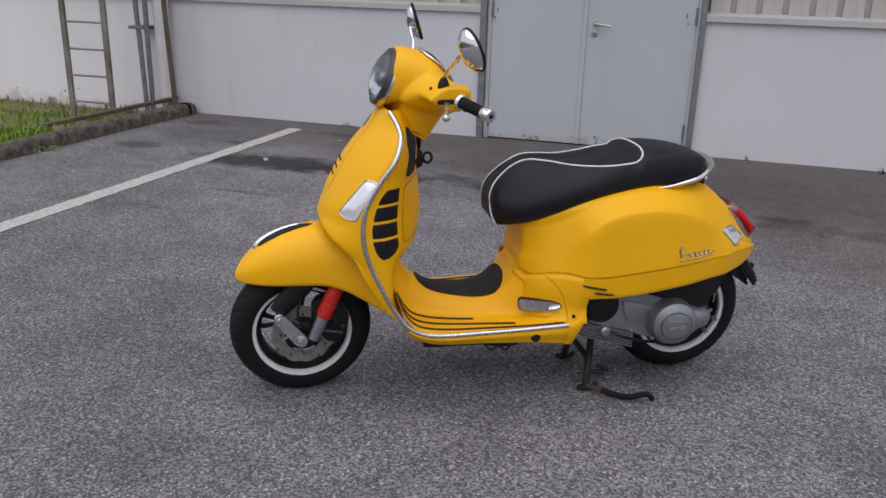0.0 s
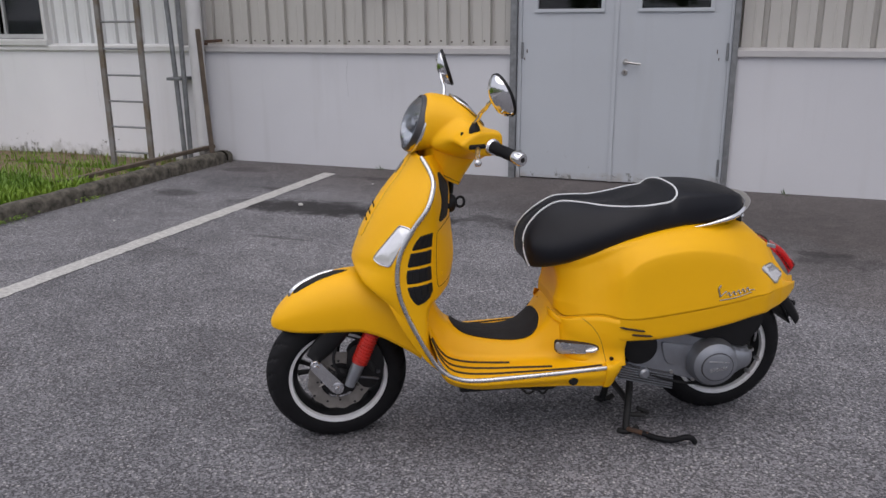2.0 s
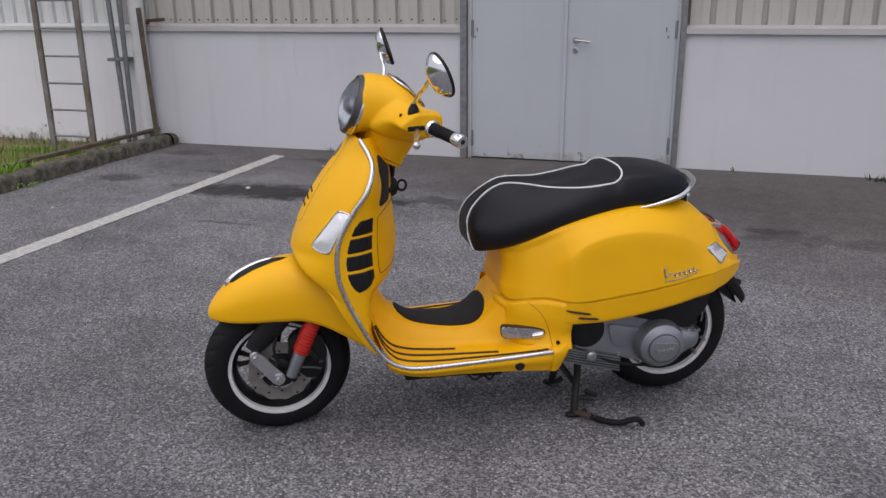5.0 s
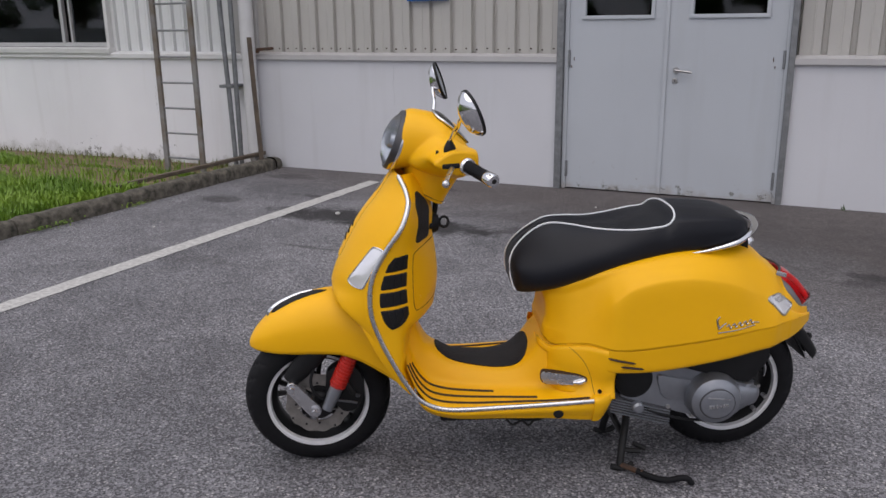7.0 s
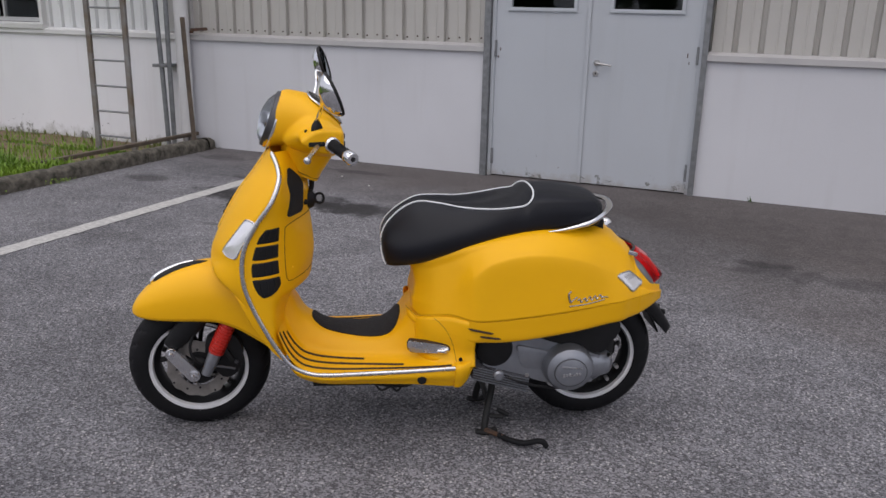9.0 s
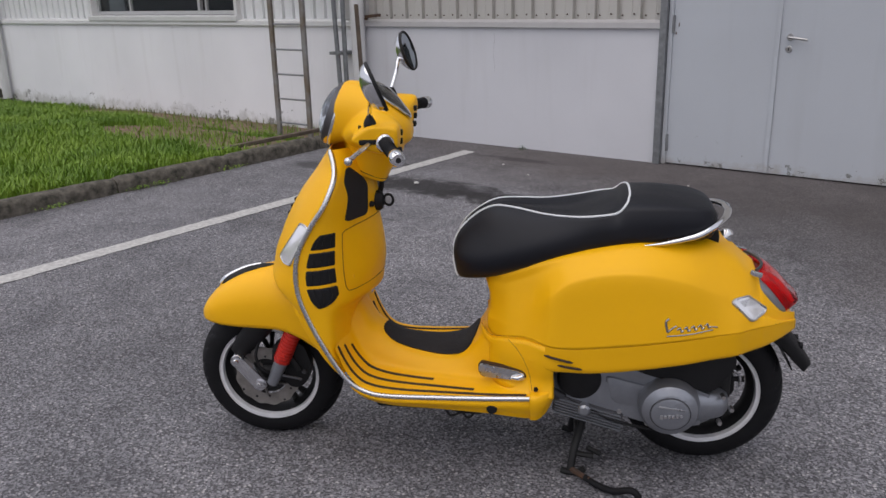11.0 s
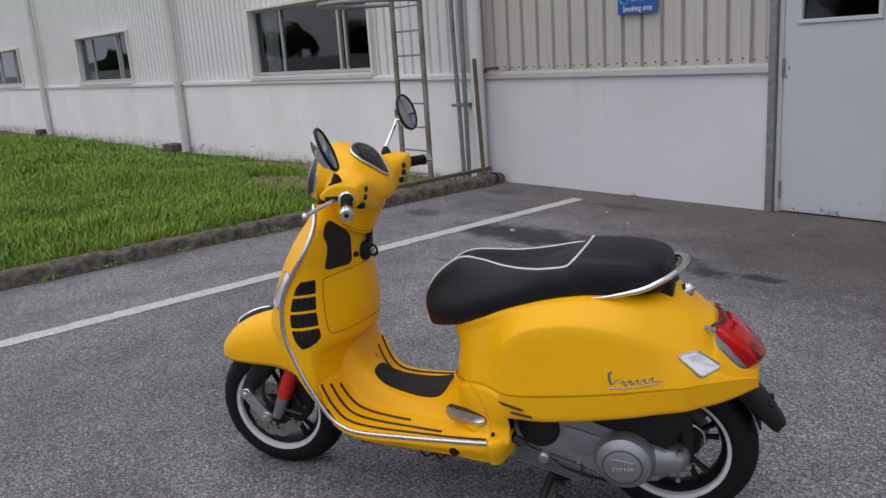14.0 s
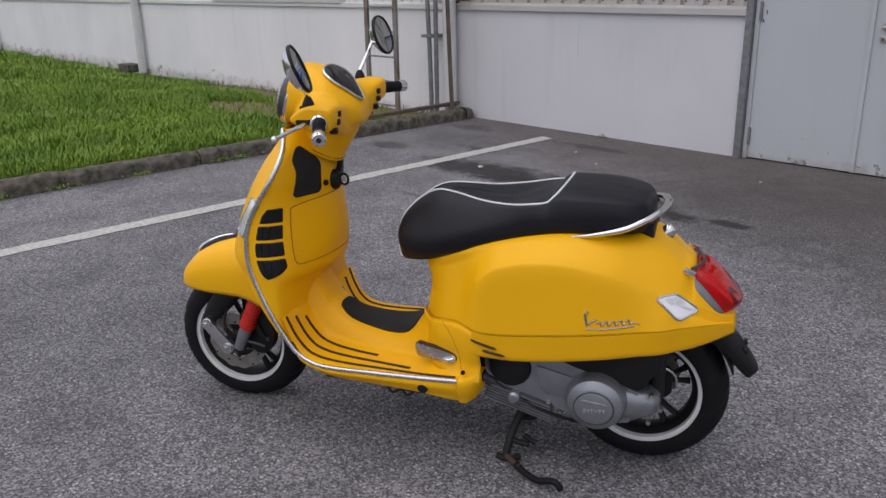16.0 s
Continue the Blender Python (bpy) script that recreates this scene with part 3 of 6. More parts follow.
# black cover of the steering tube
rows = []
for x, z, w, d in ((-.070, .326, .020, .028), (-.042, .358, .024, .038), (.0, .405, .028, .043), (.052, .470, .028, .044), (.095, .505, .020, .030)):
    ring = []
    for k in range(20):
        a = 2 * math.pi * k / 20
        ring.append((x + d * math.cos(a) * .74, -.088 + w * math.sin(a), z - d * math.cos(a) * .55))
    rows.append(ring)
bm = grid_mesh(rows, closed_v=True)
bm.faces.new([v for v in bm.verts][:20][::-1])
part("fork_cover", moved(bm, STEER), PLASTIC, scooter, "matt black fork cover")
# shock absorber
sa, sb = Vector((.137, -.106, .438)), Vector((.077, -.116, .308))
d = (sb - sa)
pts = [sa + d * k / 8 for k in range(9)]
part("shock_sleeve", moved(tube(pts, .0235, 20), STEER), RED, scooter, "red painted sleeve of the shock absorber")
helix = []
side, up2 = d.cross(Vector((0, 1, 0))).normalized(), Vector((0, 1, 0))
for k in range(12 * 16 + 1):
    a = 2 * math.pi * k / 16
    helix.append(sa + d * (0.03 + .94 * k / (12 * 16)) + .0248 * (math.cos(a) * side + math.sin(a) * up2))
part("shock_spring", moved(tube(helix, .0034, 6), STEER), RED, scooter, "red coil spring")
e = sb + d.normalized() * .085
part("shock_rod", moved(tube([sb - d.normalized() * .004, sb + d.normalized() * .03, e], [.0215, .0210, .0165], 18), STEER), GREYMETAL, scooter, "silver lower shock body")
part("shock_collar", moved(tube([sb - d.normalized() * .012, sb + d.normalized() * .002], .0235, 20), STEER), RED, scooter)
bm = plate(rounded([(.010, .222), (.035, .208), (.078, .245), (.092, .29), (.066, .305), (.045, .262)], .012), -.112, -.080, .006)
part("axle_bracket", moved(bm, STEER), BLACKMETAL, scooter, "cast alloy axle bracket")
part("speedo_cable", moved(tube(spline([(.055, -.115, .262), (.09, -.122, .258), (.125, -.122, .251), (.138, -.12, .246)], 12), .0045, 8), STEER), DARKMETAL, scooter)
bm = plate(rounded([(.038, .275), (.045, .350), (.10, .378), (.150, .352), (.166, .290), (.150, .222), (.105, .196), (.078, .222)], .016), -.094, -.050, .008)
part("brake_caliper", moved(bm, STEER), PLASTIC, scooter, "black brake caliper")
part("caliper_bridge", moved(box((.075, .012, .018), (.112, -.098, .300), .004, rot=(0, 62, 0)), STEER), BLACKMETAL, scooter)
for x, z in ((.098, .345), (.142, .262)):
    part("caliper_bolt", moved(lathe([(0, -.102), (.006, -.102), (.0075, -.099), (.0075, -.092)], 12, "y", (x, 0, z)), STEER), DARKMETAL, scooter, "steel caliper bolt")
part("brake_hose", moved(tube(spline([(.02, -.09, .40), (-.005, -.11, .33), (.01, -.115, .28), (.05, -.10, .25)], 20), .005, 8), STEER), PLASTIC, scooter)

# --- front mudguard ---
FENDER = [(-.195, .436, .427, .008), (-.188, .454, .425, .028), (-.165, .487, .425, .060), (-.117, .532, .425, .092), (-.05, .570, .426, .113), (.02, .591, .427, .124),
          (.09, .598, .424, .133), (.15, .590, .406, .146), (.20, .570, .380, .160), (.25, .538, .350, .175), (.275, .51, .332, .182)]
rows = []
for x, zt, zl, w in FENDER:
    h = zt - zl
    rows.append([(x, -w, zl), (x, -w * 1.0, zl + h * .30), (x, -w * .93, zl + h * .58), (x, -w * .70, zl + h * .84), (x, -w * .36, zl + h * .97), (x, 0, zt),
                 (x, w * .36, zl + h * .97), (x, w * .70, zl + h * .84), (x, w * .93, zl + h * .58), (x, w * 1.0, zl + h * .30), (x, w, zl)])
FG = smooth_grid(rows, 50, 41)
bm = grid_mesh(FG)
bm.faces.new([bm.verts[j] for j in range(41)]) if bm.verts.ensure_lookup_table() is None else None
moved(bm, STEER)
fender_tree = tree_of(bm)
part("front_mudguard", bm, YELLOW, scooter, "matt yellow front mudguard", thick=.004)
# crest on the mudguard: black base with a chrome brow
base = [(-.108, -.018), (-.07, -.022), (-.01, -.020), (.042, -.012), (.060, 0), (.042, .012), (-.01, .020), (-.07, .022), (-.116, .018), (-.124, 0)]
bm = patch(fender_tree, [STEER @ Vector((x, y, .7)) for x, y in base], (0, 0, -1), 0.1, 4, .004, .010)
crest = part("mudguard_crest", bm, PLASTIC, scooter, "black and chrome mudguard crest")
P = [STEER @ Vector(p) for p in spline([(-.130, 0, .517), (-.124, 0, .534), (-.096, 0, .560), (-.052, 0, .582), (-.012, 0, .595), (.014, 0, .601)], 16)]
bm = tube(P, [.008, .011, .013, .0135, .0135, .013, .0105, .010, .0095, .009, .0085, .008, .007, .006, .005, .003], 10, flat=.7)
part("chrome_brow", bm, CHROME, crest, "chrome brow")

# --- leg shield, outer face ---
trim_n = 46
OUT = spline(TRIM[:12], trim_n)
CENTRE = spline([(.286, 0, .992), (.229, 0, .908), (.186, 0, .853), (.147, 0, .792), (.118, 0, .738), (.088, 0, .672), (.078, 0, .640)], 26)
LOW = spline([(.078, 0, .640), (.088, .08, .622), (.109, .142, .602), (.142, .180, .580), (.18, .236, .545), (.213, .250, .480), (.248, .252, .42), (.288, .250, .36), (.333, .250, .316)], 21)
START = list(CENTRE) + list(LOW[1:])
rows = []
for i in range(trim_n):
    a, b = Vector(START[i]), Vector(OUT[i])
    row = []
    wide = b.y - a.y
    for j in range(15):
        f = j / 14
        p = a.lerp(b, f)
        full = min(1.0, wide / .12)
        # full, rounded front: stays forward, then turns back to the edge
        back = (b.x - a.x) * (f - f ** 2.3) * full
        p.x -= back * .95
        p.z += (b.z - a.z) * (f ** 1.6 - f) * .3
        row.append(p)
    rows.append(row)
shield_all = [[(p.x, p.y, p.z) for p in r[::-1]] + [(p.x, -p.y, p.z) for p in r[1:]] for r in rows[:26]]
bm = grid_mesh(shield_all)
join(bm, grid_mesh([[(p.x, -p.y, p.z) for p in r] for r in rows[25:]]))
join(bm, grid_mesh([[(p.x, p.y, p.z) for p in r] for r in rows[25:]]))
bmesh.ops.remove_doubles(bm, verts=bm.verts, dist=.0004)
shield_tree = tree_of(bm)
part("leg_shield", bm, YELLOW, scooter, "matt yellow leg shield", thick=.003)

# horn cover: a long raised panel on the shield's middle
def shield_front(y, z):
    co, no = cast(shield_tree, (-0.4, y, z), (1, 0, 0))
    return co, no
zz = spline([(.980, .026), (.93, .042), (.86, .052), (.80, .058), (.745, .060), (.722, .050)], 26)
G = []
for k in range(26):
    z, w = zz[k]
    row = []
    for j in range(13):
        y = -w + 2 * w * j / 12
        co, no = shield_front(y, z)
        lift = .007 * (1 - (abs(y) / w) ** 4) + .0005
        row.append(co - Vector((1, 0, 0)) * lift)
    G.append(row)
horn = part("horn_cover", grid_mesh(G), YELLOW, scooter, "matt yellow horn cover")
for s in (-1, 1):
    seam = []
    for k in range(26):
        z, w = zz[k]
        co, no = shield_front(s * w, z)
        seam.append(co - Vector((.0008, 0, 0)))
    part("panel_seam", tube(seam, .0016, 6), SEAM, horn, "dark panel gap")
for k, (z, w) in enumerate(((.818, .026), (.796, .028), (.775, .029))):
    for s in (-1, 1):
        co, no = shield_front(s * .026, z)
        bm = box((.004, .026, .010), (co.x - .0085, s * .026, z), .0018, rot=None)
        part("horn_slot", bm, PLASTIC, horn, "black horn slot")
co, no = shield_front(0, .935)
bm = patch(shield_tree, [(co.x, .018 * math.cos(a), .935 + .022 * math.sin(a)) for a in (2 * math.pi * k / 16 for k in range(16))], (1, 0, 0), .3, 3, .008, .002)
part("emblem", bm, BADGE, horn, "small chrome shield emblem")

# chrome edge trim, both sides
for s in (-1, 1):
    P = [(x, s * (y + .001) - (.010 if s > 0 and x > .36 else 0), z - (.006 if s > 0 and x > .36 else 0)) for x, y, z in spline(TRIM, 110)]
    rad = [.0076] * 110
    rad[0], rad[-1] = .006, .007
    part("shield_trim", tube(P, rad, 12), SATIN, scooter, "satin chrome shield trim")
    # chrome end cap of the trim where the top meets the headset
    # front indicators
    q = [(.257, .783), (.224, .789), (.150, .692), (.143, .678), (.160, .666), (.189, .666)]
    cols = rounded(q, .010, 4)
    bm = patch(shield_tree, [(x, s * .6, z) for x, z in cols], (0, -s, 0), .0, 6, .004, .004)
    ind = part("front_indicator", bm, CLEARLENS, scooter, "clear front indicator lens")
    edge = []
    for x, z in cols + cols[:1]:
        co, no = cast(shield_tree, (x, s * .6, z), (0, -s, 0))
        edge.append(co + no * .003)
    part("lens_frame", tube(edge[:-1], .0032, 6, closed=True), SATIN, ind, "silver lens frame")

# --- leg shield, inner face: knee panels, glove box, tunnel front ---
INNER = [
    (.985, [(.300, .128), (.315, .112), (.335, .085), (.355, .05), (.365, 0)]),
    (.940, [(.324, .183), (.338, .165), (.352, .125), (.372, .065), (.385, 0)]),
    (.900, [(.326, .226), (.340, .208), (.358, .150), (.382, .075), (.395, 0)]),
    (.847, [(.304, .258), (.325, .240), (.352, .190), (.384, .090), (.402, 0)]),
    (.786, [(.262, .258), (.305, .243), (.342, .198), (.378, .095), (.402, 0)]),
    (.718, [(.224, .259), (.285, .246), (.335, .205), (.380, .105), (.404, 0)]),
    (.640, [(.210, .263), (.280, .252), (.335, .205), (.386, .105), (.408, 0)]),
    (.570, [(.216, .267), (.285, .258), (.335, .205), (.385, .100), (.404, 0)]),
    (.540, [(.226, .267), (.290, .257), (.332, .202), (.374, .099), (.392, 0)]),
    (.510, [(.238, .267), (.294, .254), (.318, .188), (.340, .090), (.350, 0)]),
    (.470, [(.256, .267), (.298, .250), (.312, .172), (.324, .082), (.330, 0)]),
    (.430, [(.275, .266), (.302, .243), (.312, .160), (.318, .078), (.322, 0)]),
    (.385, [(.299, .263), (.312, .233), (.320, .145), (.326, .073), (.330, 0)]),
    (.340, [(.328, .261), (.334, .225), (.338, .140), (.340, .070), (.342, 0)])]
rows = []
for z, sec in INNER:
    half = [(x, -y, z) for x, y in sec]
    rows.append(half + [(x, y, z) for x, y in sec[-2::-1]])
bm = grid_mesh(smooth_grid(rows, 72, 49))
inner_tree = tree_of(bm)
part("inner_shield", bm, YELLOW, scooter, "matt yellow inner leg shield")

BACK = (-1, 0, 0)    # thrown from behind, forwards


def inner_at(y, z):
    return cast(inner_tree, (0.9, y, z), BACK)


for s in (-1, 1):
    # louvres: four dark windows beside the glove box, split by thin bars
    XL = lambda z: float(np.interp(z, [.543, .558, .575, .60, .64, .68, .718, .745, .768], [.274, .256, .245, .237, .234, .240, .251, .264, .284]))
    XR = lambda z: float(np.interp(z, [.543, .560, .578, .62, .66, .70, .768], [.280, .312, .324, .320, .318, .320, .325]))
    for za, zb in ((.767, .7195), (.7135, .6675), (.6615, .6145), (.6085, .545)):
        G = []
        for k in range(13):
            z = za + (zb - za) * k / 12
            e = .002 if k in (0, 12) else 0
            row = []
            for i in range(17):
                x = XL(z) + e + (XR(z) - XL(z) - 2 * e) * i / 16
                co, no = cast(inner_tree, Vector((x, s * .6, z - .004 * (1 - i / 16))), Vector((0, -s, 0)))
                row.append(co + no * (-.001 if i in (0, 16) or k in (0, 12) else .0022))
            G.append(row)
        v = part("louvre", grid_mesh(G), PLASTIC, scooter, "black louvre")
        for j in range(1, 4):
            f = j / 4
            pts = [(XL(z) * (1 - f) + XR(z) * f, s * .6, z) for z in (za - .004, (za + zb) / 2, zb + .006)]
            part("fin", tube(line_on(inner_tree, pts, (0, -s, 0), 0, 6, .0034), .0024, 6), PLASTIC, v)
    # black knee pad panels under the headset
    o = rounded([(.150, .934), (.132, .938), (.082, .897), (.070, .878), (.074, .795), (.088, .786), (.180, .788), (.193, .796), (.177, .868), (.184, .902), (.168, .921)], .010, 5)
    bm = patch(inner_tree, [(.9, s * y, z) for y, z in o], BACK, 0, 6, .003, .002)
    part("knee_panel", bm, MATRUB, scooter, "black rubber panel")

# glove box seam and door swelling
gl = spline([(.9, y, z) for y, z in ((-.198, .760), (-.203, .742), (-.205, .67), (-.203, .610), (-.196, .585), (-.180, .578), (-.11, .581), (0, .588), (.11, .581), (.180, .578), (.196, .585), (.203, .610), (.205, .67), (.203, .742), (.198, .760), (.16, .767), (.08, .771), (0, .776), (-.08, .771), (-.16, .767))], 140, closed=True)
L = []
for p in gl:
    co, no = cast(inner_tree, p, BACK)
    L.append(co + Vector((.0005, 0, 0)))
glove = part("glove_box_seam", tube(L, .0013, 6, closed=True), SEAM, scooter, "dark gap round the glove box door")
bm = patch(inner_tree, [(.9, p[1] * .985, .66 + (p[2] - .66) * .985) for p in gl[::3]], BACK, 0, 8, .001, .006)
part("glove_box_door", bm, YELLOW, scooter, "matt yellow glove box door")
# ignition switch with key and fob, lock button, bag hook
co, no = inner_at(-.006, .812)
bm = lathe([(0, .024), (.011, .024), (.014, .020), (.020, .018), (.025, .008), (.027, -.012)], 28, "x")
ign = part("ignition_switch", moved(bm, Matrix.Translation((co.x, -.006, .812)) @ Matrix.Diagonal((1, 1, 1.25, 1))), PLASTIC, scooter, "black ignition switch")
part("key", box((.028, .006, .020), (co.x + .028, -.006, .815), .002), STEEL, ign, "steel key")
part("key_ring", tube([(co.x + .036 + .014 * math.cos(a), -.008, .815 + .017 * math.sin(a)) for a in (2 * math.pi * k / 24 for k in range(24))], .0042, 8, closed=True), PLASTIC, ign, "black key ring")
co, no = inner_at(-.055, .811)
part("lock_button", lathe([(0, .010), (.007, .010), (.009, .006), (.010, -.01)], 20, "x", (co.x, -.054, .811)), PLASTIC, scooter, "black lock button")
co, no = inner_at(.02, .88)
part("bag_hook", tube(spline([(co.x - .004, .022, .900), (co.x + .010, .024, .898), (co.x + .015, .026, .880), (co.x + .014, .024, .850), (co.x + .008, .018, .832), (co.x + .002, .012, .826)], 16), .0105, 10, flat=.8), PLASTIC, scooter, "black bag hook")
co, no = inner_at(-.172, .619)
part("lock_dimple", lathe([(0, .003), (.007, .002), (.008, -.004)], 16, "x", (co.x, -.172, .619)), YELLOW, scooter)

# --- floor and tunnel ---
FX = [.310, .330, .350, .375, .405, .45, .52, .60, .66, .70, .74, .80, .86, .92]
FZ = [.425, .372, .335, .308, .295, .288, .286, .288, .290, .292, .294, .298, .303, .308]
HZ = [.530, .500, .465, .420, .396, .366, .350, .346, .362, .404, .456, .470, .468, .458]
HW = [.060, .061, .062, .063, .064, .070, .084, .096, .106, .112, .128, .166, .196, .216]
EW = [.263, .262, .260, .261, .263, .266, .270, .273, .275, .276, .277, .279, .280, .272]
rows = []
for x, zf, zh, hw, ew in zip(FX, FZ, HZ, HW, EW):
    a = min(hw + .050, ew - .018)
    half = [(x, -ew, zf - .006), (x, -ew + .006, zf), (x, -(ew * .5 + a * .5), zf + .001), (x, -a, zf + (zh - zf) * .10), (x, -(hw + a) / 2, zf + (zh - zf) * .5), (x, -hw, zf + (zh - zf) * .86), (x, -hw * .55, zh), (x, 0, zh + .002)]
    rows.append(half + [(px, -py, pz) for px, py, pz in half[-2::-1]])
bm = grid_mesh(smooth_grid(rows, 64, 71))
floor_tree = tree_of(bm)
part("footboard", bm, YELLOW, scooter, "matt yellow footboard with raised tunnel")
DOWN = (0, 0, -1)
# rubber strips
for s in (-1, 1):
    for pts in ([(.312, .243, 1), (.330, .238, 1), (.36, .232, 1), (.41, .233, 1), (.50, .238, 1), (.65, .248, 1), (.78, .260, 1), (.868, .266, 1)],
                [(.318, .192, 1), (.335, .187, 1), (.365, .183, 1), (.41, .184, 1), (.50, .193, 1), (.60, .207, 1), (.712, .226, 1)],
                [(.326, .142, 1), (.342, .137, 1), (.37, .134, 1), (.41, .136, 1), (.48, .146, 1), (.582, .164, 1)]):
        L = line_on(floor_tree, [(x, s * y, z) for x, y, z in pts], DOWN, 0, 40, .001)
        part("rubber_strip", tube(L, .0054, 8, flat=.6), STRIP, scooter, "dark rubber foot strip")
# tunnel mat
o = spline([(.402, 0), (.406, .036), (.420, .052), (.46, .064), (.54, .080), (.61, .096), (.66, .108), (.688, .104), (.700, .075), (.705, .04), (.706, 0),
            (.705, -.04), (.700, -.075), (.688, -.104), (.66, -.108), (.61, -.096), (.54, -.080), (.46, -.064), (.420, -.052), (.406, -.036)], 64, closed=True)
part("tunnel_mat", patch(floor_tree, [(x, y * .93, 1) for x, y in o], DOWN, 0, 10, .004, .002), MATRUB, scooter, "dark grey rubber tunnel mat")

# sill below the footboard, with its rubber plug, and the belly pan
rows = []
for x, zt, w, zb, wb in ((.338, .322, .258, .310, .245), (.36, .305, .262, .270, .235), (.40, .287, .264, .246, .232), (.47, .279, .269, .236, .240), (.60, .284, .274, .238, .250), (.75, .292, .279, .236, .258), (.84, .300, .281, .228, .258), (.885, .304, .279, .222, .250)):
    rows.append([(x, -w, zt), (x, -w - .004, zt - (zt - zb) * .35), (x, -(w + wb) / 2, zb + (zt - zb) * .25), (x, -wb, zb), (x, -wb + .05, zb - .010), (x, -.10, zb - .014)])
for s in (-1, 1):
    bm = grid_mesh(smooth_grid([[(x, -s * y, z) for x, y, z in r] for r in rows], 40, 22))
    part("sill", bm, YELLOW, scooter, "matt yellow sill")
    # rear corner of the sill
    rr = []
    for x, zt, w, zb, wb in ((.878, .306, .282, .222, .252), (.90, .310, .284, .222, .248), (.925, .318, .276, .240, .225), (.945, .322, .255, .275, .20)):
        rr.append([(x, s * w * .80, zt + .006), (x, s * w, zt), (x, s * (w + .001), zt - (zt - zb) * .4), (x, s * (w + wb) / 2, zb + (zt - zb) * .2), (x, s * wb, zb), (x, s * wb * .6, zb)])
    part("sill_corner", grid_mesh(smooth_grid(rr, 14, 20)), YELLOW, scooter, "matt yellow sill corner", thick=.002)
    part("rubber_plug", lathe([(0, .004), (.012, .004), (.0155, .001), (.016, -.006)], 24, "y", (0, 0, 0)) if s > 0 else mirrored(lathe([(0, .004), (.012, .004), (.0155, .001), (.016, -.006)], 24, "y", (0, 0, 0))), PLASTIC, scooter, "black rubber plug").matrix_local = Matrix.Translation((.770, s * .2805, .262))
part("belly_pan", box((.50, .40, .03), (.66, 0, .222), .01), PLASTIC, scooter, "black belly pan")
part("stand_spring_bracket", tube(spline([(.60, -.16, .205), (.66, -.17, .198), (.72, -.18, .20), (.74, -.17, .205)], 12), .010, 8), BLACKMETAL, scooter)
part("cable_loop", tube(spline([(.62, -.19, .205), (.64, -.20, .190), (.67, -.195, .200), (.69, -.20, .186), (.71, -.19, .20)], 24), .004, 6), BLACKMETAL, scooter)

# --- folding passenger pegs ---
for s in (-1, 1):
    g = new("passenger_peg")
    g.parent = scooter
    g["label"] = "folded silver passenger footrest"
    o = rounded([(-.066, .020), (.045, .014), (.066, .008), (.070, -.008), (.055, -.016), (-.058, -.020), (-.070, -.010), (-.072, .012)], .010, 4)
    bm = plate(o, -.010, .012, .004)
    turn = Matrix.Translation((.797, -.216, .351)) @ Matrix.Rotation(radians(-14), 4, "Z")
    rec = plate([(x * 1.05, z * 1.14) for x, z in o], -.0045, .012, .001)
    tip = tube([(.030, -.012, -.009), (.050, -.015, -.006), (.064, -.011, .0)], [.006, .009, .006], 10)
    for b_ in (bm, rec, tip):
        moved(b_, turn)
        if s > 0:
            mirrored(b_)
    part("peg_body", bm, SATIN, g, "silver folded peg")
    part("peg_recess", rec, STRIP, g, "dark recess gap")
    part("peg_tip", tip, CHROME, g, "chrome peg tip")

# --- rear body: side cowls over a lower body ---
#        x,    top, shoulder,      half way,      crease,        seam,         foot
REAR = [(.724, .640, (.060, .632), (.092, .590), (.098, .520), (.100, .458), (.105, .438)),
        (.732, .640, (.085, .634), (.118, .592), (.122, .520), (.128, .456), (.132, .430)),
        (.757, .645, (.126, .640), (.139, .600), (.148, .530), (.158, .444), (.163, .418)),
        (.800, .655, (.146, .650), (.162, .606), (.178, .540), (.197, .456), (.206, .412)),
        (.850, .672, (.158, .667), (.177, .625), (.200, .556), (.226, .467), (.234, .403)),
        (.880, .685, (.164, .679), (.190, .640), (.222, .570), (.250, .469), (.254, .398)),
        (.905, .694, (.168, .688), (.203, .652), (.249, .586), (.271, .466), (.269, .395)),
        (.930, .702, (.172, .696), (.214, .667), (.272, .607), (.285, .463), (.279, .393)),
        (.970, .715, (.174, .709), (.226, .687), (.281, .642), (.292, .463), (.285, .394)),
        (1.03, .733, (.171, .727), (.235, .704), (.285, .664), (.297, .469), (.289, .396)),
        (1.10, .750, (.173, .740), (.238, .712), (.285, .674), (.299, .478), (.291, .404)),
        (1.18, .762, (.171, .745), (.236, .713), (.283, .673), (.299, .488), (.291, .416)),
        (1.28, .765, (.156, .735), (.218, .700), (.268, .652), (.287, .500), (.280, .430)),
        (1.36, .752, (.132, .718), (.188, .674), (.238, .616), (.262, .508), (.254, .440)),
        (1.42, .706, (.104, .684), (.152, .646), (.200, .592), (.232, .513), (.222, .446)),
        (1.456, .672, (.090, .655), (.128, .630), (.177, .577), (.206, .515), (.197, .450)),
        (1.484, .649, (.080, .633), (.112, .597), (.157, .561), (.186, .515), (.177, .453)),
        (1.50, .606, (.085, .597), (.118, .578), (.148, .552), (.174, .515), (.166, .455)),
        (1.548, .550, (.075, .543), (.106, .529), (.119, .520), (.134, .510), (.128, .463)),
        (1.60, .497, (.040, .497), (.055, .497), (.066, .497), (.078, .496), (.074, .470))]
WIDER = [(1.28, 0), (1.36, .004), (1.42, .019), (1.50, .022), (1.60, .012)]
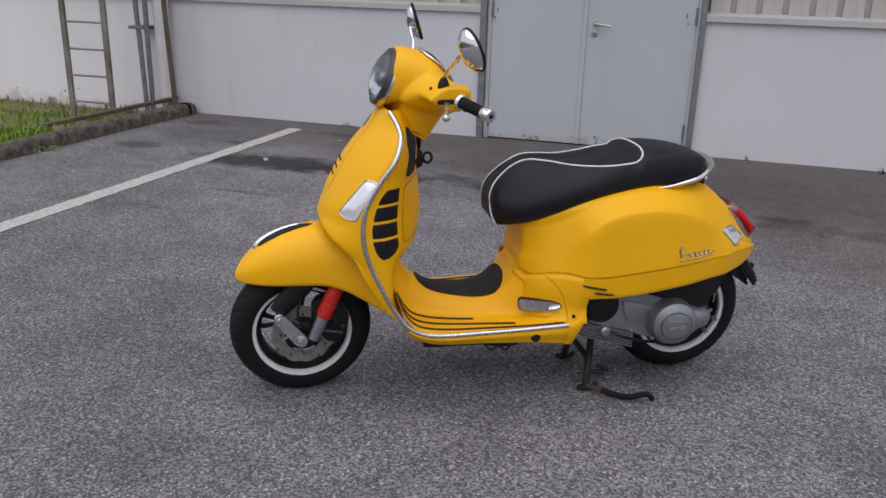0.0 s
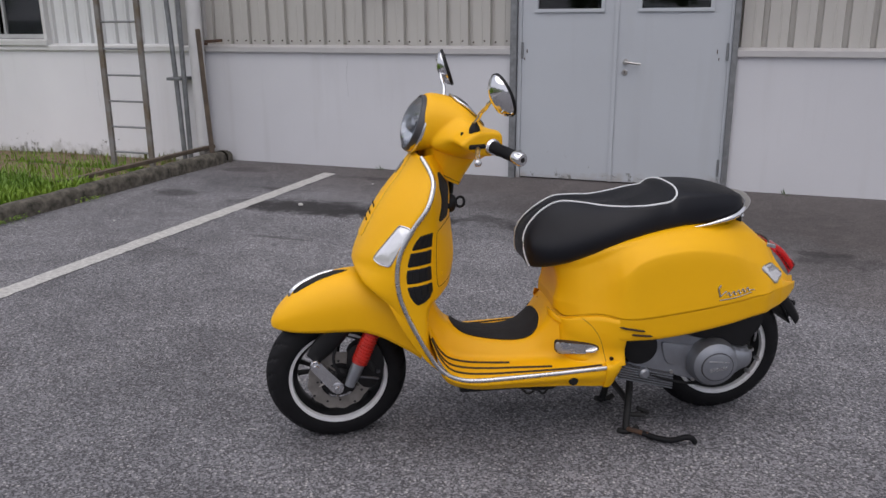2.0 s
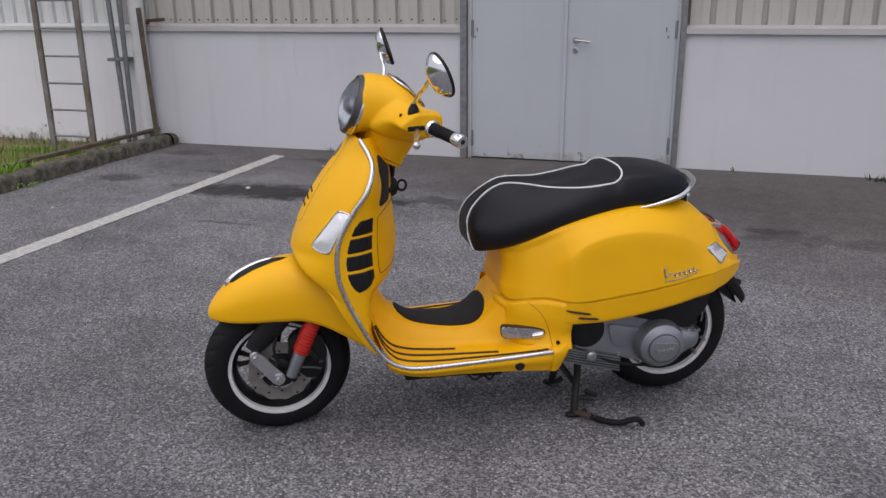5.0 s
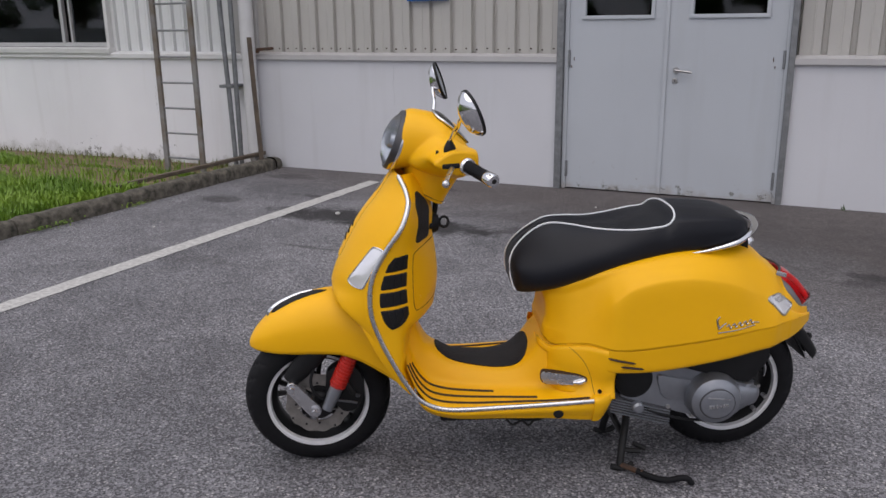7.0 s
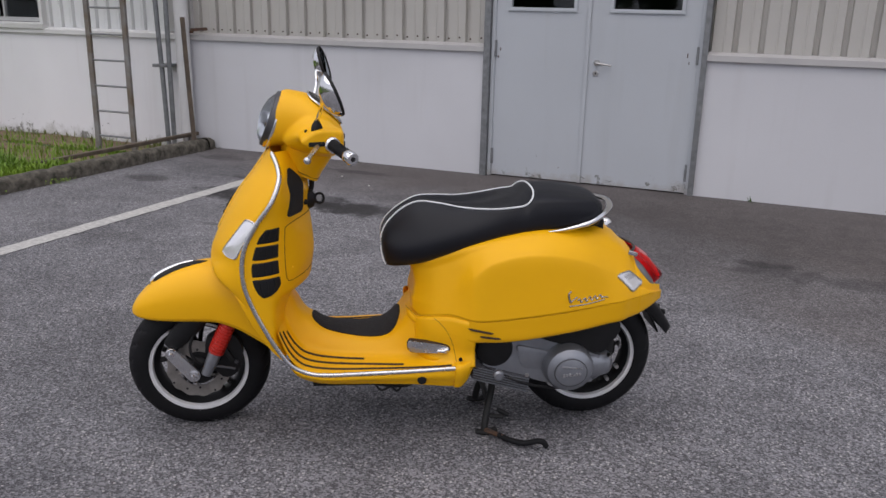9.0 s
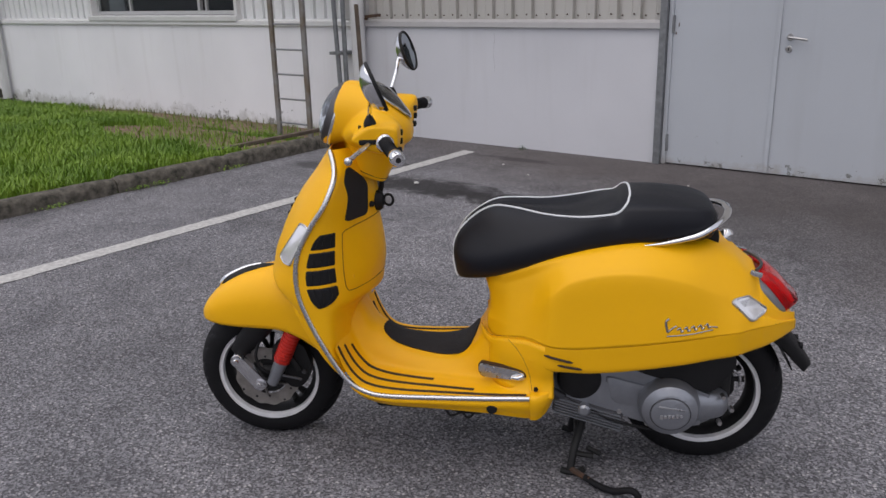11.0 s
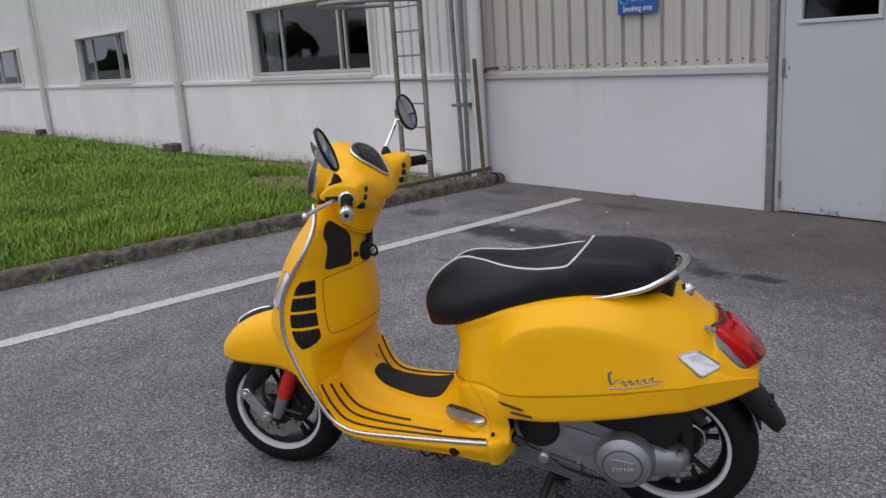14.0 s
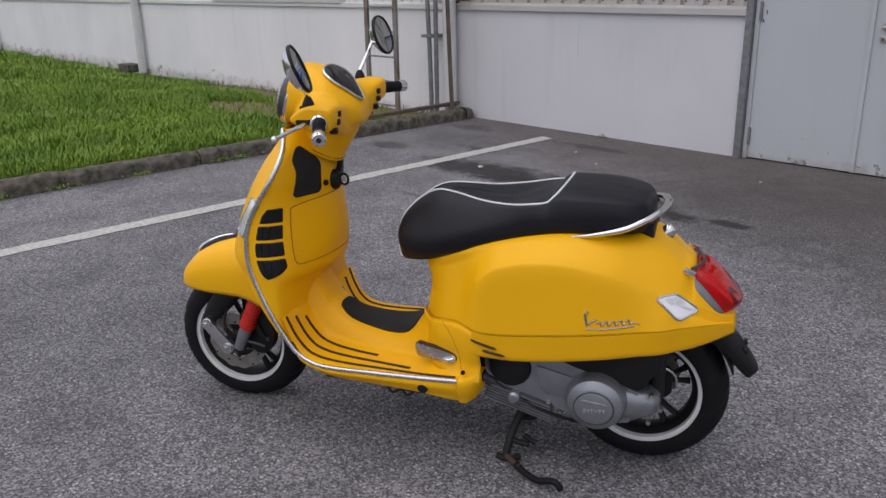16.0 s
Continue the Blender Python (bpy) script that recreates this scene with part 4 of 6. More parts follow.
REAR = [(rear_x(x), zt, *[(y + float(np.interp(x, [a for a, _ in WIDER], [b for _, b in WIDER])) * min(1, y / .11), z) for y, z in c]) for x, zt, *c in REAR]
rows = []
for x, zt, *c in REAR:
    (hy, hz), (cy, cz), (sy, sz) = c[1], c[2], c[3]
    k = min(1, max(0, (x - .86) / .07))
    over = Vector((cy - .013, cz + .014)) * k + Vector((hy * .45 + cy * .55, hz * .45 + cz * .55)) * (1 - k)
    under = Vector((cy, cz - .012)) * k + Vector((cy * .85 + sy * .15, cz * .85 + sz * .15)) * (1 - k)
    rows.append([(x, 0, zt), (x, -c[0][0], c[0][1]), (x, -hy, hz), (x, -over.x, over.y), (x, -under.x, under.y), (x, -(cy + sy) / 2, (cz + sz) / 2), (x, -sy, sz)])
UP = smooth_grid(rows, 150, 70)
for r in UP:
    for p in r:
        p[0] += .026 * max(0, 1 - (p[0] - .724) / .11) * max(.65 if p[2] < .54 else 0, 1 - ((p[2] - .540) / .085) ** 2)


bm = grid_mesh(UP)
cowl_tree = tree_of(bm)
for s in (1, -1):
    b = grid_mesh([[(p[0], p[1] * s, p[2]) for p in r] for r in UP])
    part("side_cowl", b, YELLOW, scooter, "matt yellow rounded side cowl", thick=.003)
bm = grid_mesh([[(p[0] + .002 * (1 - (2 * j / 12 - 1) ** 2) * (1 if p[2] < .63 else 0), p[1] * (2 * j / 12 - 1), p[2]) for j in range(13)] for p in UP[0][8:]])
part("seat_tower_front", bm, YELLOW, scooter, "matt yellow front of the seat tower")
rows = []
for x, zt, *c in REAR:
    s0, s1 = c[3], c[4]
    rows.append([(x, -(s0[0] - .0014), s0[1] - .0012), (x, -(s0[0] - .0014), s0[1] - .008), (x, -(s0[0] * .5 + s1[0] * .5), (s0[1] + s1[1]) / 2), (x, -s1[0], s1[1]), (x, -(s1[0] - .018), s1[1] - .004), (x, -max(.02, s1[0] - .06), s1[1] + .01)])
LOWG = smooth_grid(rows, 150, 22)
for s in (1, -1):
    part("lower_body", grid_mesh([[(p[0], p[1] * s, p[2]) for p in r] for r in LOWG]), YELLOW, scooter, "matt yellow lower body edge", thick=.003)
    part("cowl_seam", tube([(r[0][0], s * (r[0][1] + .001), r[0][2] + .0003) for r in LOWG], .0008, 6), SEAM, scooter, "dark seam under the cowl")
# closing piece between the footboard and the cowl
rows = []
for x, ys, zs, yf, zf, y1, z1 in ((.752, .118, .440, .126, .428, .132, .418), (.757, .163, .438, .165, .416, .166, .392), (.80, .199, .450, .208, .412, .206, .370),
                                 (.86, .235, .461, .242, .402, .234, .352), (.905, .272, .460, .271, .394, .262, .345), (.937, .283, .457, .277, .392, .262, .352)):
    x = rear_x(x)
    rows.append([(x, -ys, zs), (x, -(ys + yf) / 2 - .001, (zs + zf) / 2), (x, -yf, zf), (x, -(yf + y1) / 2 - .001, (zf + z1) / 2), (x, -y1, z1), (x, -y1 - .008, z1 - .03), (x, -y1 - .018, .304)])
J = smooth_grid(rows, 20, 12)
joint_tree = tree_of(grid_mesh(J))
low_tree = tree_of(grid_mesh(LOWG))
for s in (1, -1):
    part("joint_panel", grid_mesh([[(p[0], p[1] * s, p[2]) for p in r] for r in J]), YELLOW, scooter, "matt yellow joining panel", thick=.002)
    gap = []
    for x, z in spline([(.812, .450), (.838, .430), (.860, .400), (.875, .360), (.884, .312)], 22):
        best = None
        for tr in (floor_tree, joint_tree, low_tree):
            co, no, _, _ = tr.ray_cast(Vector((x, -.6, z)), Vector((0, 1, 0)))
            if co is not None and (best is None or co.y < best.y):
                best = co
        if best is not None:
            gap.append((x, s * (best.y - .0002), z))
    part("panel_gap", tube(gap, .0014, 6), SEAM, scooter, "dark panel gap")
    for (xa, za), (xb, zb) in (((.918, .437), (.997, .424)), ((.955, .413), (1.022, .406))):
        L = []
        for k in range(10):
            f = k / 9
            p = Vector((xa + (xb - xa) * f, s * .6, za + (zb - za) * f))
            x0, z0 = p.x, p.z
            yy = np.interp(x0, [r[0] for r in REAR], [r[5][0] * .5 + r[6][0] * .5 for r in REAR])
            L.append((x0, s * (yy + .0060), z0))
        part("cooling_slot", tube(L, [.0015] + [.0036] * 8 + [.0015], 8), STRIP, scooter, "dark cooling slot")
    part("body_screw", lathe([(0, .003), (.006, .0025), (.0065, -.004)], 14, "y", (0, 0, 0)), STRIP, scooter).matrix_local = Matrix.Translation((.895, s * .277, .330))
# tail end closing face
bm = bmesh.new()
ring = [UP[-1][j] for j in range(0, 70, 5)] + [LOWG[-1][j] for j in range(0, 22, 3)]
ring2 = [(p[0], -p[1], p[2]) for p in ring[::-1]]
vs = [bm.verts.new((p[0] - .002, p[1], p[2])) for p in ring] + [bm.verts.new((p[0] - .002, p[1], p[2])) for p in ring2[:-1]]
bm.faces.new(vs)
part("tail_end", bm, YELLOW, scooter)
# script badge on the cowls, as plain bars in its shape
for s in (-1, 1):
    b = new("cowl_badge")
    b.parent = scooter
    b["label"] = "chrome script badge"
    x0, z0 = 1.242, .514
    stroke = lambda pts, r: part("bar", tube(line_on(cowl_tree, [(x0 + px * .95, -.6, z0 + pz * .95) for px, pz in pts], (0, 1, 0), 0, 14, .002) if s < 0 else [Vector((p.x, -p.y, p.z)) for p in line_on(cowl_tree, [(x0 + px * .95, -.6, z0 + pz * .95) for px, pz in pts], (0, 1, 0), 0, 14, .002)], r, 6), BADGE, b)
    stroke([(.004, .052), (-.004, .040), (.002, .012)], .0036)
    stroke([(.002, .012), (.016, .024), (.026, .030)], .0026)
    stroke([(.0, .000), (.06, .004), (.128, .014)], .0022)
    for k in range(5):
        stroke([(.028 + k * .019, .018 + k * .002), (.036 + k * .019, .024 + k * .002), (.040 + k * .019, .012 + k * .002), (.046 + k * .019, .016 + k * .002)], .0025)
    stroke([(.118, .022), (.130, .022), (.142, .020)], .0018)

# --- seat ---
#        x,   low z, half width low, wide z, half width, shoulder z, half shoulder, top z
SEAT = [(0.641, 0.648, 0.044, 0.668, 0.076, 0.682, 0.066, 0.69),
        (0.646, 0.624, 0.078, 0.672, 0.106, 0.703, 0.07, 0.712),
        (0.662, 0.610, 0.112, 0.673, 0.132, 0.733, 0.06, 0.742),
        (0.705, 0.615, 0.142, 0.676, 0.158, 0.776, 0.042, 0.781),
        (0.762, 0.627, 0.16, 0.69, 0.174, 0.805, 0.046, 0.808),
        (0.83, 0.648, 0.17, 0.708, 0.183, 0.804, 0.071, 0.804),
        (0.9, 0.672, 0.177, 0.728, 0.187, 0.796, 0.105, 0.795),
        (0.98, 0.7, 0.183, 0.748, 0.191, 0.798, 0.145, 0.796),
        (1.05, 0.722, 0.185, 0.766, 0.193, 0.808, 0.165, 0.818),
        (1.095, 0.732, 0.184, 0.774, 0.192, 0.818, 0.152, 0.836),
        (1.125, 0.738, 0.183, 0.78, 0.191, 0.834, 0.158, 0.856),
        (1.21, 0.746, 0.178, 0.786, 0.188, 0.836, 0.16, 0.857),
        (1.28, 0.748, 0.168, 0.786, 0.18, 0.832, 0.152, 0.849),
        (1.325, 0.748, 0.152, 0.784, 0.166, 0.825, 0.138, 0.84),
        (1.354, 0.75, 0.118, 0.78, 0.134, 0.815, 0.112, 0.829),
        (1.37, 0.756, 0.062, 0.778, 0.08, 0.798, 0.066, 0.806)]
rows = []
for x, zl, wl, zw, ww, zs, ws, zt in SEAT:
    x = rear_x(x)
    half = [(x, 0, zl - .004), (x, -wl * .6, zl - .004), (x, -wl, zl), (x, -ww, zw), (x, -(ww * .45 + ws * .55) - .006, (zs * .7 + zw * .3) + .004), (x, -ws, zs + .006), (x, -ws * .55, zt - .003), (x, 0, zt)]
    rows.append(half)
SG = smooth_grid(rows, 70, 40)
full = [list(map(tuple, r)) + [(p[0], -p[1], p[2]) for p in r[-2:0:-1]] for r in SG]
bm = grid_mesh(full, closed_v=True)
bm.verts.ensure_lookup_table()
nv = len(full[0])
bm.faces.new([bm.verts[j] for j in range(nv)][::-1])
bm.faces.new([bm.verts[(len(full) - 1) * nv + j] for j in range(nv)])
seat_tree = tree_of(bm)
seat = part("seat", bm, VINYL, scooter, "black vinyl dual seat", angle=60)
# white piping: up the nose on each side, along the edge and across the hump
PIPE = [(0.661, 0.1, 0.612), (0.646, 0.084, 0.645), (0.642, 0.066, 0.69), (0.659, 0.055, 0.731), (0.687, 0.046, 0.766), (0.722, 0.042, 0.795), (0.766, 0.049, 0.811), (0.825, 0.071, 0.81), (0.896, 0.105, 0.801),
        (0.961, 0.139, 0.801), (1.023, 0.164, 0.806), (1.075, 0.17, 0.82), (1.112, 0.156, 0.843), (1.127, 0.103, 0.856), (1.131, 0.043, 0.864), (1.131, 0, 0.867)]
for s in (-1, 1):
    L = []
    for p in spline([(rear_x(x), s * y, z) for x, y, z in PIPE], 90):
        co, no, _, _ = seat_tree.find_nearest(Vector(p))
        L.append(co + no * .0012)
    part("piping", tube(L, .0032, 8), SIGNWHITE, seat, "white seat piping")
# under-seat rim, black
bm = box((.22, .20, .05), (1.28, 0, .735), .015)
part("seat_base", bm, PLASTIC, seat, "black seat base")

# --- grab rail ---
half = [(1.165, .186, .738), (1.22, .190, .747), (1.30, .182, .766), (1.348, .152, .784), (1.386, .098, .798), (1.402, .036, .804)]
P = spline([(rear_x(x), -y * 1.04, z) for x, y, z in half] + [(rear_x(1.404), 0, .805)] + [(rear_x(x), y * 1.04, z) for x, y, z in half[::-1]], 80)
r = [.0025 + .0085 * min(1, min(k, 79 - k) / 12) for k in range(80)]
rail = part("grab_rail", tube(P, r, 12, flat=.8), CHROME, scooter, "chrome grab rail")
for s in (-1, 1):
    part("rail_stay", tube([(rear_x(1.372), s * .10, .790), (rear_x(1.352), s * .10, .768), (rear_x(1.335), s * .10, .748)], .005, 10), PLASTIC, rail)
# chrome cap of the rail's foot on the body
bm = lathe([(0, .030), (.010, .028), (.017, .021), (.021, .008), (.023, -.004), (.024, -.024)], 24, "z", (0, 0, 0))
part("rail_foot_cap", moved(bm, Matrix.Translation((1.416, 0, .714)) @ Matrix.Rotation(radians(32), 4, "Y")), CHROME, rail, "chrome bullet cap")
part("rail_foot_washer", moved(lathe([(.012, .003), (.026, .002), (.028, -.004)], 24, "z"), Matrix.Translation((1.413, 0, .701)) @ Matrix.Rotation(radians(40), 4, "Y")), PLASTIC, rail)

# --- tail lamp ---
tail = new("tail_lamp")
tail.parent = scooter
tail["label"] = "red tail lamp in a grey and chrome housing"

rows_h, rows_r, flank = [], [], []
LAMP = [(1.514, .632, .086, .006), (1.526, .618, .098, .017), (1.548, .598, .104, .021), (1.574, .566, .100, .024), (1.594, .540, .093, .029), (1.604, .523, .080, .027), (1.604, .512, .066, .014)]
LAMP = [(x + .004, z - .004, w + .004, d) for x, z, w, d in LAMP]
nrm = Vector((.72, 0, .69))


def across(x, z, w, f, h):
    """A point on the lamp's curved back: f of the half width out, h proud."""
    return Vector((x - .026 * f * f, w * f, z)) + nrm * h


for x, z, w, d in LAMP:
    rows_h.append([across(x, z, w, f, h) for f, h in ((-.98, .008), (-.92, .002), (-.5, -.004), (-.2, .002), (0, .006), (.2, .002), (.5, -.004), (.92, .002), (.98, .008))])
    e = across(x, z, w, -1, .006)
    flank.append([e + Vector((-.048, -.018, -.018)), e + Vector((-.032, -.020, -.011)), e + Vector((-.013, -.014, -.004)), e])
    rows_r.append([across(x, z, w, f, h) for f, h in ((-1, .005), (-.97, .010 + d * .7), (-.82, .012 + d), (-.5, .010 + d * .95), (0, .010 + d * .9), (.5, .010 + d * .95), (.82, .012 + d), (.97, .010 + d * .7), (1, .005))])
part("lamp_back", grid_mesh(smooth_grid(rows_h, 24, 33)), REDINNER, tail, "red inner reflector")
bm = grid_mesh(smooth_grid(rows_r, 28, 49))
bm.verts.ensure_lookup_table()
bm.faces.new([bm.verts[j] for j in range(49)])
bm.faces.new([bm.verts[27 * 49 + j] for j in range(49)][::-1])
part("red_lens", bm, REDGLASS, tail, "red tail lamp lens").visible_shadow = False
for s in (-1, 1):
    f = grid_mesh(smooth_grid(flank, 24, 14))
    part("lamp_flank", f if s < 0 else mirrored(f), FLANK, tail, "satin grey lamp flank", thick=.003)
    c = across(1.592, .544, .100, s * .45, .006)
    part("lamp_bowl", moved(lathe([(.004, .002), (.010, .004), (.022, .014), (.026, .020), (.028, .014)], 28, "x"), Matrix.Translation(c) @ Matrix.Rotation(radians(-44), 4, "Y")), REFLECTOR, tail, "silver bulb bowl")
    part("lamp_rib", tube([across(x, z, w, s * .70, .006 + d * .5) for x, z, w, d in LAMP[1:5]], .006, 8), REDINNER, tail, "red inner rib")
    part("chrome_tab", box((.034, .014, .014), (1.489, s * .126, .645), .004, rot=(0, 16, s * 8)), CHROME, tail, "chrome lamp corner")
P = [across(1.514, .638, .092, f, .012) for f in np.linspace(-1.05, 1.05, 17)]
part("lamp_brow", tube(P, .0045, 8), DARKMETAL, tail, "grey lamp brow")
# rear indicators
for s in (-1, 1):
    o = rounded([(1.413, .592), (1.421, .599), (1.459, .600), (1.514, .557), (1.511, .547), (1.475, .537), (1.465, .540)], .006, 4)
    way = Vector((0, 1, 0))
    Lm = patch(cowl_tree, [(x, -.5, z) for x, z in o], way, 0, 6, .004, .002)
    edge = []
    for x, z in o:
        co, no = cast(cowl_tree, Vector((x, -.5, z)), way)
        edge.append(co + no * .003)
    fr = tube(edge, .0035, 6, closed=True)
    if s > 0:
        mirrored(Lm), mirrored(fr)
    ri = part("rear_indicator", Lm, CLEARLENS, scooter, "clear rear indicator lens")
    part("lens_frame", fr, SATIN, ri, "silver lens frame")
    # short reflector flutes behind the clear lens
    for k in range(6):
        pts = []
        for f in np.linspace(0, 1, 5):
            x, z = 1.433 + .0060 * k + .016 * f, .593 - .018 * f
            co, no = cast(cowl_tree, Vector((x, -.5, z)), way)
            q = co + no * .0060
            pts.append((q.x, q.y if s < 0 else -q.y, q.z))
        part("flute", tube(pts, .0008, 6), SATIN, ri)
# mudflap
rows = []
for x, z, w, d in ((1.50, .468, .080, .02), (1.555, .450, .076, .026), (1.596, .415, .070, .026), (1.630, .370, .062, .022), (1.652, .337, .050, .016), (1.658, .322, .028, .008)):
    x, w = x + .020, w - .002
    rows.append([(x - d * .6, -w, z - d), (x, -w * .97, z), (x + .010, -w * .6, z + .006), (x + .013, 0, z + .008), (x + .010, w * .6, z + .006), (x, w * .97, z), (x - d * .6, w, z - d)])
flap = part("mudflap", grid_mesh(smooth_grid(rows, 24, 25)), PLASTIC, scooter, "matt black mudflap", thick=.005)
part("reflector_stud", lathe([(0, .012), (.010, .010), (.012, 0)], 16, "x", (1.648, -.03, .395)), PLASTIC, flap)
part("reflector_stud", lathe([(0, .012), (.010, .010), (.012, 0)], 16, "x", (1.648, .03, .395)), PLASTIC, flap)

# --- engine and transmission on the left side ---
engine = new("engine")
engine.parent = scooter
engine.matrix_local = Matrix.Translation((.012, 0, 0))
engine["label"] = "grey alloy swinging engine and gear case"
case = rounded([(.945, .400), (1.08, .402), (1.18, .362), (1.30, .330), (1.385, .298), (1.402, .255), (1.37, .212), (1.26, .192), (1.16, .215), (1.08, .245), (.99, .262), (.95, .29)], .03, 5)
part("gear_case", plate(case, -.205, -.09, .020, 4), GREYMETAL, engine, "grey cast gear case")
part("case_rib", plate(rounded([(1.075, .352), (1.21, .322), (1.20, .250), (1.10, .268)], .02), -.213, -.20, .005), GREYMETAL, engine)
bm = lathe([(0, -.268), (.050, -.268), (.056, -.266), (.076, -.254), (.085, -.234), (.087, -.20), (.087, -.12)], 72, "y", (0, 0, 0))
bmesh.ops.scale(bm, vec=(1, 1, .96), verts=bm.verts)
part("clutch_cover", moved(bm, Matrix.Translation((1.256, 0, .273))), GREYMETAL, engine, "domed grey clutch cover", angle=30)
bm = lathe([(0, -.2735), (.046, -.2725), (.050, -.271), (.051, -.266)], 56, "y", (0, 0, 0))
bmesh.ops.scale(bm, vec=(1.05, 1, .92), verts=bm.verts)
cap = part("cover_cap", moved(bm, Matrix.Translation((1.256, 0, .270))), GREYMETAL, engine, "round grey cap")
bm = lathe([(.0505, -.270), (.053, -.269), (.053, -.262)], 56, "y", (0, 0, 0))
bmesh.ops.scale(bm, vec=(1.06, 1, .94), verts=bm.verts)
part("cap_groove", moved(bm, Matrix.Translation((1.256, 0, .270))), DARKMETAL, engine, "dark groove")
for k in range(6):
    part("bar", box((.008, .003, .009 if k % 2 else .012), (1.232 + k * .0105, -.2745, .262 + .001 * k), .001), SATIN, cap)
part("bar", box((.072, .003, .004), (1.258, -.2745, .290), .001, rot=(0, 6, 0)), SATIN, cap)
# hub end of the gear case
rows = []
for x, zc, h, y in ((1.27, .268, .066, -.236), (1.31, .266, .060, -.228), (1.35, .263, .052, -.218), (1.385, .261, .046, -.208), (1.41, .260, .040, -.196), (1.425, .260, .028, -.176)):
    rows.append([(x, -.09, zc + h), (x, y * .72, zc + h), (x, y * .92, zc + h * .80), (x, y, zc + h * .30), (x, y, zc - h * .30), (x, y * .92, zc - h * .80), (x, y * .72, zc - h), (x, -.09, zc - h)])
G = smooth_grid(rows, 20, 24)
bm = grid_mesh(G)
bm.verts.ensure_lookup_table()
bm.faces.new([bm.verts[19 * 24 + k] for k in range(24)])
part("final_drive", bm, GREYMETAL, engine, "tapered grey final drive housing")
for x, z in ((1.405, .300), (1.430, .262), (1.40, .218), (1.30, .205), (1.20, .205), (1.12, .238)):
    part("case_bolt", lathe([(0, -.212), (.006, -.212), (.007, -.208), (.007, -.19)], 12, "y", (x, 0, z)), STEEL, engine, "steel case bolt")
bm = lathe([(0, -.222), (.040, -.222), (.058, -.215), (.064, -.20), (.066, -.12)], 48, "y", (1.005, 0, .335))
bmesh.ops.scale(bm, vec=(1, 1, 1), verts=bm.verts)
part("fan_cover", bm, PLASTIC, engine, "black round engine cover")
part("cover_ring", lathe([(.064, -.195), (.076, -.205), (.082, -.20), (.082, -.12)], 48, "y", (1.005, 0, .335)), GREYMETAL, engine)
part("air_box", plate(rounded([(1.10, .404), (1.18, .366), (1.29, .336), (1.35, .318), (1.385, .318), (1.40, .36), (1.43, .38), (1.43, .44), (1.10, .44)], .02), -.215, -.09, .012), PLASTIC, engine, "black air filter box")
part("crankcase", box((.30, .22, .16), (1.02, .02, .30), .03), DARKMETAL, engine, "dark engine block")
part("cylinder", box((.18, .2, .14), (1.10, .05, .34), .02), DARKMETAL, engine)
part("exhaust_silencer", tube(spline([(1.0, .16, .25), (1.15, .17, .26), (1.35, .175, .29), (1.52, .17, .32)], 16), [.02, .03, .05, .058, .06, .06, .06, .06, .06, .06, .06, .06, .058, .055, .05, .045], 20), BLACKMETAL, engine, "black exhaust silencer")
# finned heat shield with a round boss
fins = part("finned_guard", box((.20, .05, .052), (1.03, -.185, .232), .006, rot=(0, 15, 0)), DARKMETAL, engine, "dark finned guard")
for k in range(6):
    z = .250 - k * .009
    part("fin", box((.198, .010, .0035), (1.03 - .0, -.212, z), .001, rot=(0, 15, 0)), GREYMETAL, fins)
part("guard_boss", lathe([(0, -.235), (.012, -.234), (.018, -.228), (.019, -.19)], 24, "y", (1.02, 0, .245)), GREYMETAL, engine, "round boss")
part("swing_arm_mount", tube([(.92, -.22, .300), (.95, -.20, .275), (.985, -.17, .25)], .016, 10), DARKMETAL, engine)
part("brake_cable", tube(spline([(.93, -.20, .29), (1.10, -.215, .215), (1.25, -.20, .185), (1.36, -.14, .20), (1.40, -.10, .23)], 30), .005, 8), PLASTIC, engine)
brake_disc(rear_wheel, (REAR_AXLE.x, 0, REAR_AXLE.z), .08, Matrix(), .10)
part("rear_caliper", plate(rounded([(1.39, .295), (1.42, .335), (1.452, .318), (1.452, .258), (1.42, .242)], .012), -.10, -.05, .008), PLASTIC, engine, "black brake caliper")
part("brake_line", tube(spline([(1.39, -.12, .345), (1.43, -.13, .355), (1.46, -.12, .33), (1.465, -.11, .29)], 18), .004, 8), SATIN, engine)
part("shock_lower", tube([(1.425, -.13, .27), (1.425, -.14, .48)], .022, 14), BLACKMETAL, scooter, "black rear shock absorber")
part("rear_mudguard", grid_mesh([[(REAR_AXLE.x + .262 * math.cos(a), y, .2435 + .262 * math.sin(a)) for y in np.linspace(-.075, .075, 8)] for a in np.linspace(.35, 2.6, 30)]), PLASTIC, scooter, "black inner mudguard", thick=.004)

# --- centre stand ---
stand = new("centre_stand")
stand.parent = scooter
stand["label"] = "rusty black centre stand with rubber-sleeved foot lever"
for s in (-1, .42):
    part("stand_leg", tube(spline([(1.035, s * .075, .215), (1.03, s * .10, .15), (1.008, s * .150, .08), (.998, s * .172, .026), (1.0, s * .176, .012)], 18), [.0125] * 14 + [.012, .012, .012, .013], 10), BLACKMETAL, stand, "black stand leg")
    part("stand_foot", tube(spline([(.968, s * .178, .016), (.99, s * .178, .010), (1.02, s * .178, .012), (1.04, s * .176, .024)], 10), .010, 8), BLACKMETAL, stand, "black stand foot")
part("stand_crossbar", tube([(1.015, -.135, .10), (1.015, .06, .10)], .011, 10), BLACKMETAL, stand)
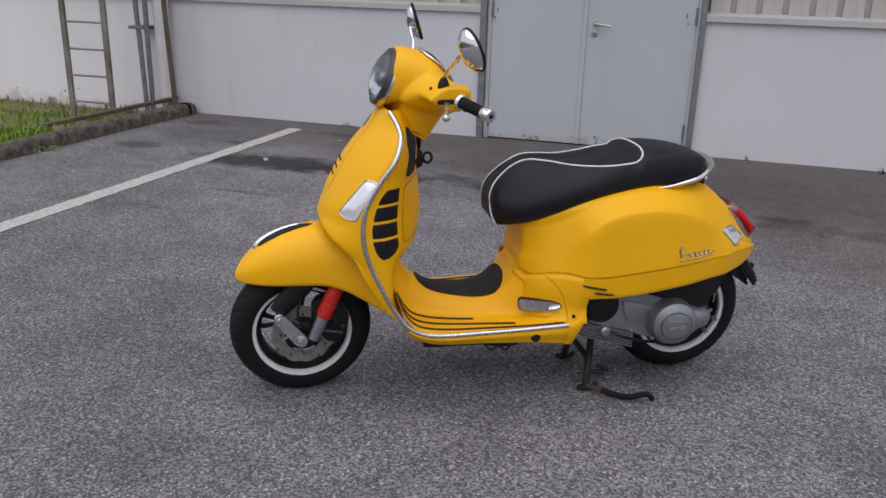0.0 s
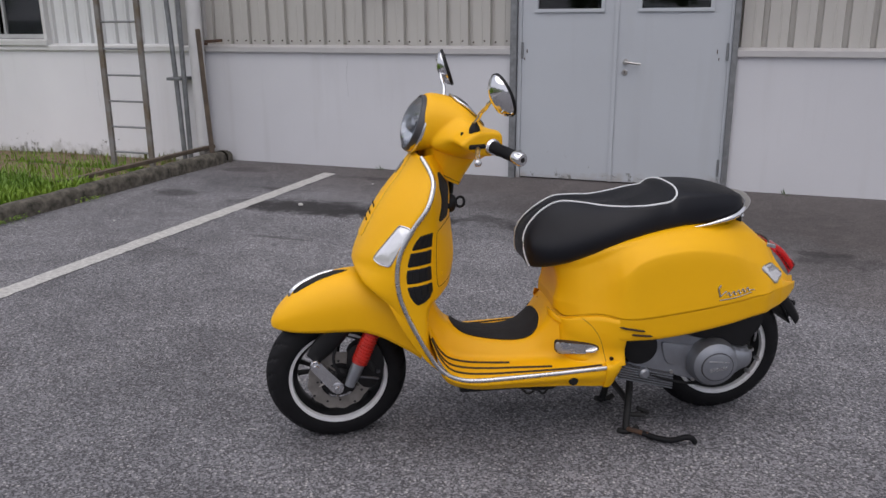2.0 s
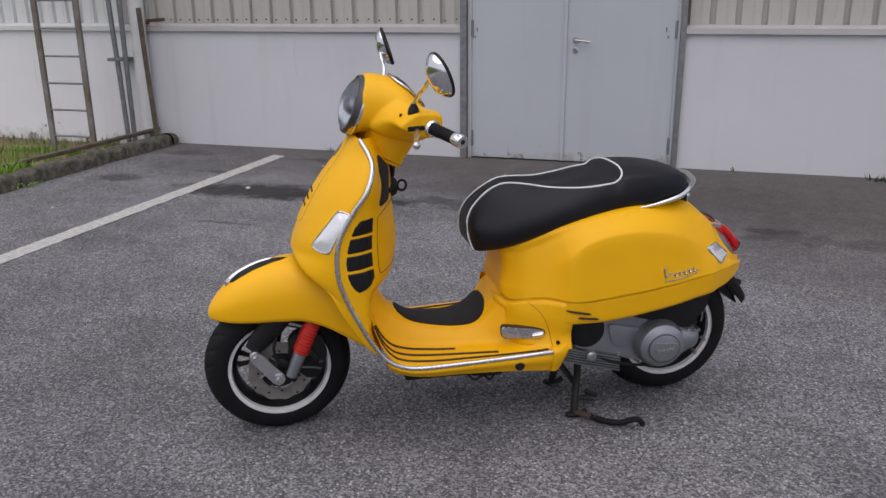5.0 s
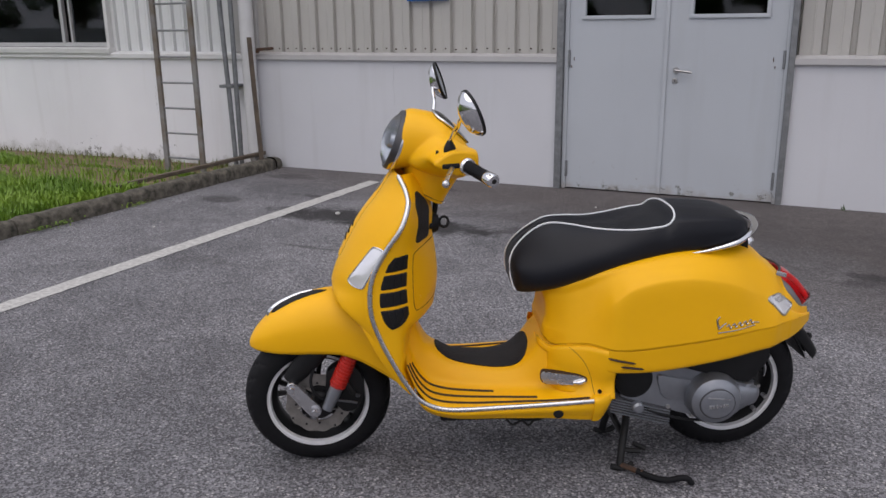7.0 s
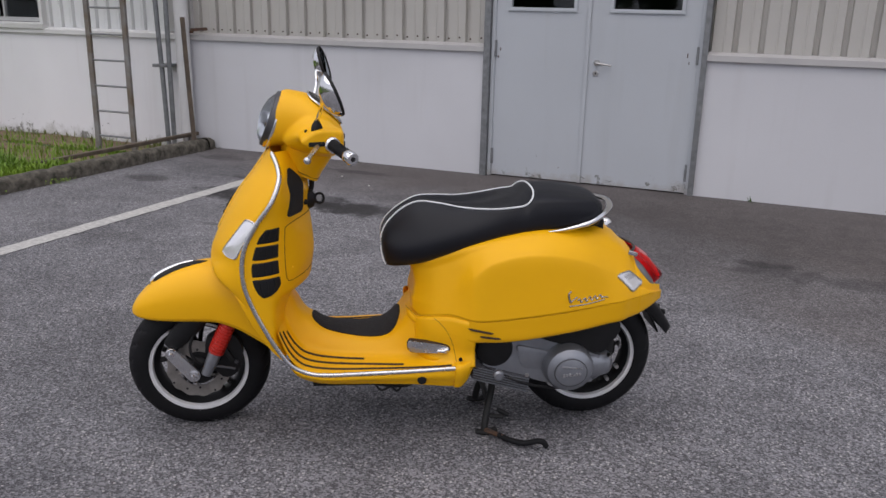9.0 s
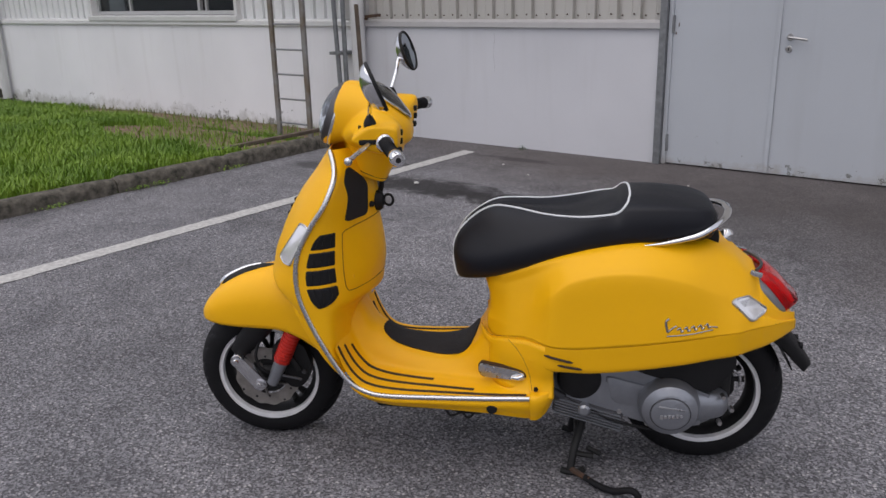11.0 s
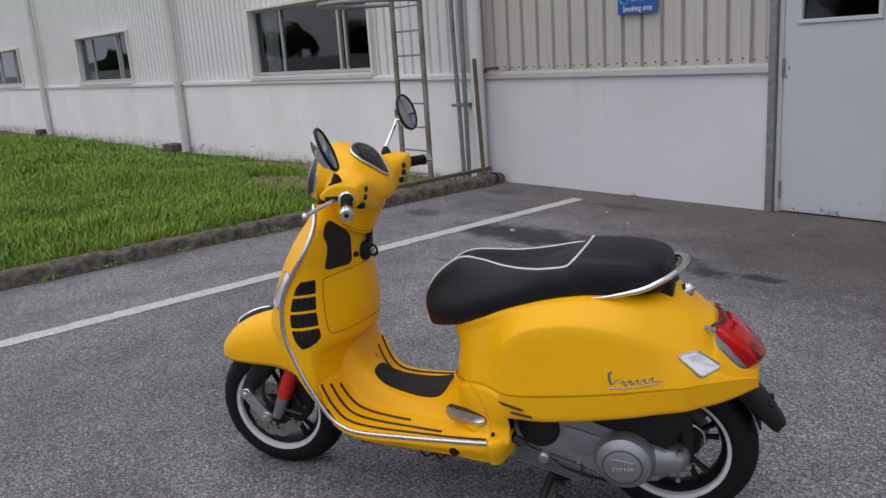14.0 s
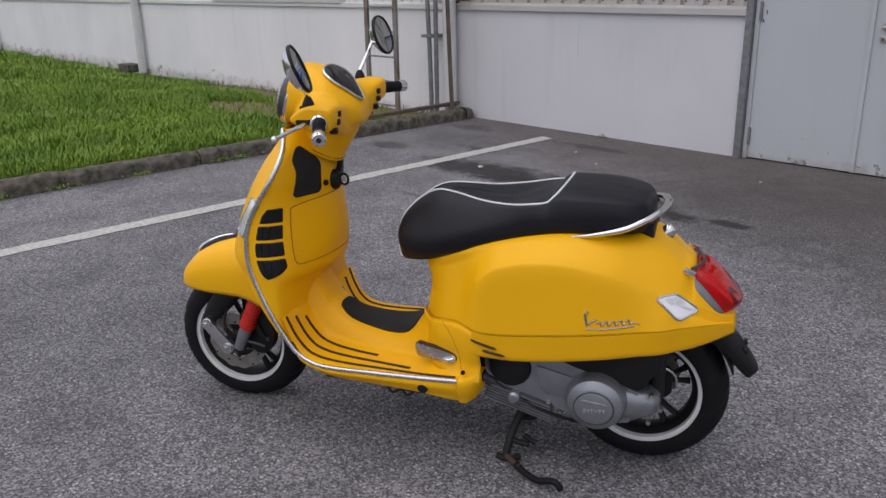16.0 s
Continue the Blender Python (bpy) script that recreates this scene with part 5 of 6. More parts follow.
part("foot_lever", tube(spline([(1.0, -.178, .020), (1.022, -.205, .022), (1.055, -.235, .022)], 10), .009, 8), RUST, stand, "rusty lever arm")
part("lever_sleeve", tube(spline([(1.04, -.222, .022), (1.075, -.252, .018), (1.12, -.280, .020), (1.160, -.296, .036), (1.180, -.302, .034), (1.192, -.305, .018)], 24), [.010] * 23 + [.009], 12), RUBBER, stand, "black rubber lever sleeve")
part("return_spring", tube([(1.045, -.148, .080), (1.085, -.150, .060)], .008, 10), BLACKMETAL, stand, "stand spring stub")
part("kick_stub", tube(spline([(1.0, -.15, .065), (1.03, -.16, .062), (1.065, -.165, .062)], 8), .009, 8), BLACKMETAL, stand)

# --- headset ---
HS = new("headset")
HS.parent = scooter
HS["label"] = "matt yellow handlebar cover with round headlamp"


def steered(name, bm, mat, parent, label="", **k):
    return part(name, moved(bm, STEER), mat, parent, label, **k)


# main shell: rings from the headlamp to the rear, each an outline in y and z
def ring_pts(x, zc, hw, hu, hd, lean, n=36, p=2.3):
    out = []
    for k in range(n):
        a = 2 * math.pi * k / n
        c, s = math.cos(a), math.sin(a)
        y = hw * math.copysign(abs(c) ** (2 / p), c)
        h = hu if s > 0 else hd
        z = h * math.copysign(abs(s) ** (2 / p), s)
        out.append((x + lean * z, y, zc + z))
    return out


SHELL = [(.350, 1.082, .060, .060, .060, .40), (.318, 1.081, .078, .078, .080, .40), (.293, 1.080, .082, .082, .086, .40), (.292, 1.080, .086, .086, .089, .40), (.312, 1.082, .093, .088, .092, .36), (.345, 1.082, .101, .084, .086, .30), (.385, 1.078, .114, .080, .078, .22),
         (.425, 1.068, .132, .074, .070, .14), (.460, 1.052, .136, .062, .060, .05), (.488, 1.038, .118, .048, .050, .0), (.508, 1.028, .074, .034, .036, .0), (.518, 1.022, .04, .018, .02, 0)]
rows = [ring_pts(*r) for r in SHELL]
n = 36
cols = [spline([rows[i][k] for i in range(len(rows))], 40) for k in range(n)]
G = [[cols[k][i] for k in range(n)] for i in range(40)]
bm = grid_mesh(G, closed_v=True)
bm.verts.ensure_lookup_table()
bm.faces.new([bm.verts[39 * n + j] for j in range(n)])
bm.faces.new([bm.verts[j] for j in range(n)][::-1])
head_tree = tree_of(bm)
shell_bm = bm.copy()
# arms to the grips
for s in (-1, 1):
    base = [(.382, 1.054), (.428, 1.086), (.480, 1.087), (.503, 1.082), (.509, 1.066), (.506, 1.030), (.488, 1.018), (.446, 1.018), (.410, 1.034)]
    mid = [(.372, 1.054), (.424, 1.094), (.476, 1.086), (.500, 1.076), (.506, 1.056), (.503, 1.016), (.486, 1.004), (.440, 1.004), (.396, 1.026)]
    root = [(.340, 1.056), (.398, 1.110), (.462, 1.094), (.494, 1.066), (.502, 1.040), (.498, .990), (.478, .972), (.410, .980), (.334, 1.014)]
    R = []
    for y, pts, k in ((.03, root, 1), (.10, root, .97), (.165, mid, 1), (.215, base, 1.04), (.248, base, 1), (.258, base, .97), (.262, base, .88)):
        cx, cz = sum(p[0] for p in pts) / 9, sum(p[1] for p in pts) / 9
        R.append([(cx + (x - cx) * k, s * y, cz + (z - cz) * k) for x, z in spline([(p[0], p[1]) for p in pts], 54, closed=True)])
    cc = [spline([R[i][k] for i in range(len(R))], 30) for k in range(54)]
    bm = grid_mesh([[cc[k][i] for k in range(54)] for i in range(30)], closed_v=True)
    bm.verts.ensure_lookup_table()
    bm.faces.new([bm.verts[29 * 54 + j] for j in range(54)])
    bm.faces.new([bm.verts[j] for j in range(54)][::-1])
    join(shell_bm, bm)
    # lever slot
    steered("lever_slot", box((.064, .012, .016), (.436, s * .2590, 1.048), .006, rot=(0, -2, 0)), PLASTIC, HS, "black lever slot")
    # grip
    g0, g1 = Vector((.470, s * .252, 1.048)), Vector((.527, s * .402, 1.033))
    dv = g1 - g0
    grip = steered("grip", tube([g0 + dv * t for t in (.10, .14, .5, .74, .78)], [.0185, .0175, .0165, .0175, .0185], 20), RUBBER, HS, "black ribbed rubber grip")
    for k in range(9):
        c0 = g0 + dv * (.20 + k * .055)
        steered("rib", tube([c0 - dv * .008, c0 + dv * .008], .0177, 20), RUBBER, grip)
    steered("grip_ring", tube([g0 + dv * .02, g0 + dv * .06, g0 + dv * .13, g0 + dv * .16], [.021, .0255, .0250, .0215], 22), CHROME, HS, "chrome grip ring")
    steered("bar_end", tube([g0 + dv * t for t in (.78, .80, .97, 1.0)], [.0185, .0195, .0195, .016], 22), CHROME, HS, "chrome bar end")
    steered("bar_end_screw", tube([g0 + dv * .995, g0 + dv * 1.004], .007, 14), RIMBLACK, HS)
    # brake lever
    P = spline([(.440, s * .235, 1.046), (.430, s * .272, 1.043), (.417, s * .318, 1.038), (.402, s * .378, 1.032), (.400, s * .390, 1.031)], 20)
    lever = steered("brake_lever", tube(P, [.009, .009, .0085, .008] + [.0072] * 16, 10, flat=.75), SATIN, HS, "silver brake lever")
    steered("lever_ball", lathe([(0, .011), (.006, .0095), (.0098, .005), (.011, 0), (.0098, -.005), (.006, -.0095), (0, -.011)], 16, "z", (.399, s * .396, 1.030)), SATIN, lever)
    # switch buttons on the rear face
    for y, z in ((.197, 1.060), (.207, 1.039), (.230, 1.019)) if s < 0 else ((.172, 1.056), (.167, 1.034), (.142, 1.014)):
        sw = box((.022, .019, .016), (.504, s * y, z), .004)
        steered("switch", sw, PLASTIC, HS, "black switch button")
    # mirror: rubber boot, stem, shell and glass
    mir = new("mirror")
    mir.parent = HS
    mir["label"] = "round chrome mirror on a bent stem"
    b0 = Vector((.431, s * .224, 1.090))
    steered("mirror_boot", lathe([(.0175, -.012), (.0175, .0), (.015, .008), (.010, .017), (.007, .023), (0, .024)], 20, "z", tuple(b0)), PLASTIC, mir, "black rubber boot")
    mc = Vector((.472, s * .370, 1.209)) if s < 0 else Vector((.468, s * .364, 1.205))
    P = spline([b0 + Vector((0, 0, .02)), b0 + Vector((.004, s * .016, .034)), b0 + Vector((.010, s * .040, .058)), mc + Vector((-.026, -s * .066, -.040)), mc + Vector((-.026, -s * .044, -.026)), mc + Vector((-.022, -s * .018, -.012))], 24)
    steered("mirror_stem", tube(P, .0062, 10), CHROME, mir, "chrome stem")
    # dish: opens to the rear, slightly inwards and up
    dish = lathe([(0, -.030), (.016, -.029), (.034, -.022), (.046, -.010), (.0505, .0), (.0515, .006), (.0505, .008), (.047, .006)], 44, "x", (0, 0, 0))
    turn = Matrix.Translation(mc) @ Matrix.Rotation(radians(-s * 12), 4, "Z") @ Matrix.Rotation(radians(-22 if s < 0 else -18), 4, "Y") @ Matrix.Diagonal((1.05, 1.06, 1.25, 1))
    steered("mirror_shell", moved(dish, turn), CHROME, mir, "chrome mirror shell", angle=50)
    face = lathe([(0, .0072), (.02, .0068), (.0472, .0060)], 44, "x", (0, 0, 0))
    steered("mirror_glass", moved(face, turn), MIRROR, mir, "mirror glass")
    rimb = lathe([(.0470, .0062), (.0472, .0086), (.0512, .0088), (.0522, .004), (.0515, .0)], 44, "x", (0, 0, 0))
    steered("mirror_rim", moved(rimb, turn), PLASTIC, mir, "black mirror rim")
    steered("side_plug", lathe([(0, .007), (.003, .0065), (.0042, .004), (.0042, -.012)], 12, "z", (.398, s * .200, 1.074)), PLASTIC, HS)

bmesh.ops.recalc_face_normals(shell_bm, faces=shell_bm.faces)
shell = steered("headset_shell", shell_bm, YELLOW, HS, "matt yellow headset shell")
blend = shell.modifiers.new("blend", "REMESH")
blend.mode, blend.voxel_size, blend.use_smooth_shade = "VOXEL", .0032, True
relax = shell.modifiers.new("relax", "SMOOTH")
relax.factor, relax.iterations = .5, 16

# headlamp: glass dome in a dark ring with a thin chrome edge
lamp = new("headlamp")
lamp.parent = HS
lamp["label"] = "round headlamp with clear glass and chrome ring"
LT = Matrix.Translation((.292, 0, 1.078)) @ Matrix.Rotation(radians(21.5), 4, "Y") @ Matrix.Diagonal((1, 1, 1.02, 1))
steered("lamp_ring", moved(lathe([(.079, -.006), (.083, -.012), (.088, -.010), (.0915, .002), (.0915, .016)], 64, "x"), LT), DARKMETAL, lamp, "dark metal lamp ring")
steered("ring_edge", moved(lathe([(.0905, .008), (.0925, .010), (.0930, .014), (.0915, .018)], 64, "x"), LT), CHROME, lamp, "thin chrome edge")
steered("lamp_glass", moved(lathe([(0, -.040), (.025, -.038), (.05, -.031), (.068, -.022), (.079, -.012), (.082, -.006)], 64, "x"), LT), LENS, lamp, "clear domed lamp glass").visible_shadow = False
steered("lamp_reflector", moved(lathe([(0, .034), (.012, .034), (.02, .032), (.045, .024), (.068, .010), (.082, -.006)], 48, "x"), LT), REFLECTOR, lamp, "silver reflector")
steered("lamp_shade", moved(lathe([(0, -.012), (.016, -.010), (.021, -.002), (.022, .03)], 32, "x"), LT @ Matrix.Translation((.010, 0, -.004))), REFLECTOR, lamp, "chrome bulb shade")

# instrument cluster on top
cl = new("instrument_cluster")
cl.parent = HS
cl["label"] = "instrument cluster under glass in a chrome bezel"
o = spline([(.388, 0), (.391, .034), (.406, .060), (.432, .071), (.460, .060), (.486, .040), (.508, .024), (.520, .010), (.522, 0), (.520, -.010), (.508, -.024), (.486, -.040), (.460, -.060), (.432, -.071), (.406, -.060), (.391, -.034)], 72, closed=True)
way = Vector((-.35, 0, -1)).normalized()
face = patch(head_tree, [(x, y, 1.10) for x, y in o], way, .2, 6, .0045, .0)
steered("dial_face", face, DIAL, cl, "dark dial face")
bez = []
for x, y in o:
    co, no = cast(head_tree, Vector((x, y, 1.10)) - way * .2, way)
    bez.append(co + no * .0055)
steered("bezel", tube(bez, .0042, 10, closed=True), CHROME, cl, "chrome bezel")
gl2 = patch(head_tree, [(.457 + (x - .457) * .97, y * .97, 1.10) for x, y in o], way, .2, 6, .0085, .002)
gob = steered("cluster_glass", gl2, CLUSTERGLASS, cl, "clear glass cover")
gob.visible_shadow = False
for r0, w in ((.032, .0010), (.020, .0008)):
    ringp = []
    for k in range(40):
        a = 2 * math.pi * k / 40
        co, no = cast(head_tree, Vector((.440 + r0 * math.cos(a), r0 * math.sin(a), 1.10)) - way * .2, way)
        ringp.append(co + no * .0060)
    steered("dial_ring", tube(ringp, w, 6, closed=True), SATIN, cl, "silver dial ring")
for k in range(11):
    a = radians(-120 + k * 24) + math.pi
    q = []
    for rr in (.026, .030):
        co, no = cast(head_tree, Vector((.440 + rr * math.cos(a), rr * math.sin(a), 1.10)) - way * .2, way)
        q.append(co + no * .0060)
    steered("tick", tube(q, .0008, 5), SIGNWHITE, cl)
co, no = cast(head_tree, Vector((.440, 0, 1.10)) - way * .2, way)
co2, no2 = cast(head_tree, Vector((.458, .014, 1.10)) - way * .2, way)
steered("needle", tube([co + no * .0066, co2 + no2 * .0066], .0012, 5), RED, cl, "red needle")

# neck between headset and shield
N = []
for z, x0, x1, w in ((1.03, .310, .500, .088), (.995, .312, .488, .088), (.965, .316, .468, .086), (.935, .320, .448, .084), (.905, .322, .432, .080)):
    N.append([((x0 + x1) / 2 + (x1 - x0) / 2 * math.cos(a), w * math.copysign(abs(math.sin(a)) ** .9, math.sin(a)), z + .05 * math.cos(a) * -.6) for a in (2 * math.pi * k / 40 for k in range(40))])
steered("headset_neck", grid_mesh(N, closed_v=True), YELLOW, HS, "matt yellow headset neck")
steered("neck_gap", tube([((.318 + .432) / 2 + .062 * math.cos(a), .083 * math.sin(a), .905 - .035 * math.cos(a) + .012) for a in (2 * math.pi * k / 40 for k in range(40))], .0016, 6, closed=True), SEAM, HS, "dark gap under the headset")


# the scooter leans to its left and its body draws in upwards; its handlebar is a little askew
bpy.context.view_layer.update()
for ob in scooter.children_recursive:
    if ob.type != "MESH":
        continue
    to = scooter.matrix_world.inverted() @ ob.matrix_world
    back = to.inverted()
    up = ob.parent
    while up is not None and up is not HS:
        up = up.parent
    for v in ob.data.vertices:
        p = to @ v.co
        if up is HS:
            k = min(1, max(0, (p.z - .90) / .10))
            p.y, p.z = p.y * (.94 * k + .865 * (1 - k)) - .038 - .007 * k, p.z + .026 * p.y * k
        else:
            p.y = p.y * (1 - .15 * p.z) - .042 * p.z - .008 * max(0, 1 - p.z / .5)
        v.co = back @ p


# ---- ground ----
def flat(x0, x1, y0, y1, z, nx=1, ny=1):
    return grid_mesh([[(x0 + (x1 - x0) * i / nx, y0 + (y1 - y0) * j / ny, z) for j in range(ny + 1)] for i in range(nx + 1)])


bm = bmesh.new()
vs = [bm.verts.new(p) for p in ((-5.0, -400, 0), (400, -400, 0), (400, 400, 0), (-5.0, 400, 0))]
bm.faces.new(vs)
ground = solo("ground", bm, ASPHALT, "grey weathered asphalt yard with pale stones", "ground", "structure")

# painted bay line, worn at its edges
rng = random.Random(3)
bm = bmesh.new()
L, R = [], []
for k in range(300):
    y = 7.19 - k * 0.045
    L.append(bm.verts.new((-3.675 + rng.uniform(-.006, .006), y + (0.03 if k == 0 else 0), .004)))
    R.append(bm.verts.new((-3.540 + rng.uniform(-.006, .006), y, .004)))
for a, b, c, d in zip(L[:-1], R[:-1], R[1:], L[1:]):
    bm.faces.new((a, b, c, d))
solo("bay_line", bm, LINEPAINT, "worn white painted parking bay line on the asphalt", "road marking", "structure", smooth=False)


# a few loose pale stones on the asphalt
for k, (x, y, s) in enumerate(((-3.174, 5.89, .020), (-2.6, 6.6, .011), (-1.4, 6.9, .009), (-4.2, 5.0, .010), (-3.0, 6.85, .010))):
    b = bmesh.new()
    bmesh.ops.create_icosphere(b, subdivisions=2, radius=s)
    for v in b.verts:
        v.co *= 1 + .2 * noise.noise(v.co * 60 + Vector((k, 0, 0)))
        v.co.z *= .6
    solo("pebble", b, LINEPAINT, "small pale loose stone on the asphalt", "pebble", m=pose(x, y, s * .5), group="loose stones")

# ---- lawn ----
rng = random.Random(11)


def lawn_z(x, y):
    return .075 - (.13 + .09 * min(1, max(0, (-8 - x) / 5))) * min(1, max(0, (y - 5.6) / 1.6)) + .02 * noise.noise(Vector((x * .9, y * .9, 0)))


def soil_here(x, y):
    d = ((x + 6.4) / 1.35) ** 2 + ((y - 6.25) / .65) ** 2
    strip = (y - 6.95) * 2.2 + .5 * noise.noise(Vector((x * 1.1, y, 8))) if -10.5 < x else -1
    return max(1 - d + .9 * noise.noise(Vector((x * 1.4, y * 1.4, 3))), strip)


bm = grid_mesh([[(x, y, lawn_z(x, y)) for y in np.concatenate([(-400, -150, -70), np.linspace(-30, 7.60, 120), (60, 400)])] for x in np.concatenate([(-400, -200, -90), np.linspace(-40, -12, 20), np.linspace(-11.5, -5.02, 70)])])
solo("lawn", bm, LAWNBASE, "green lawn behind the kerb", "lawn", "structure")
G = [[(x, y, lawn_z(x, y) + (.012 if soil_here(x, y) > 0 else -.03)) for y in np.linspace(5.3, 7.575, 70)] for x in np.linspace(-10.6, -5.05, 130)]
solo("soil_patch", grid_mesh(G), SOIL, "bare reddish soil patch in the lawn", "soil", "structure")


def grass(name, count, x0, x1, y0, y1, h0, h1, mat, label, skip_soil=True, seed=1, density=None, width=.006):
    r = random.Random(seed)
    verts, faces = [], []
    made = 0
    while made < count:
        x, y = r.uniform(x0, x1), r.uniform(y0, y1)
        made += 1
        if skip_soil and soil_here(x, y) > -.15 and r.random() < .93:
            continue
        if density and r.random() > density(x, y):
            continue
        patchy = .75 + .5 * noise.noise(Vector((x * 1.1, y * 1.1, 9)))
        h = r.uniform(h0, h1) * patchy
        a, lean = r.uniform(0, 6.283), r.uniform(.1, .75) * h
        w = width * r.uniform(.6, 1.3)
        dx, dy = math.cos(a), math.sin(a)
        z = lawn_z(x, y)
        b = a + 1.57
        lx, ly = lean * math.cos(b), lean * math.sin(b)
        n = len(verts)
        verts += [(x - dx * w, y - dy * w, z - .01), (x + dx * w, y + dy * w, z - .01), (x + dx * w * .7 + lx * .4, y + dy * w * .7 + ly * .4, z + h * .6), (x - dx * w * .7 + lx * .4, y - dy * w * .7 + ly * .4, z + h * .6), (x + lx, y + ly, z + h * .95)]
        faces += [(n, n + 1, n + 2, n + 3), (n + 3, n + 2, n + 4)]
    me = bpy.data.meshes.new(name)
    me.from_pydata(verts, [], faces)
    me.materials.append(mat)
    return tagged(new(name, me), label, "grass", kind="stuff")


grass("grass", 130000, -10.5, -5.07, 1.8, 7.35, .05, .155, GRASS, "fresh green uncut grass blades on the lawn", seed=1)
grass("far_grass", 60000, -22, -10.5, .5, 7.45, .07, .16, GRASS, "fresh green uncut grass farther along the lawn", seed=2, width=.011)
grass("wall_weeds", 2300, -20, -5.4, 7.36, 7.55, .03, .13, DRYGRASS, "dry weeds along the foot of the wall", False, seed=3, density=lambda x, y: .25 + .75 * max(0, noise.noise(Vector((x * 2.2, 0, 5))) + .35), width=.007)
grass("kerb_weeds", 1500, -5.16, -5.05, 1.5, 7.2, .04, .12, GRASS, "weeds along the back of the kerb", False, seed=4)


def small_weeds():
    r = random.Random(9)
    verts, faces = [], []
    for cy in (2.9, 3.35, 3.9, 4.6, 4.75, 5.5, 2.4):
        for k in range(60):
            x, y = -4.885 + abs(r.gauss(0, .03)), cy + r.gauss(0, .07)
            a, s = r.uniform(0, 6.28), r.uniform(.008, .02)
            z = r.uniform(.004, .035)
            n = len(verts)
            verts += [(x, y, z), (x + s * math.cos(a), y + s * math.sin(a), z + .01), (x + s * math.cos(a + .9), y + s * math.sin(a + .9), z + .008)]
            faces.append((n, n + 1, n + 2))
    me = bpy.data.meshes.new("gutter_weeds")
    me.from_pydata(verts, [], faces)
    me.materials.append(GRASS)
    tagged(new("gutter_weeds", me), "small green weeds at the foot of the kerb", "weeds", kind="stuff")


small_weeds()


def wall_tufts():
    r = random.Random(19)
    verts, faces = [], []
    for cx, cy, n_leaf, spread in ((1.50, 7.47, 70, .09), (1.78, 7.50, 60, .07), (-3.25, 7.54, 7, .02), (.4, 7.55, 6, .02)):
        for k in range(n_leaf):
            x, y = cx + r.gauss(0, spread), min(cy + r.gauss(0, .025), 7.565)
            a, h, w = r.uniform(0, 6.28), r.uniform(.015, .06), r.uniform(.004, .010)
            n = len(verts)
            lx, ly = r.uniform(-.03, .03), r.uniform(-.04, .01)
            verts += [(x - w * math.cos(a), y - w * math.sin(a), 0), (x + w * math.cos(a), y + w * math.sin(a), 0), (x + lx, y + ly, h)]
            faces.append((n, n + 1, n + 2))
    me = bpy.data.meshes.new("wall_tufts")
    me.from_pydata(verts, [], faces)
    me.materials.append(FOLIAGE)
    tagged(new("wall_tufts", me), "small weeds growing at the foot of the wall", "weeds", kind="stuff")


wall_tufts()

# ---- kerb: rounded concrete stones laid end to end ----
kerb = thing("kerb", "mossy rounded concrete kerb beside the lawn", "kerb", kind="structure")


def kerb_stone(seed):
    r = random.Random(seed)
    sec = [(.0, -.05), (.0, .055), (-.006, .085), (-.022, .106), (-.05, .118), (-.09, .120), (-.130, .112), (-.155, .092), (-.165, .05), (-.165, -.05)]
    rows = []
    for k in range(15):
        y = -.497 + .994 * k / 14
        e = .010 if k in (0, 14) else 0
        rows.append([(x + .006 * noise.noise(Vector((x * 9, y * 7, seed))) + (-e if x > -.08 else e), y, z + .008 * noise.noise(Vector((z * 9, y * 6, seed + 7))) - e) for x, z in sec])
    bm = grid_mesh(rows)
    bm.verts.ensure_lookup_table()
    n = len(sec)
    bm.faces.new([bm.verts[j] for j in range(n)])
    bm.faces.new([bm.verts[14 * n + j] for j in range(n)][::-1])
    return mesh_of(bm, CONCRETE, True, 50)


stones = [kerb_stone(k) for k in range(4)]
yk, k = 7.0, 0
rng = random.Random(4)
while yk > -8:
    ob = new("kerb_stone", stones[k % 4])
    ob.parent = kerb
    ob.matrix_local = pose(-4.90 + rng.uniform(-.008, .008), yk, rng.uniform(-.006, .006), rng.uniform(-.4, .4), 0, rng.uniform(-.5, .5)) @ Matrix.Diagonal((1, .87 if k == 0 else 1.07, 1, 1))
    yk -= .97 if k == 0 else 1.07
    k += 1
# rounded last stone at the building
rows = []
for j in range(10):
    a = math.pi / 2 * j / 9
    f = math.cos(a) ** .6 if j < 9 else .05
    rows.append([(-4.975 + (x + .083) * (f * .6 + .4), 7.43 + .12 * math.sin(a), z * (f * .55 + .45 if z > 0 else 1)) for x, z in ((.0, -.05), (.0, .055), (-.006, .085), (-.022, .106), (-.05, .118), (-.09, .120), (-.130, .112), (-.155, .092), (-.165, .05), (-.165, -.05))])
bm = grid_mesh(rows)
bm.faces.new([v for v in bm.verts][-10:])
part("kerb_end", bm, CONCRETE, kerb, "rounded pale kerb end")
# old batten lying behind the kerb
bm = box((.05, 1.97, .035), (0, 0, 0), .004)
solo("timber_batten", bm, OLDWOOD, "grey weathered batten lying along the kerb", "timber", m=pose(-5.195, 6.55, .125, 1.0, 0, -3.6))

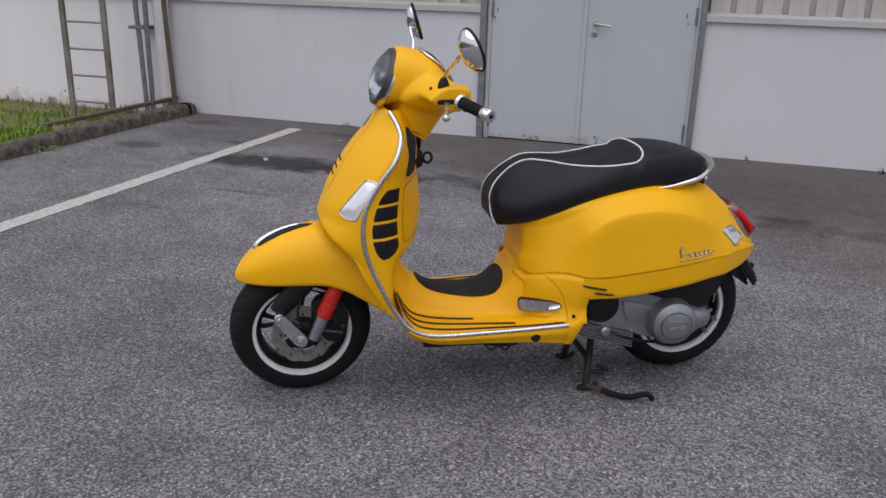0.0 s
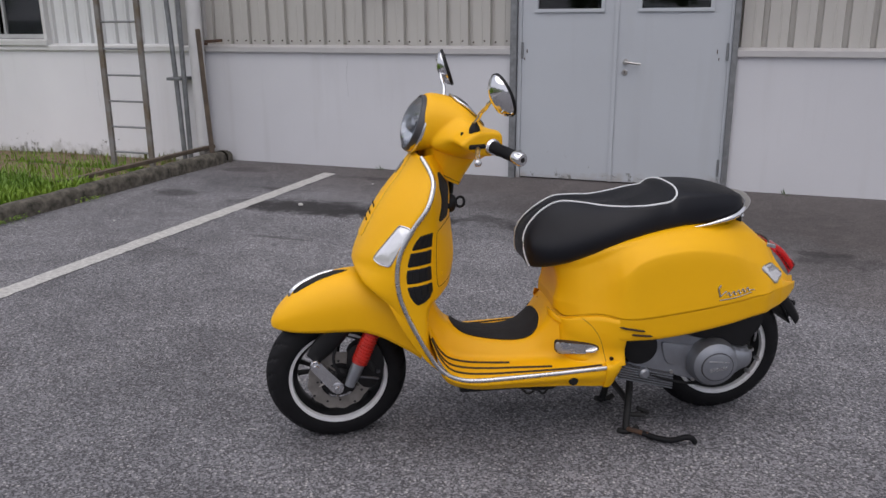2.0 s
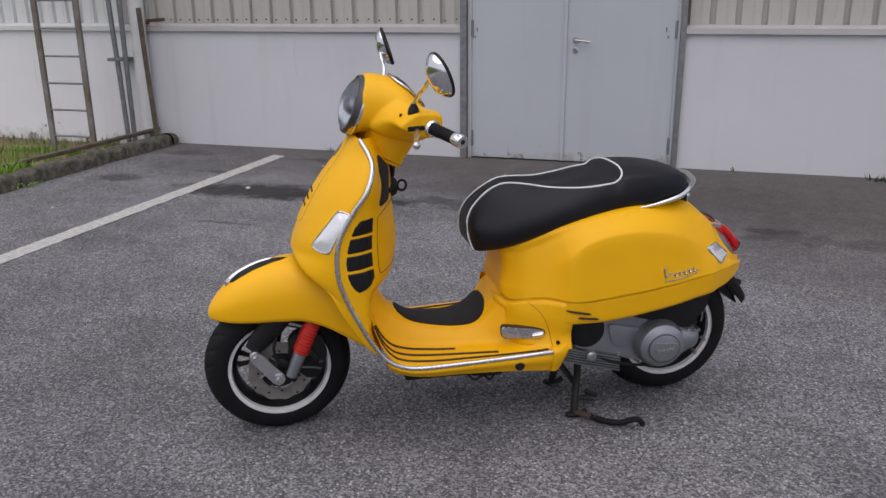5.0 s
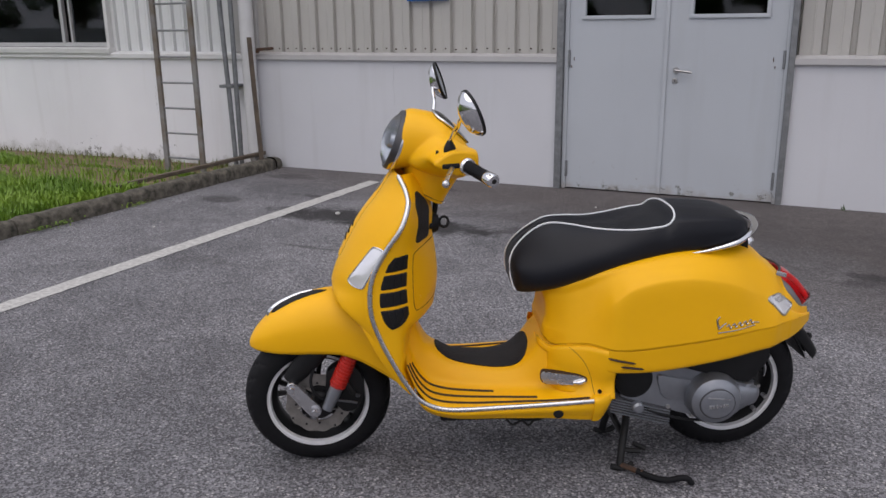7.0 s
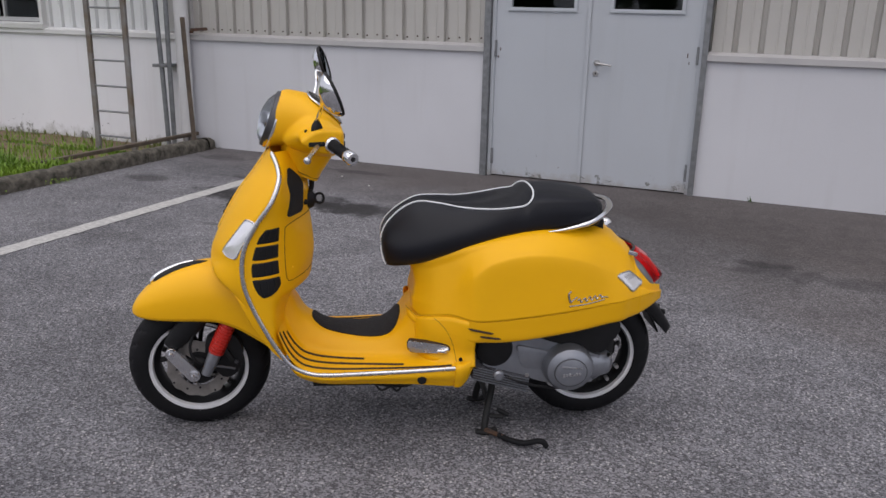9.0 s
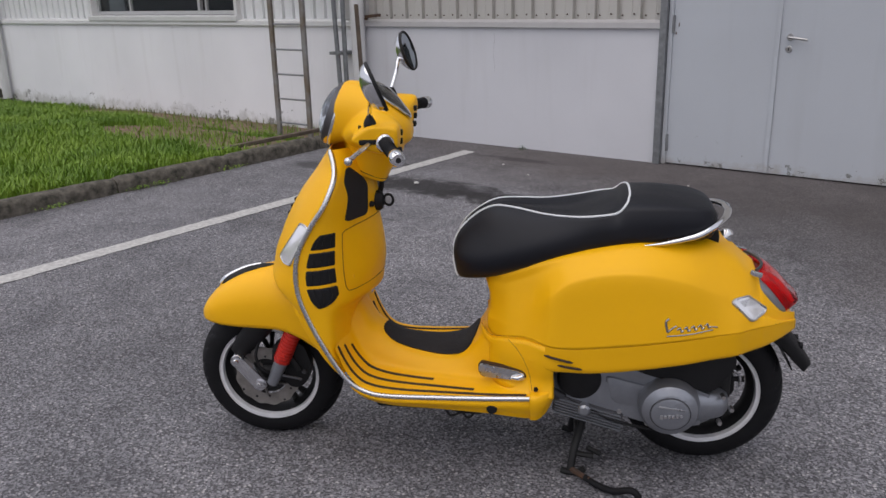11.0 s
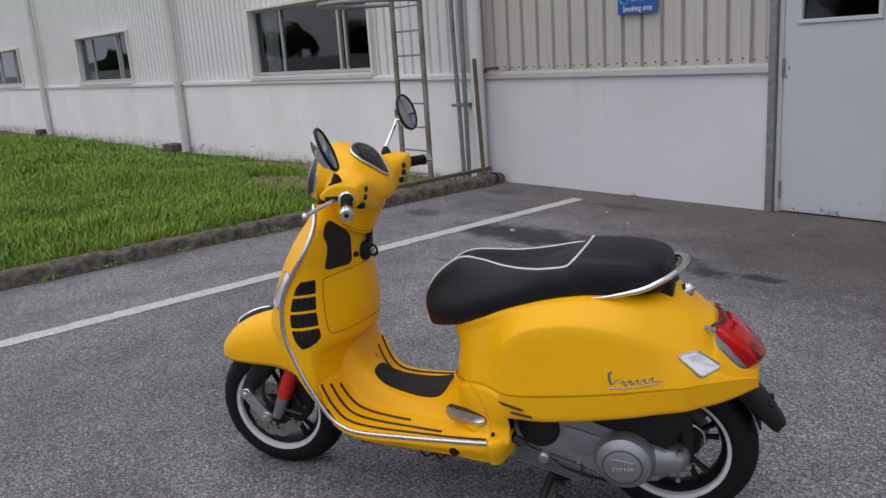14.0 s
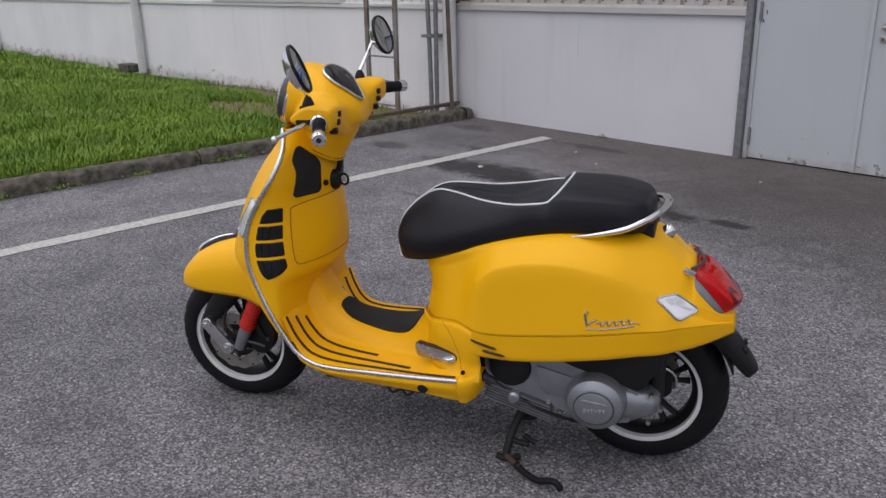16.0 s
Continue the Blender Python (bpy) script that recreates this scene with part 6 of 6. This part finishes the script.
# ---- building ----
WALL_Y = 7.58
X0, X1 = -34.0, 9.0
SILL = 1.105
DOOR = (-1.967, -.078)
WIN = [(-18.65, -15.46), (-10.34, -7.24), (-26.95, -23.75)]
WZ = (1.217, 2.18)
TOP = 5.6
wall = thing("wall_north", "white painted factory wall with ribbed cladding above", "wall", kind="structure")
# masonry left of the pipe gets the paler copy, standing in for brighter light
for a, b, paint in ((X0, -5.30, WALLPAINT_LIT), (-5.30, DOOR[0], WALLPAINT), (DOOR[1], X1, WALLPAINT)):
    bm = box((b - a, .22, SILL + .5), ((a + b) / 2, WALL_Y + .11, SILL / 2 - .25))
    part("masonry", bm, paint, wall, "white painted masonry base", smooth=False)
    # sloping flashing on top of the base wall
    prof = [(WALL_Y + .06, SILL + .062), (WALL_Y - .012, SILL + .044), (WALL_Y - .030, SILL + .038), (WALL_Y - .032, SILL - .008), (WALL_Y - .020, SILL - .010), (WALL_Y + .06, SILL + .02)]
    bm = grid_mesh([[(x, y, z) for y, z in prof] for x in (a, b)], closed_v=True)
    part("flashing", bm, WINDOWTRIM if paint is WALLPAINT_LIT else FLASHING, wall, "white metal sill flashing", smooth=False)
# vertical hairline cracks
for x, z0, z1 in ((-3.586, .69, 1.04), (-6.6, .5, .8)):
    P = [(x + .008 * math.sin(9 * t) + .004 * math.sin(31 * t), WALL_Y - .0005, z0 + (z1 - z0) * t) for t in np.linspace(0, 1, 14)]
    part("crack", tube(P, .0008, 4), GALV, wall)


def corrugated(x0, x1, z0, z1, name, mat, pitch=.209, y=WALL_Y + .05, first=-2.15):
    """One cladding sheet with trapezoid ribs."""
    prof = []
    k0 = math.floor((x0 - first) / pitch) - 1
    x = k0 * pitch + first
    pts = []
    while x < x1 + pitch:
        pts += [(x - .026, 0), (x - .018, -.038), (x + .014, -.038), (x + .022, 0), (x + .10, 0), (x + .104, .004), (x + .112, .004), (x + .116, 0)]
        x += pitch
    inside = [(a, d) for a, d in pts if x0 < a < x1]
    line = [(x0, 0)] + inside + [(x1, 0)]
    bm = grid_mesh([[(a, y - d, z) for a, d in line] for z in (z0, z1)])
    return part(name, bm, mat, wall, smooth=False)


def spans(x0, x1, mat, pitch=.209, first=-2.15):
    """Cladding from x0 to x1 in sheets, left open at the windows."""
    cuts = sorted([c for w in WIN for c in w if x0 < c < x1] + [x0, x1])
    for a, b in zip(cuts[:-1], cuts[1:]):
        win = any(abs(a - w[0]) < .01 for w in WIN)
        n = max(1, round((b - a) / 1.035))
        for k in range(n):
            corrugated(a + (b - a) * k / n, a + (b - a) * (k + 1) / n, WZ[1] + .03 if win else SILL + .06, TOP, "cladding_sheet", mat, pitch, first=first)


spans(X0, -5.50, SHEETWHITE, .167, -5.80)
spans(-5.18, DOOR[0] - .004, SHEET)
spans(DOOR[1] + .004, X1, SHEET, .196, .115)
corrugated(DOOR[0] - .05, DOOR[1] + .08, 2.30, TOP, "cladding_sheet", SHEET)
# flat corner flashing behind the drain pipe
part("corner_flashing", box((.34, .04, TOP - SILL - .06), (-5.34, WALL_Y + .03, (TOP + SILL + .06) / 2), .004), FLASHING, wall, "white flashing strip")
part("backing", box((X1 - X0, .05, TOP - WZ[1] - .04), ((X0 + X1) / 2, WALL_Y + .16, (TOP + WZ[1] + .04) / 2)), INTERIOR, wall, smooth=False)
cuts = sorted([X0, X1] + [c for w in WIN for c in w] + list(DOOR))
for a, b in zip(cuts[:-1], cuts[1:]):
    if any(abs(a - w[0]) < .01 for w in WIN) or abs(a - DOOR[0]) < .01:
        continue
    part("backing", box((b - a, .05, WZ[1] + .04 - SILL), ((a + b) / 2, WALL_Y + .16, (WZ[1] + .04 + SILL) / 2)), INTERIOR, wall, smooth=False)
# sheet screws along the sill
scr = lathe([(0, -.008), (.007, -.007), (.008, 0)], 8, "y")
scr_mesh = mesh_of(scr, RUST)
for k in range(46):
    x = -5.05 + k * .207 * .5 + .03
    if DOOR[0] - .05 < x < DOOR[1] + .1 or x > 2.5:
        continue
    ob = new("sheet_screw", scr_mesh)
    ob.parent = wall
    ob.matrix_local = Matrix.Translation((x, WALL_Y + .043, SILL + .098 + .006 * math.sin(k * 3.1)))

# interior behind the panes, coloured near black to stand for its shade
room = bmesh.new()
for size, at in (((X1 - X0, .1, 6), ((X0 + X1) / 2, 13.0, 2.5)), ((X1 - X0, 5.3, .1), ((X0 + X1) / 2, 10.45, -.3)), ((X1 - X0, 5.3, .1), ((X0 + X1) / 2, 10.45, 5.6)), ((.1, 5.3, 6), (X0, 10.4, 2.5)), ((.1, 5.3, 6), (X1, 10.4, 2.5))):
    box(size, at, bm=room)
solo("wall_interior", room, INTERIOR, "hall behind the windows, its dimness put into a near-black colour", "wall", "structure", smooth=False)
solo("roof", box((X1 - X0 + .6, 6.3, .14), ((X0 + X1) / 2, 10.45, TOP + .12)), SHEET, "metal roof edge", "roof", "structure", smooth=False)


def window(name, x0, x1):
    w = thing(name, "aluminium sliding window with dark reflecting glass", "window", kind="structure")
    z0, z1, y = WZ[0], WZ[1], WALL_Y + .10
    for a, b, c, d in ((x0 - .035, x1 + .035, z1 - .01, z1 + .030), (x0 - .035, x0 + .012, z0 - .02, z1 - .01), (x1 - .012, x1 + .035, z0 - .02, z1 - .01)):
        part("window_frame", box((b - a, .14, d - c), ((a + b) / 2, WALL_Y + .055, (c + d) / 2), .004), WINDOWTRIM, w, "white window surround", smooth=False)
    part("window_sill", box((x1 - x0 + .10, .16, .060), ((x0 + x1) / 2, WALL_Y + .03, z0 - .040), .006, rot=(4, 0, 0)), WINDOWTRIM, w, "white window sill", smooth=False)
    wd = x1 - x0
    part("window_frame", box((wd, .05, .045), ((x0 + x1) / 2, y, z0 + .022), .003), ALUFRAME, w, "aluminium frame", smooth=False)
    part("window_frame", box((wd, .05, .04), ((x0 + x1) / 2, y, z1 - .02), .003), ALUFRAME, w, "aluminium frame", smooth=False)
    for f, t in ((.012, .04), (.265, .035), (.745, .05), (.79, .03), (.988, .04)):
        part("mullion", box((t, .05, z1 - z0 - .06), (x0 + wd * f, y, (z0 + z1) / 2), .003), ALUFRAME, w, "aluminium mullion", smooth=False)
    for a, b in ((.02, .26), (.27, .745), (.79, .985)):
        p = part("pane", box((wd * (b - a), .006, z1 - z0 - .08), (x0 + wd * (a + b) / 2, y + .006, (z0 + z1) / 2)), WINDOWGLASS, w, "dark window glass", smooth=False)
        p.visible_shadow = False
    part("curtain", grid_mesh([[(x0 + wd * (.03 + .11 * i / 30), y + .12 + .025 * math.sin(i * 1.3), z) for z in (z0 + .02, z1)] for i in range(31)]), SHEETWHITE, w, "pale curtain drawn aside")
    return w


for k, (a, b) in enumerate(sorted(WIN, reverse=True)):
    window("window_%d" % (k + 1), a, b)

# ---- steel double door ----
door = thing("door_1", "pale grey steel double door with glazed panes, closed and streaked", "door", kind="structure")
DZ = 2.30
for xa, xb in ((DOOR[0], -1.910), (-.122, DOOR[1])):
    part("door_post", box((xb - xa, .16, DZ + .06), ((xa + xb) / 2, WALL_Y + .045, DZ / 2), .004), GALV, door, "galvanised door post", smooth=False)
for xa, xb in ((-1.907, -1.872), (-.152, -.125)):
    part("door_frame", box((xb - xa, .10, DZ), ((xa + xb) / 2, WALL_Y + .055, DZ / 2), .004), DOORPAINT, door, smooth=False)
part("door_frame", box((DOOR[1] - DOOR[0], .14, .06), ((DOOR[0] + DOOR[1]) / 2, WALL_Y + .05, DZ + .03), .004), DOORPAINT, door, smooth=False)


def leaf(xa, xb, wx0, wx1):
    y0, y1 = WALL_Y + .020, WALL_Y + .065
    g = new("door_leaf")
    g.parent = door
    z0, z1 = .012, DZ - .005
    wz0, wz1 = 1.478, 2.09
    bm = bmesh.new()
    for a, b, c, d in ((xa, xb, z0, wz0), (xa, xb, wz1, z1), (xa, wx0, wz0, wz1), (wx1, xb, wz0, wz1)):
        box((b - a, y1 - y0, d - c), ((a + b) / 2, (y0 + y1) / 2, (c + d) / 2), bm=bm)
    bmesh.ops.remove_doubles(bm, verts=bm.verts, dist=.0001)
    part("panel", bm, DOORPAINT, g, "pale grey steel leaf", smooth=False)
    for a, b, c, d in ((wx0 - .03, wx1 + .03, wz0 - .03, wz0), (wx0 - .03, wx1 + .03, wz1, wz1 + .03), (wx0 - .03, wx0, wz0, wz1), (wx1, wx1 + .03, wz0, wz1)):
        part("pane_frame", box((b - a, .02, d - c), ((a + b) / 2, y0 - .006, (c + d) / 2), .004), DOORPAINT, g, smooth=False)
    p = part("pane", box((wx1 - wx0, .006, wz1 - wz0), ((wx0 + wx1) / 2, y0 + .02, (wz0 + wz1) / 2)), WINDOWGLASS, g, "dark door pane", smooth=False)
    p.visible_shadow = False
    return g


leaf(-1.870, -1.058, -1.736, -1.190)
leaf(-1.052, -.154, -.857, -.313)
part("cover_strip", box((.034, .012, DZ - .02), (-1.056, WALL_Y + .012, DZ / 2), .004), DOORPAINT, door, "cover strip between the leaves", smooth=False)
hy = WALL_Y + .02
h = new("door_handle")
h.parent = door
h["label"] = "brushed steel lever handle"
part("rose", lathe([(0, -.012), (.022, -.012), (.025, -.008), (.025, 0)], 28, "y", (-.967, hy, 1.041)), STEEL, h)
part("lever", tube(spline([(-.967, hy - .01, 1.041), (-.967, hy - .05, 1.041), (-.952, hy - .056, 1.040), (-.89, hy - .056, 1.033), (-.835, hy - .054, 1.026)], 20), .0095, 10), STEEL, h)
part("lock_plate", lathe([(0, -.010), (.020, -.010), (.024, -.006), (.024, 0)], 28, "y", (-.972, hy, .955)), STEEL, door, "round lock plate")
part("key_hole", box((.008, .004, .018), (-.972, hy - .011, .955), .001), RIMBLACK, door)
for x in (-1.868, -.155):
    for z in (.18, 1.13, 2.0):
        part("hinge", lathe([(0, -.07), (.012, -.07), (.012, .07), (0, .07)], 12, "z", (x, WALL_Y + .012, z)), GALV, door, "steel hinge")
for x, z, s in ((-1.825, 1.125, .03), (-1.845, 1.06, .02), (-.235, 1.13, .035), (-.22, 1.07, .02)):
    part("rust_mark", box((.008, .003, s), (x, WALL_Y + .0185, z), .001), RUST, door, "small rusty mark")

# ---- drain pipes ----
for x, name in ((-5.21, "a"), (-13.08, "b"), (-21.6, "c")):
    d = thing("drain_pipe", "white round drain pipe clipped to the wall", "pipe", group="drain pipes")
    r = .072
    y = WALL_Y - r - .02
    part("pipe", tube([(x, y, TOP), (x, y, 2.6), (x, y, .6), (x, y, -.08 if name != "a" else .13)], r, 24), PVC, d, "white plastic pipe")
    for z in (1.17, 3.2):
        part("pipe_clip", box((r * 2 + .05, .03, .022), (x, y + r * .6, z), .004), RUST if name == "a" else PVC, d, "pipe clip")
        part("collar", tube([(x, y, z - .02), (x, y, z + .02)], r + .004, 24), PVC, d)
    if name == "a":
        part("pipe_shoe", tube(spline([(x, y, .16), (x + .02, y - .02, .09), (x + .08, y - .05, .05)], 8), .062, 16), GALVRUST, d, "dark rusty pipe shoe")
    else:
        part("gully", box((.40, .24, .14), (x - .26, y - .12, .0), .01), CONCRETE, d, "dark concrete gully")
# conduits that lean together beside the pipe
for pts, nm in (([(-5.365, 7.36, -.02), (-5.395, 7.37, .70), (-5.42, 7.37, 1.3), (-5.445, 7.38, 2.1), (-5.445, 7.40, 5.5)], "a"), ([(-5.325, 7.40, -.02), (-5.325, 7.40, .9), (-5.322, 7.40, 2.0), (-5.325, 7.40, 5.5)], "b")):
    c = solo("conduit", tube(spline(pts, 40), .024, 14), GALV, "grey galvanised cable conduit on the wall", "conduit", group="conduits")
c = solo("conduit_bracket", box((.16, .24, .03), (-5.415, 7.46, .832), .004), GALV, "small rusty bracket holding conduits to the wall", "bracket")
solo("leaning_timber", tube([(-4.985, 7.30, .10), (-5.015, 7.30, .70), (-5.04, 7.30, 1.318)], .03, 4), OLDWOOD, "old grey timber post standing beside the drain pipe", "timber", angle=20)
solo("pipe_offcut", box((.20, .03, .03), (-5.03, 7.525, 1.20), .004, rot=(0, -4, 0)), RUST, "short rusty strap beside the drain pipe", "strap")

# ---- caged ladder ----
lad = thing("caged_ladder", "weathered steel cage ladder standing off the wall", "ladder")
LX, LY = (-5.925, -5.455), 6.96
for x in LX:
    part("stile", box((.055, .03, 5.9), (x, LY, 2.93), .003), GALVRUST, lad, "weathered steel stile", smooth=False)
z = .133
while z < 5.8:
    part("rung", tube([(LX[0], LY, z), (LX[1], LY, z)], .010, 10), GALV, lad, "steel rung")
    z += .2515
for hz in (1.93, 2.9, 3.9, 4.9):
    P = []
    for k in range(33):
        a = math.radians(35 - k / 32 * 250)
        P.append((-5.69 + .52 * math.cos(a), LY - .46 + .52 * math.sin(a), hz))
    P = [(LX[1], LY, hz)] + [p for p in P if p[1] < LY - .02] + [(LX[0], LY, hz)]
    part("cage_hoop", tube(P, .012, 8, flat=1.9), GALV, lad, "flat steel cage hoop")
for a in (-20, -55, -90, -125, -160):
    x, y = -5.69 + .52 * math.cos(radians(a)), LY - .46 + .52 * math.sin(radians(a))
    part("cage_strap", box((.035, .008, 4.0), (x, y, 3.93), .002, rot=(0, 0, a + 90)), GALVRUST, lad, "flat cage strap", smooth=False)
for hz in (1.4, 3.4, 5.4):
    for x in LX:
        part("wall_stay", box((.03, WALL_Y - LY - .0, .03), (x, (WALL_Y + LY) / 2, hz + 1.0), .003), GALV, lad, "wall stay", smooth=False)

# ---- smoking area sign ----
sign = thing("smoking_sign", "blue and white smoking area sign on the cladding", "sign")
SX0, SX1, SZ0, SZ1, SY = -3.427, -3.015, 1.629, 1.892, WALL_Y - .002
part("board", box((SX1 - SX0, .006, SZ1 - SZ0), ((SX0 + SX1) / 2, SY + .012, (SZ0 + SZ1) / 2), .001), SIGNBLUE, sign, "blue sign board", smooth=False)
part("header_band", box((SX1 - SX0 - .004, .004, .072), ((SX0 + SX1) / 2, SY + .0072, SZ1 - .038), .0005), SIGNWHITE, sign, "white header band", smooth=False)
part("header_mark", plate(rounded([(SX0 + .015, SZ1 - .06), (SX0 + .015, SZ1 - .02), (SX0 + .05, SZ1 - .02), (SX0 + .065, SZ1 - .06)], .006), SY + .002, SY + .006), SIGNCYAN, sign)
part("header_bar", box((.17, .003, .016), (SX0 + .17, SY + .0035, SZ1 - .042), .0005), SIGNBLUE, sign, smooth=False)
part("ring_symbol", tube([(SX0 + .075 + .048 * math.cos(a), SY + .006, SZ0 + .135 + .048 * math.sin(a)) for a in (2 * math.pi * k / 32 for k in range(32))], .006, 6, closed=True), SIGNCYAN, sign, "cyan ring symbol")
part("cigarette_bar", box((.06, .004, .012), (SX0 + .075, SY + .006, SZ0 + .135), .001), SIGNWHITE, sign, smooth=False)


def words(text, x, z, size, mat, width):
    cu = bpy.data.curves.new("words", "FONT")
    cu.body, cu.size, cu.extrude = text, size, .001
    tmp = bpy.data.objects.new("tmp", cu)
    scene.collection.objects.link(tmp)
    bpy.context.view_layer.update()
    me = bpy.data.meshes.new_from_object(tmp.evaluated_get(bpy.context.evaluated_depsgraph_get()))
    bpy.data.objects.remove(tmp)
    xs = [v.co.x for v in me.vertices]
    f = width / (max(xs) - min(xs))
    for v in me.vertices:
        v.co = Vector(((v.co.x - min(xs)) * f + x, SY + .0075 - v.co.z, v.co.y + z))
    me.materials.clear()
    me.materials.append(mat)
    ob = new("lettering", me)
    ob.parent = sign
    ob["label"] = "white sign lettering"


words("NƠI HÚT THUỐC", SX0 + .145, SZ0 + .105, .085, SIGNWHITE, .262)
words("Smoking area", SX0 + .055, SZ0 + .022, .07, SIGNWHITE, .31)

# ---- trees across the yard, seen in panes and chrome ----
def tree(x, y, h, seed, spread):
    r = random.Random(seed)
    t = thing("tree", "broad green tree across the yard", "tree", group="trees across the yard")
    part("trunk", tube(spline([(x, y, -.1), (x + r.uniform(-.2, .2), y, h * .3), (x + r.uniform(-.4, .4), y + .2, h * .62)], 10), list(np.linspace(.28, .10, 10)), 10), BARK, t)
    verts, faces = [], []
    lobes = [(x + r.gauss(0, spread * .45), y + r.gauss(0, spread * .45), h * r.uniform(.42, .92), r.uniform(.25, .5) * spread) for _ in range(11)]
    for lx, ly, lz, lr in lobes:
        for _ in range(240):
            d = Vector((r.gauss(0, 1), r.gauss(0, 1), r.gauss(0, .8))).normalized() * lr * r.uniform(.45, 1.08)
            p = Vector((lx, ly, lz)) + d
            u = Vector((r.uniform(-1, 1), r.uniform(-1, 1), r.uniform(-1, 1))).normalized()
            v = u.orthogonal().normalized()
            s = r.uniform(.12, .28)
            n = len(verts)
            verts += [p - u * s, p + v * s * .5, p + u * s, p - v * s * .5]
            faces.append((n, n + 1, n + 2, n + 3))
    me = bpy.data.meshes.new("crown")
    me.from_pydata(verts, [], faces)
    me.materials.append(FOLIAGE)
    c = new("crown", me)
    c.parent = t


rng = random.Random(21)
for k in range(40):
    tree(-190 + k * 6.0 + rng.uniform(-2, 2), -41 + rng.uniform(-5, 4), rng.uniform(3.0, 5.4) * (1.25 if k % 7 == 3 else 1), 100 + k, rng.uniform(1.7, 2.8))
for k in range(5):
    tree(34 + rng.uniform(-3, 3), -26 + k * 9, rng.uniform(3.5, 6), 140 + k, 2.4)
# low wall that closes the yard
solo("wall_south", box((280, .3, 1.5), (-80, -34, .75)), WALLPAINT, "white boundary wall across the yard", "wall", "structure", smooth=False)
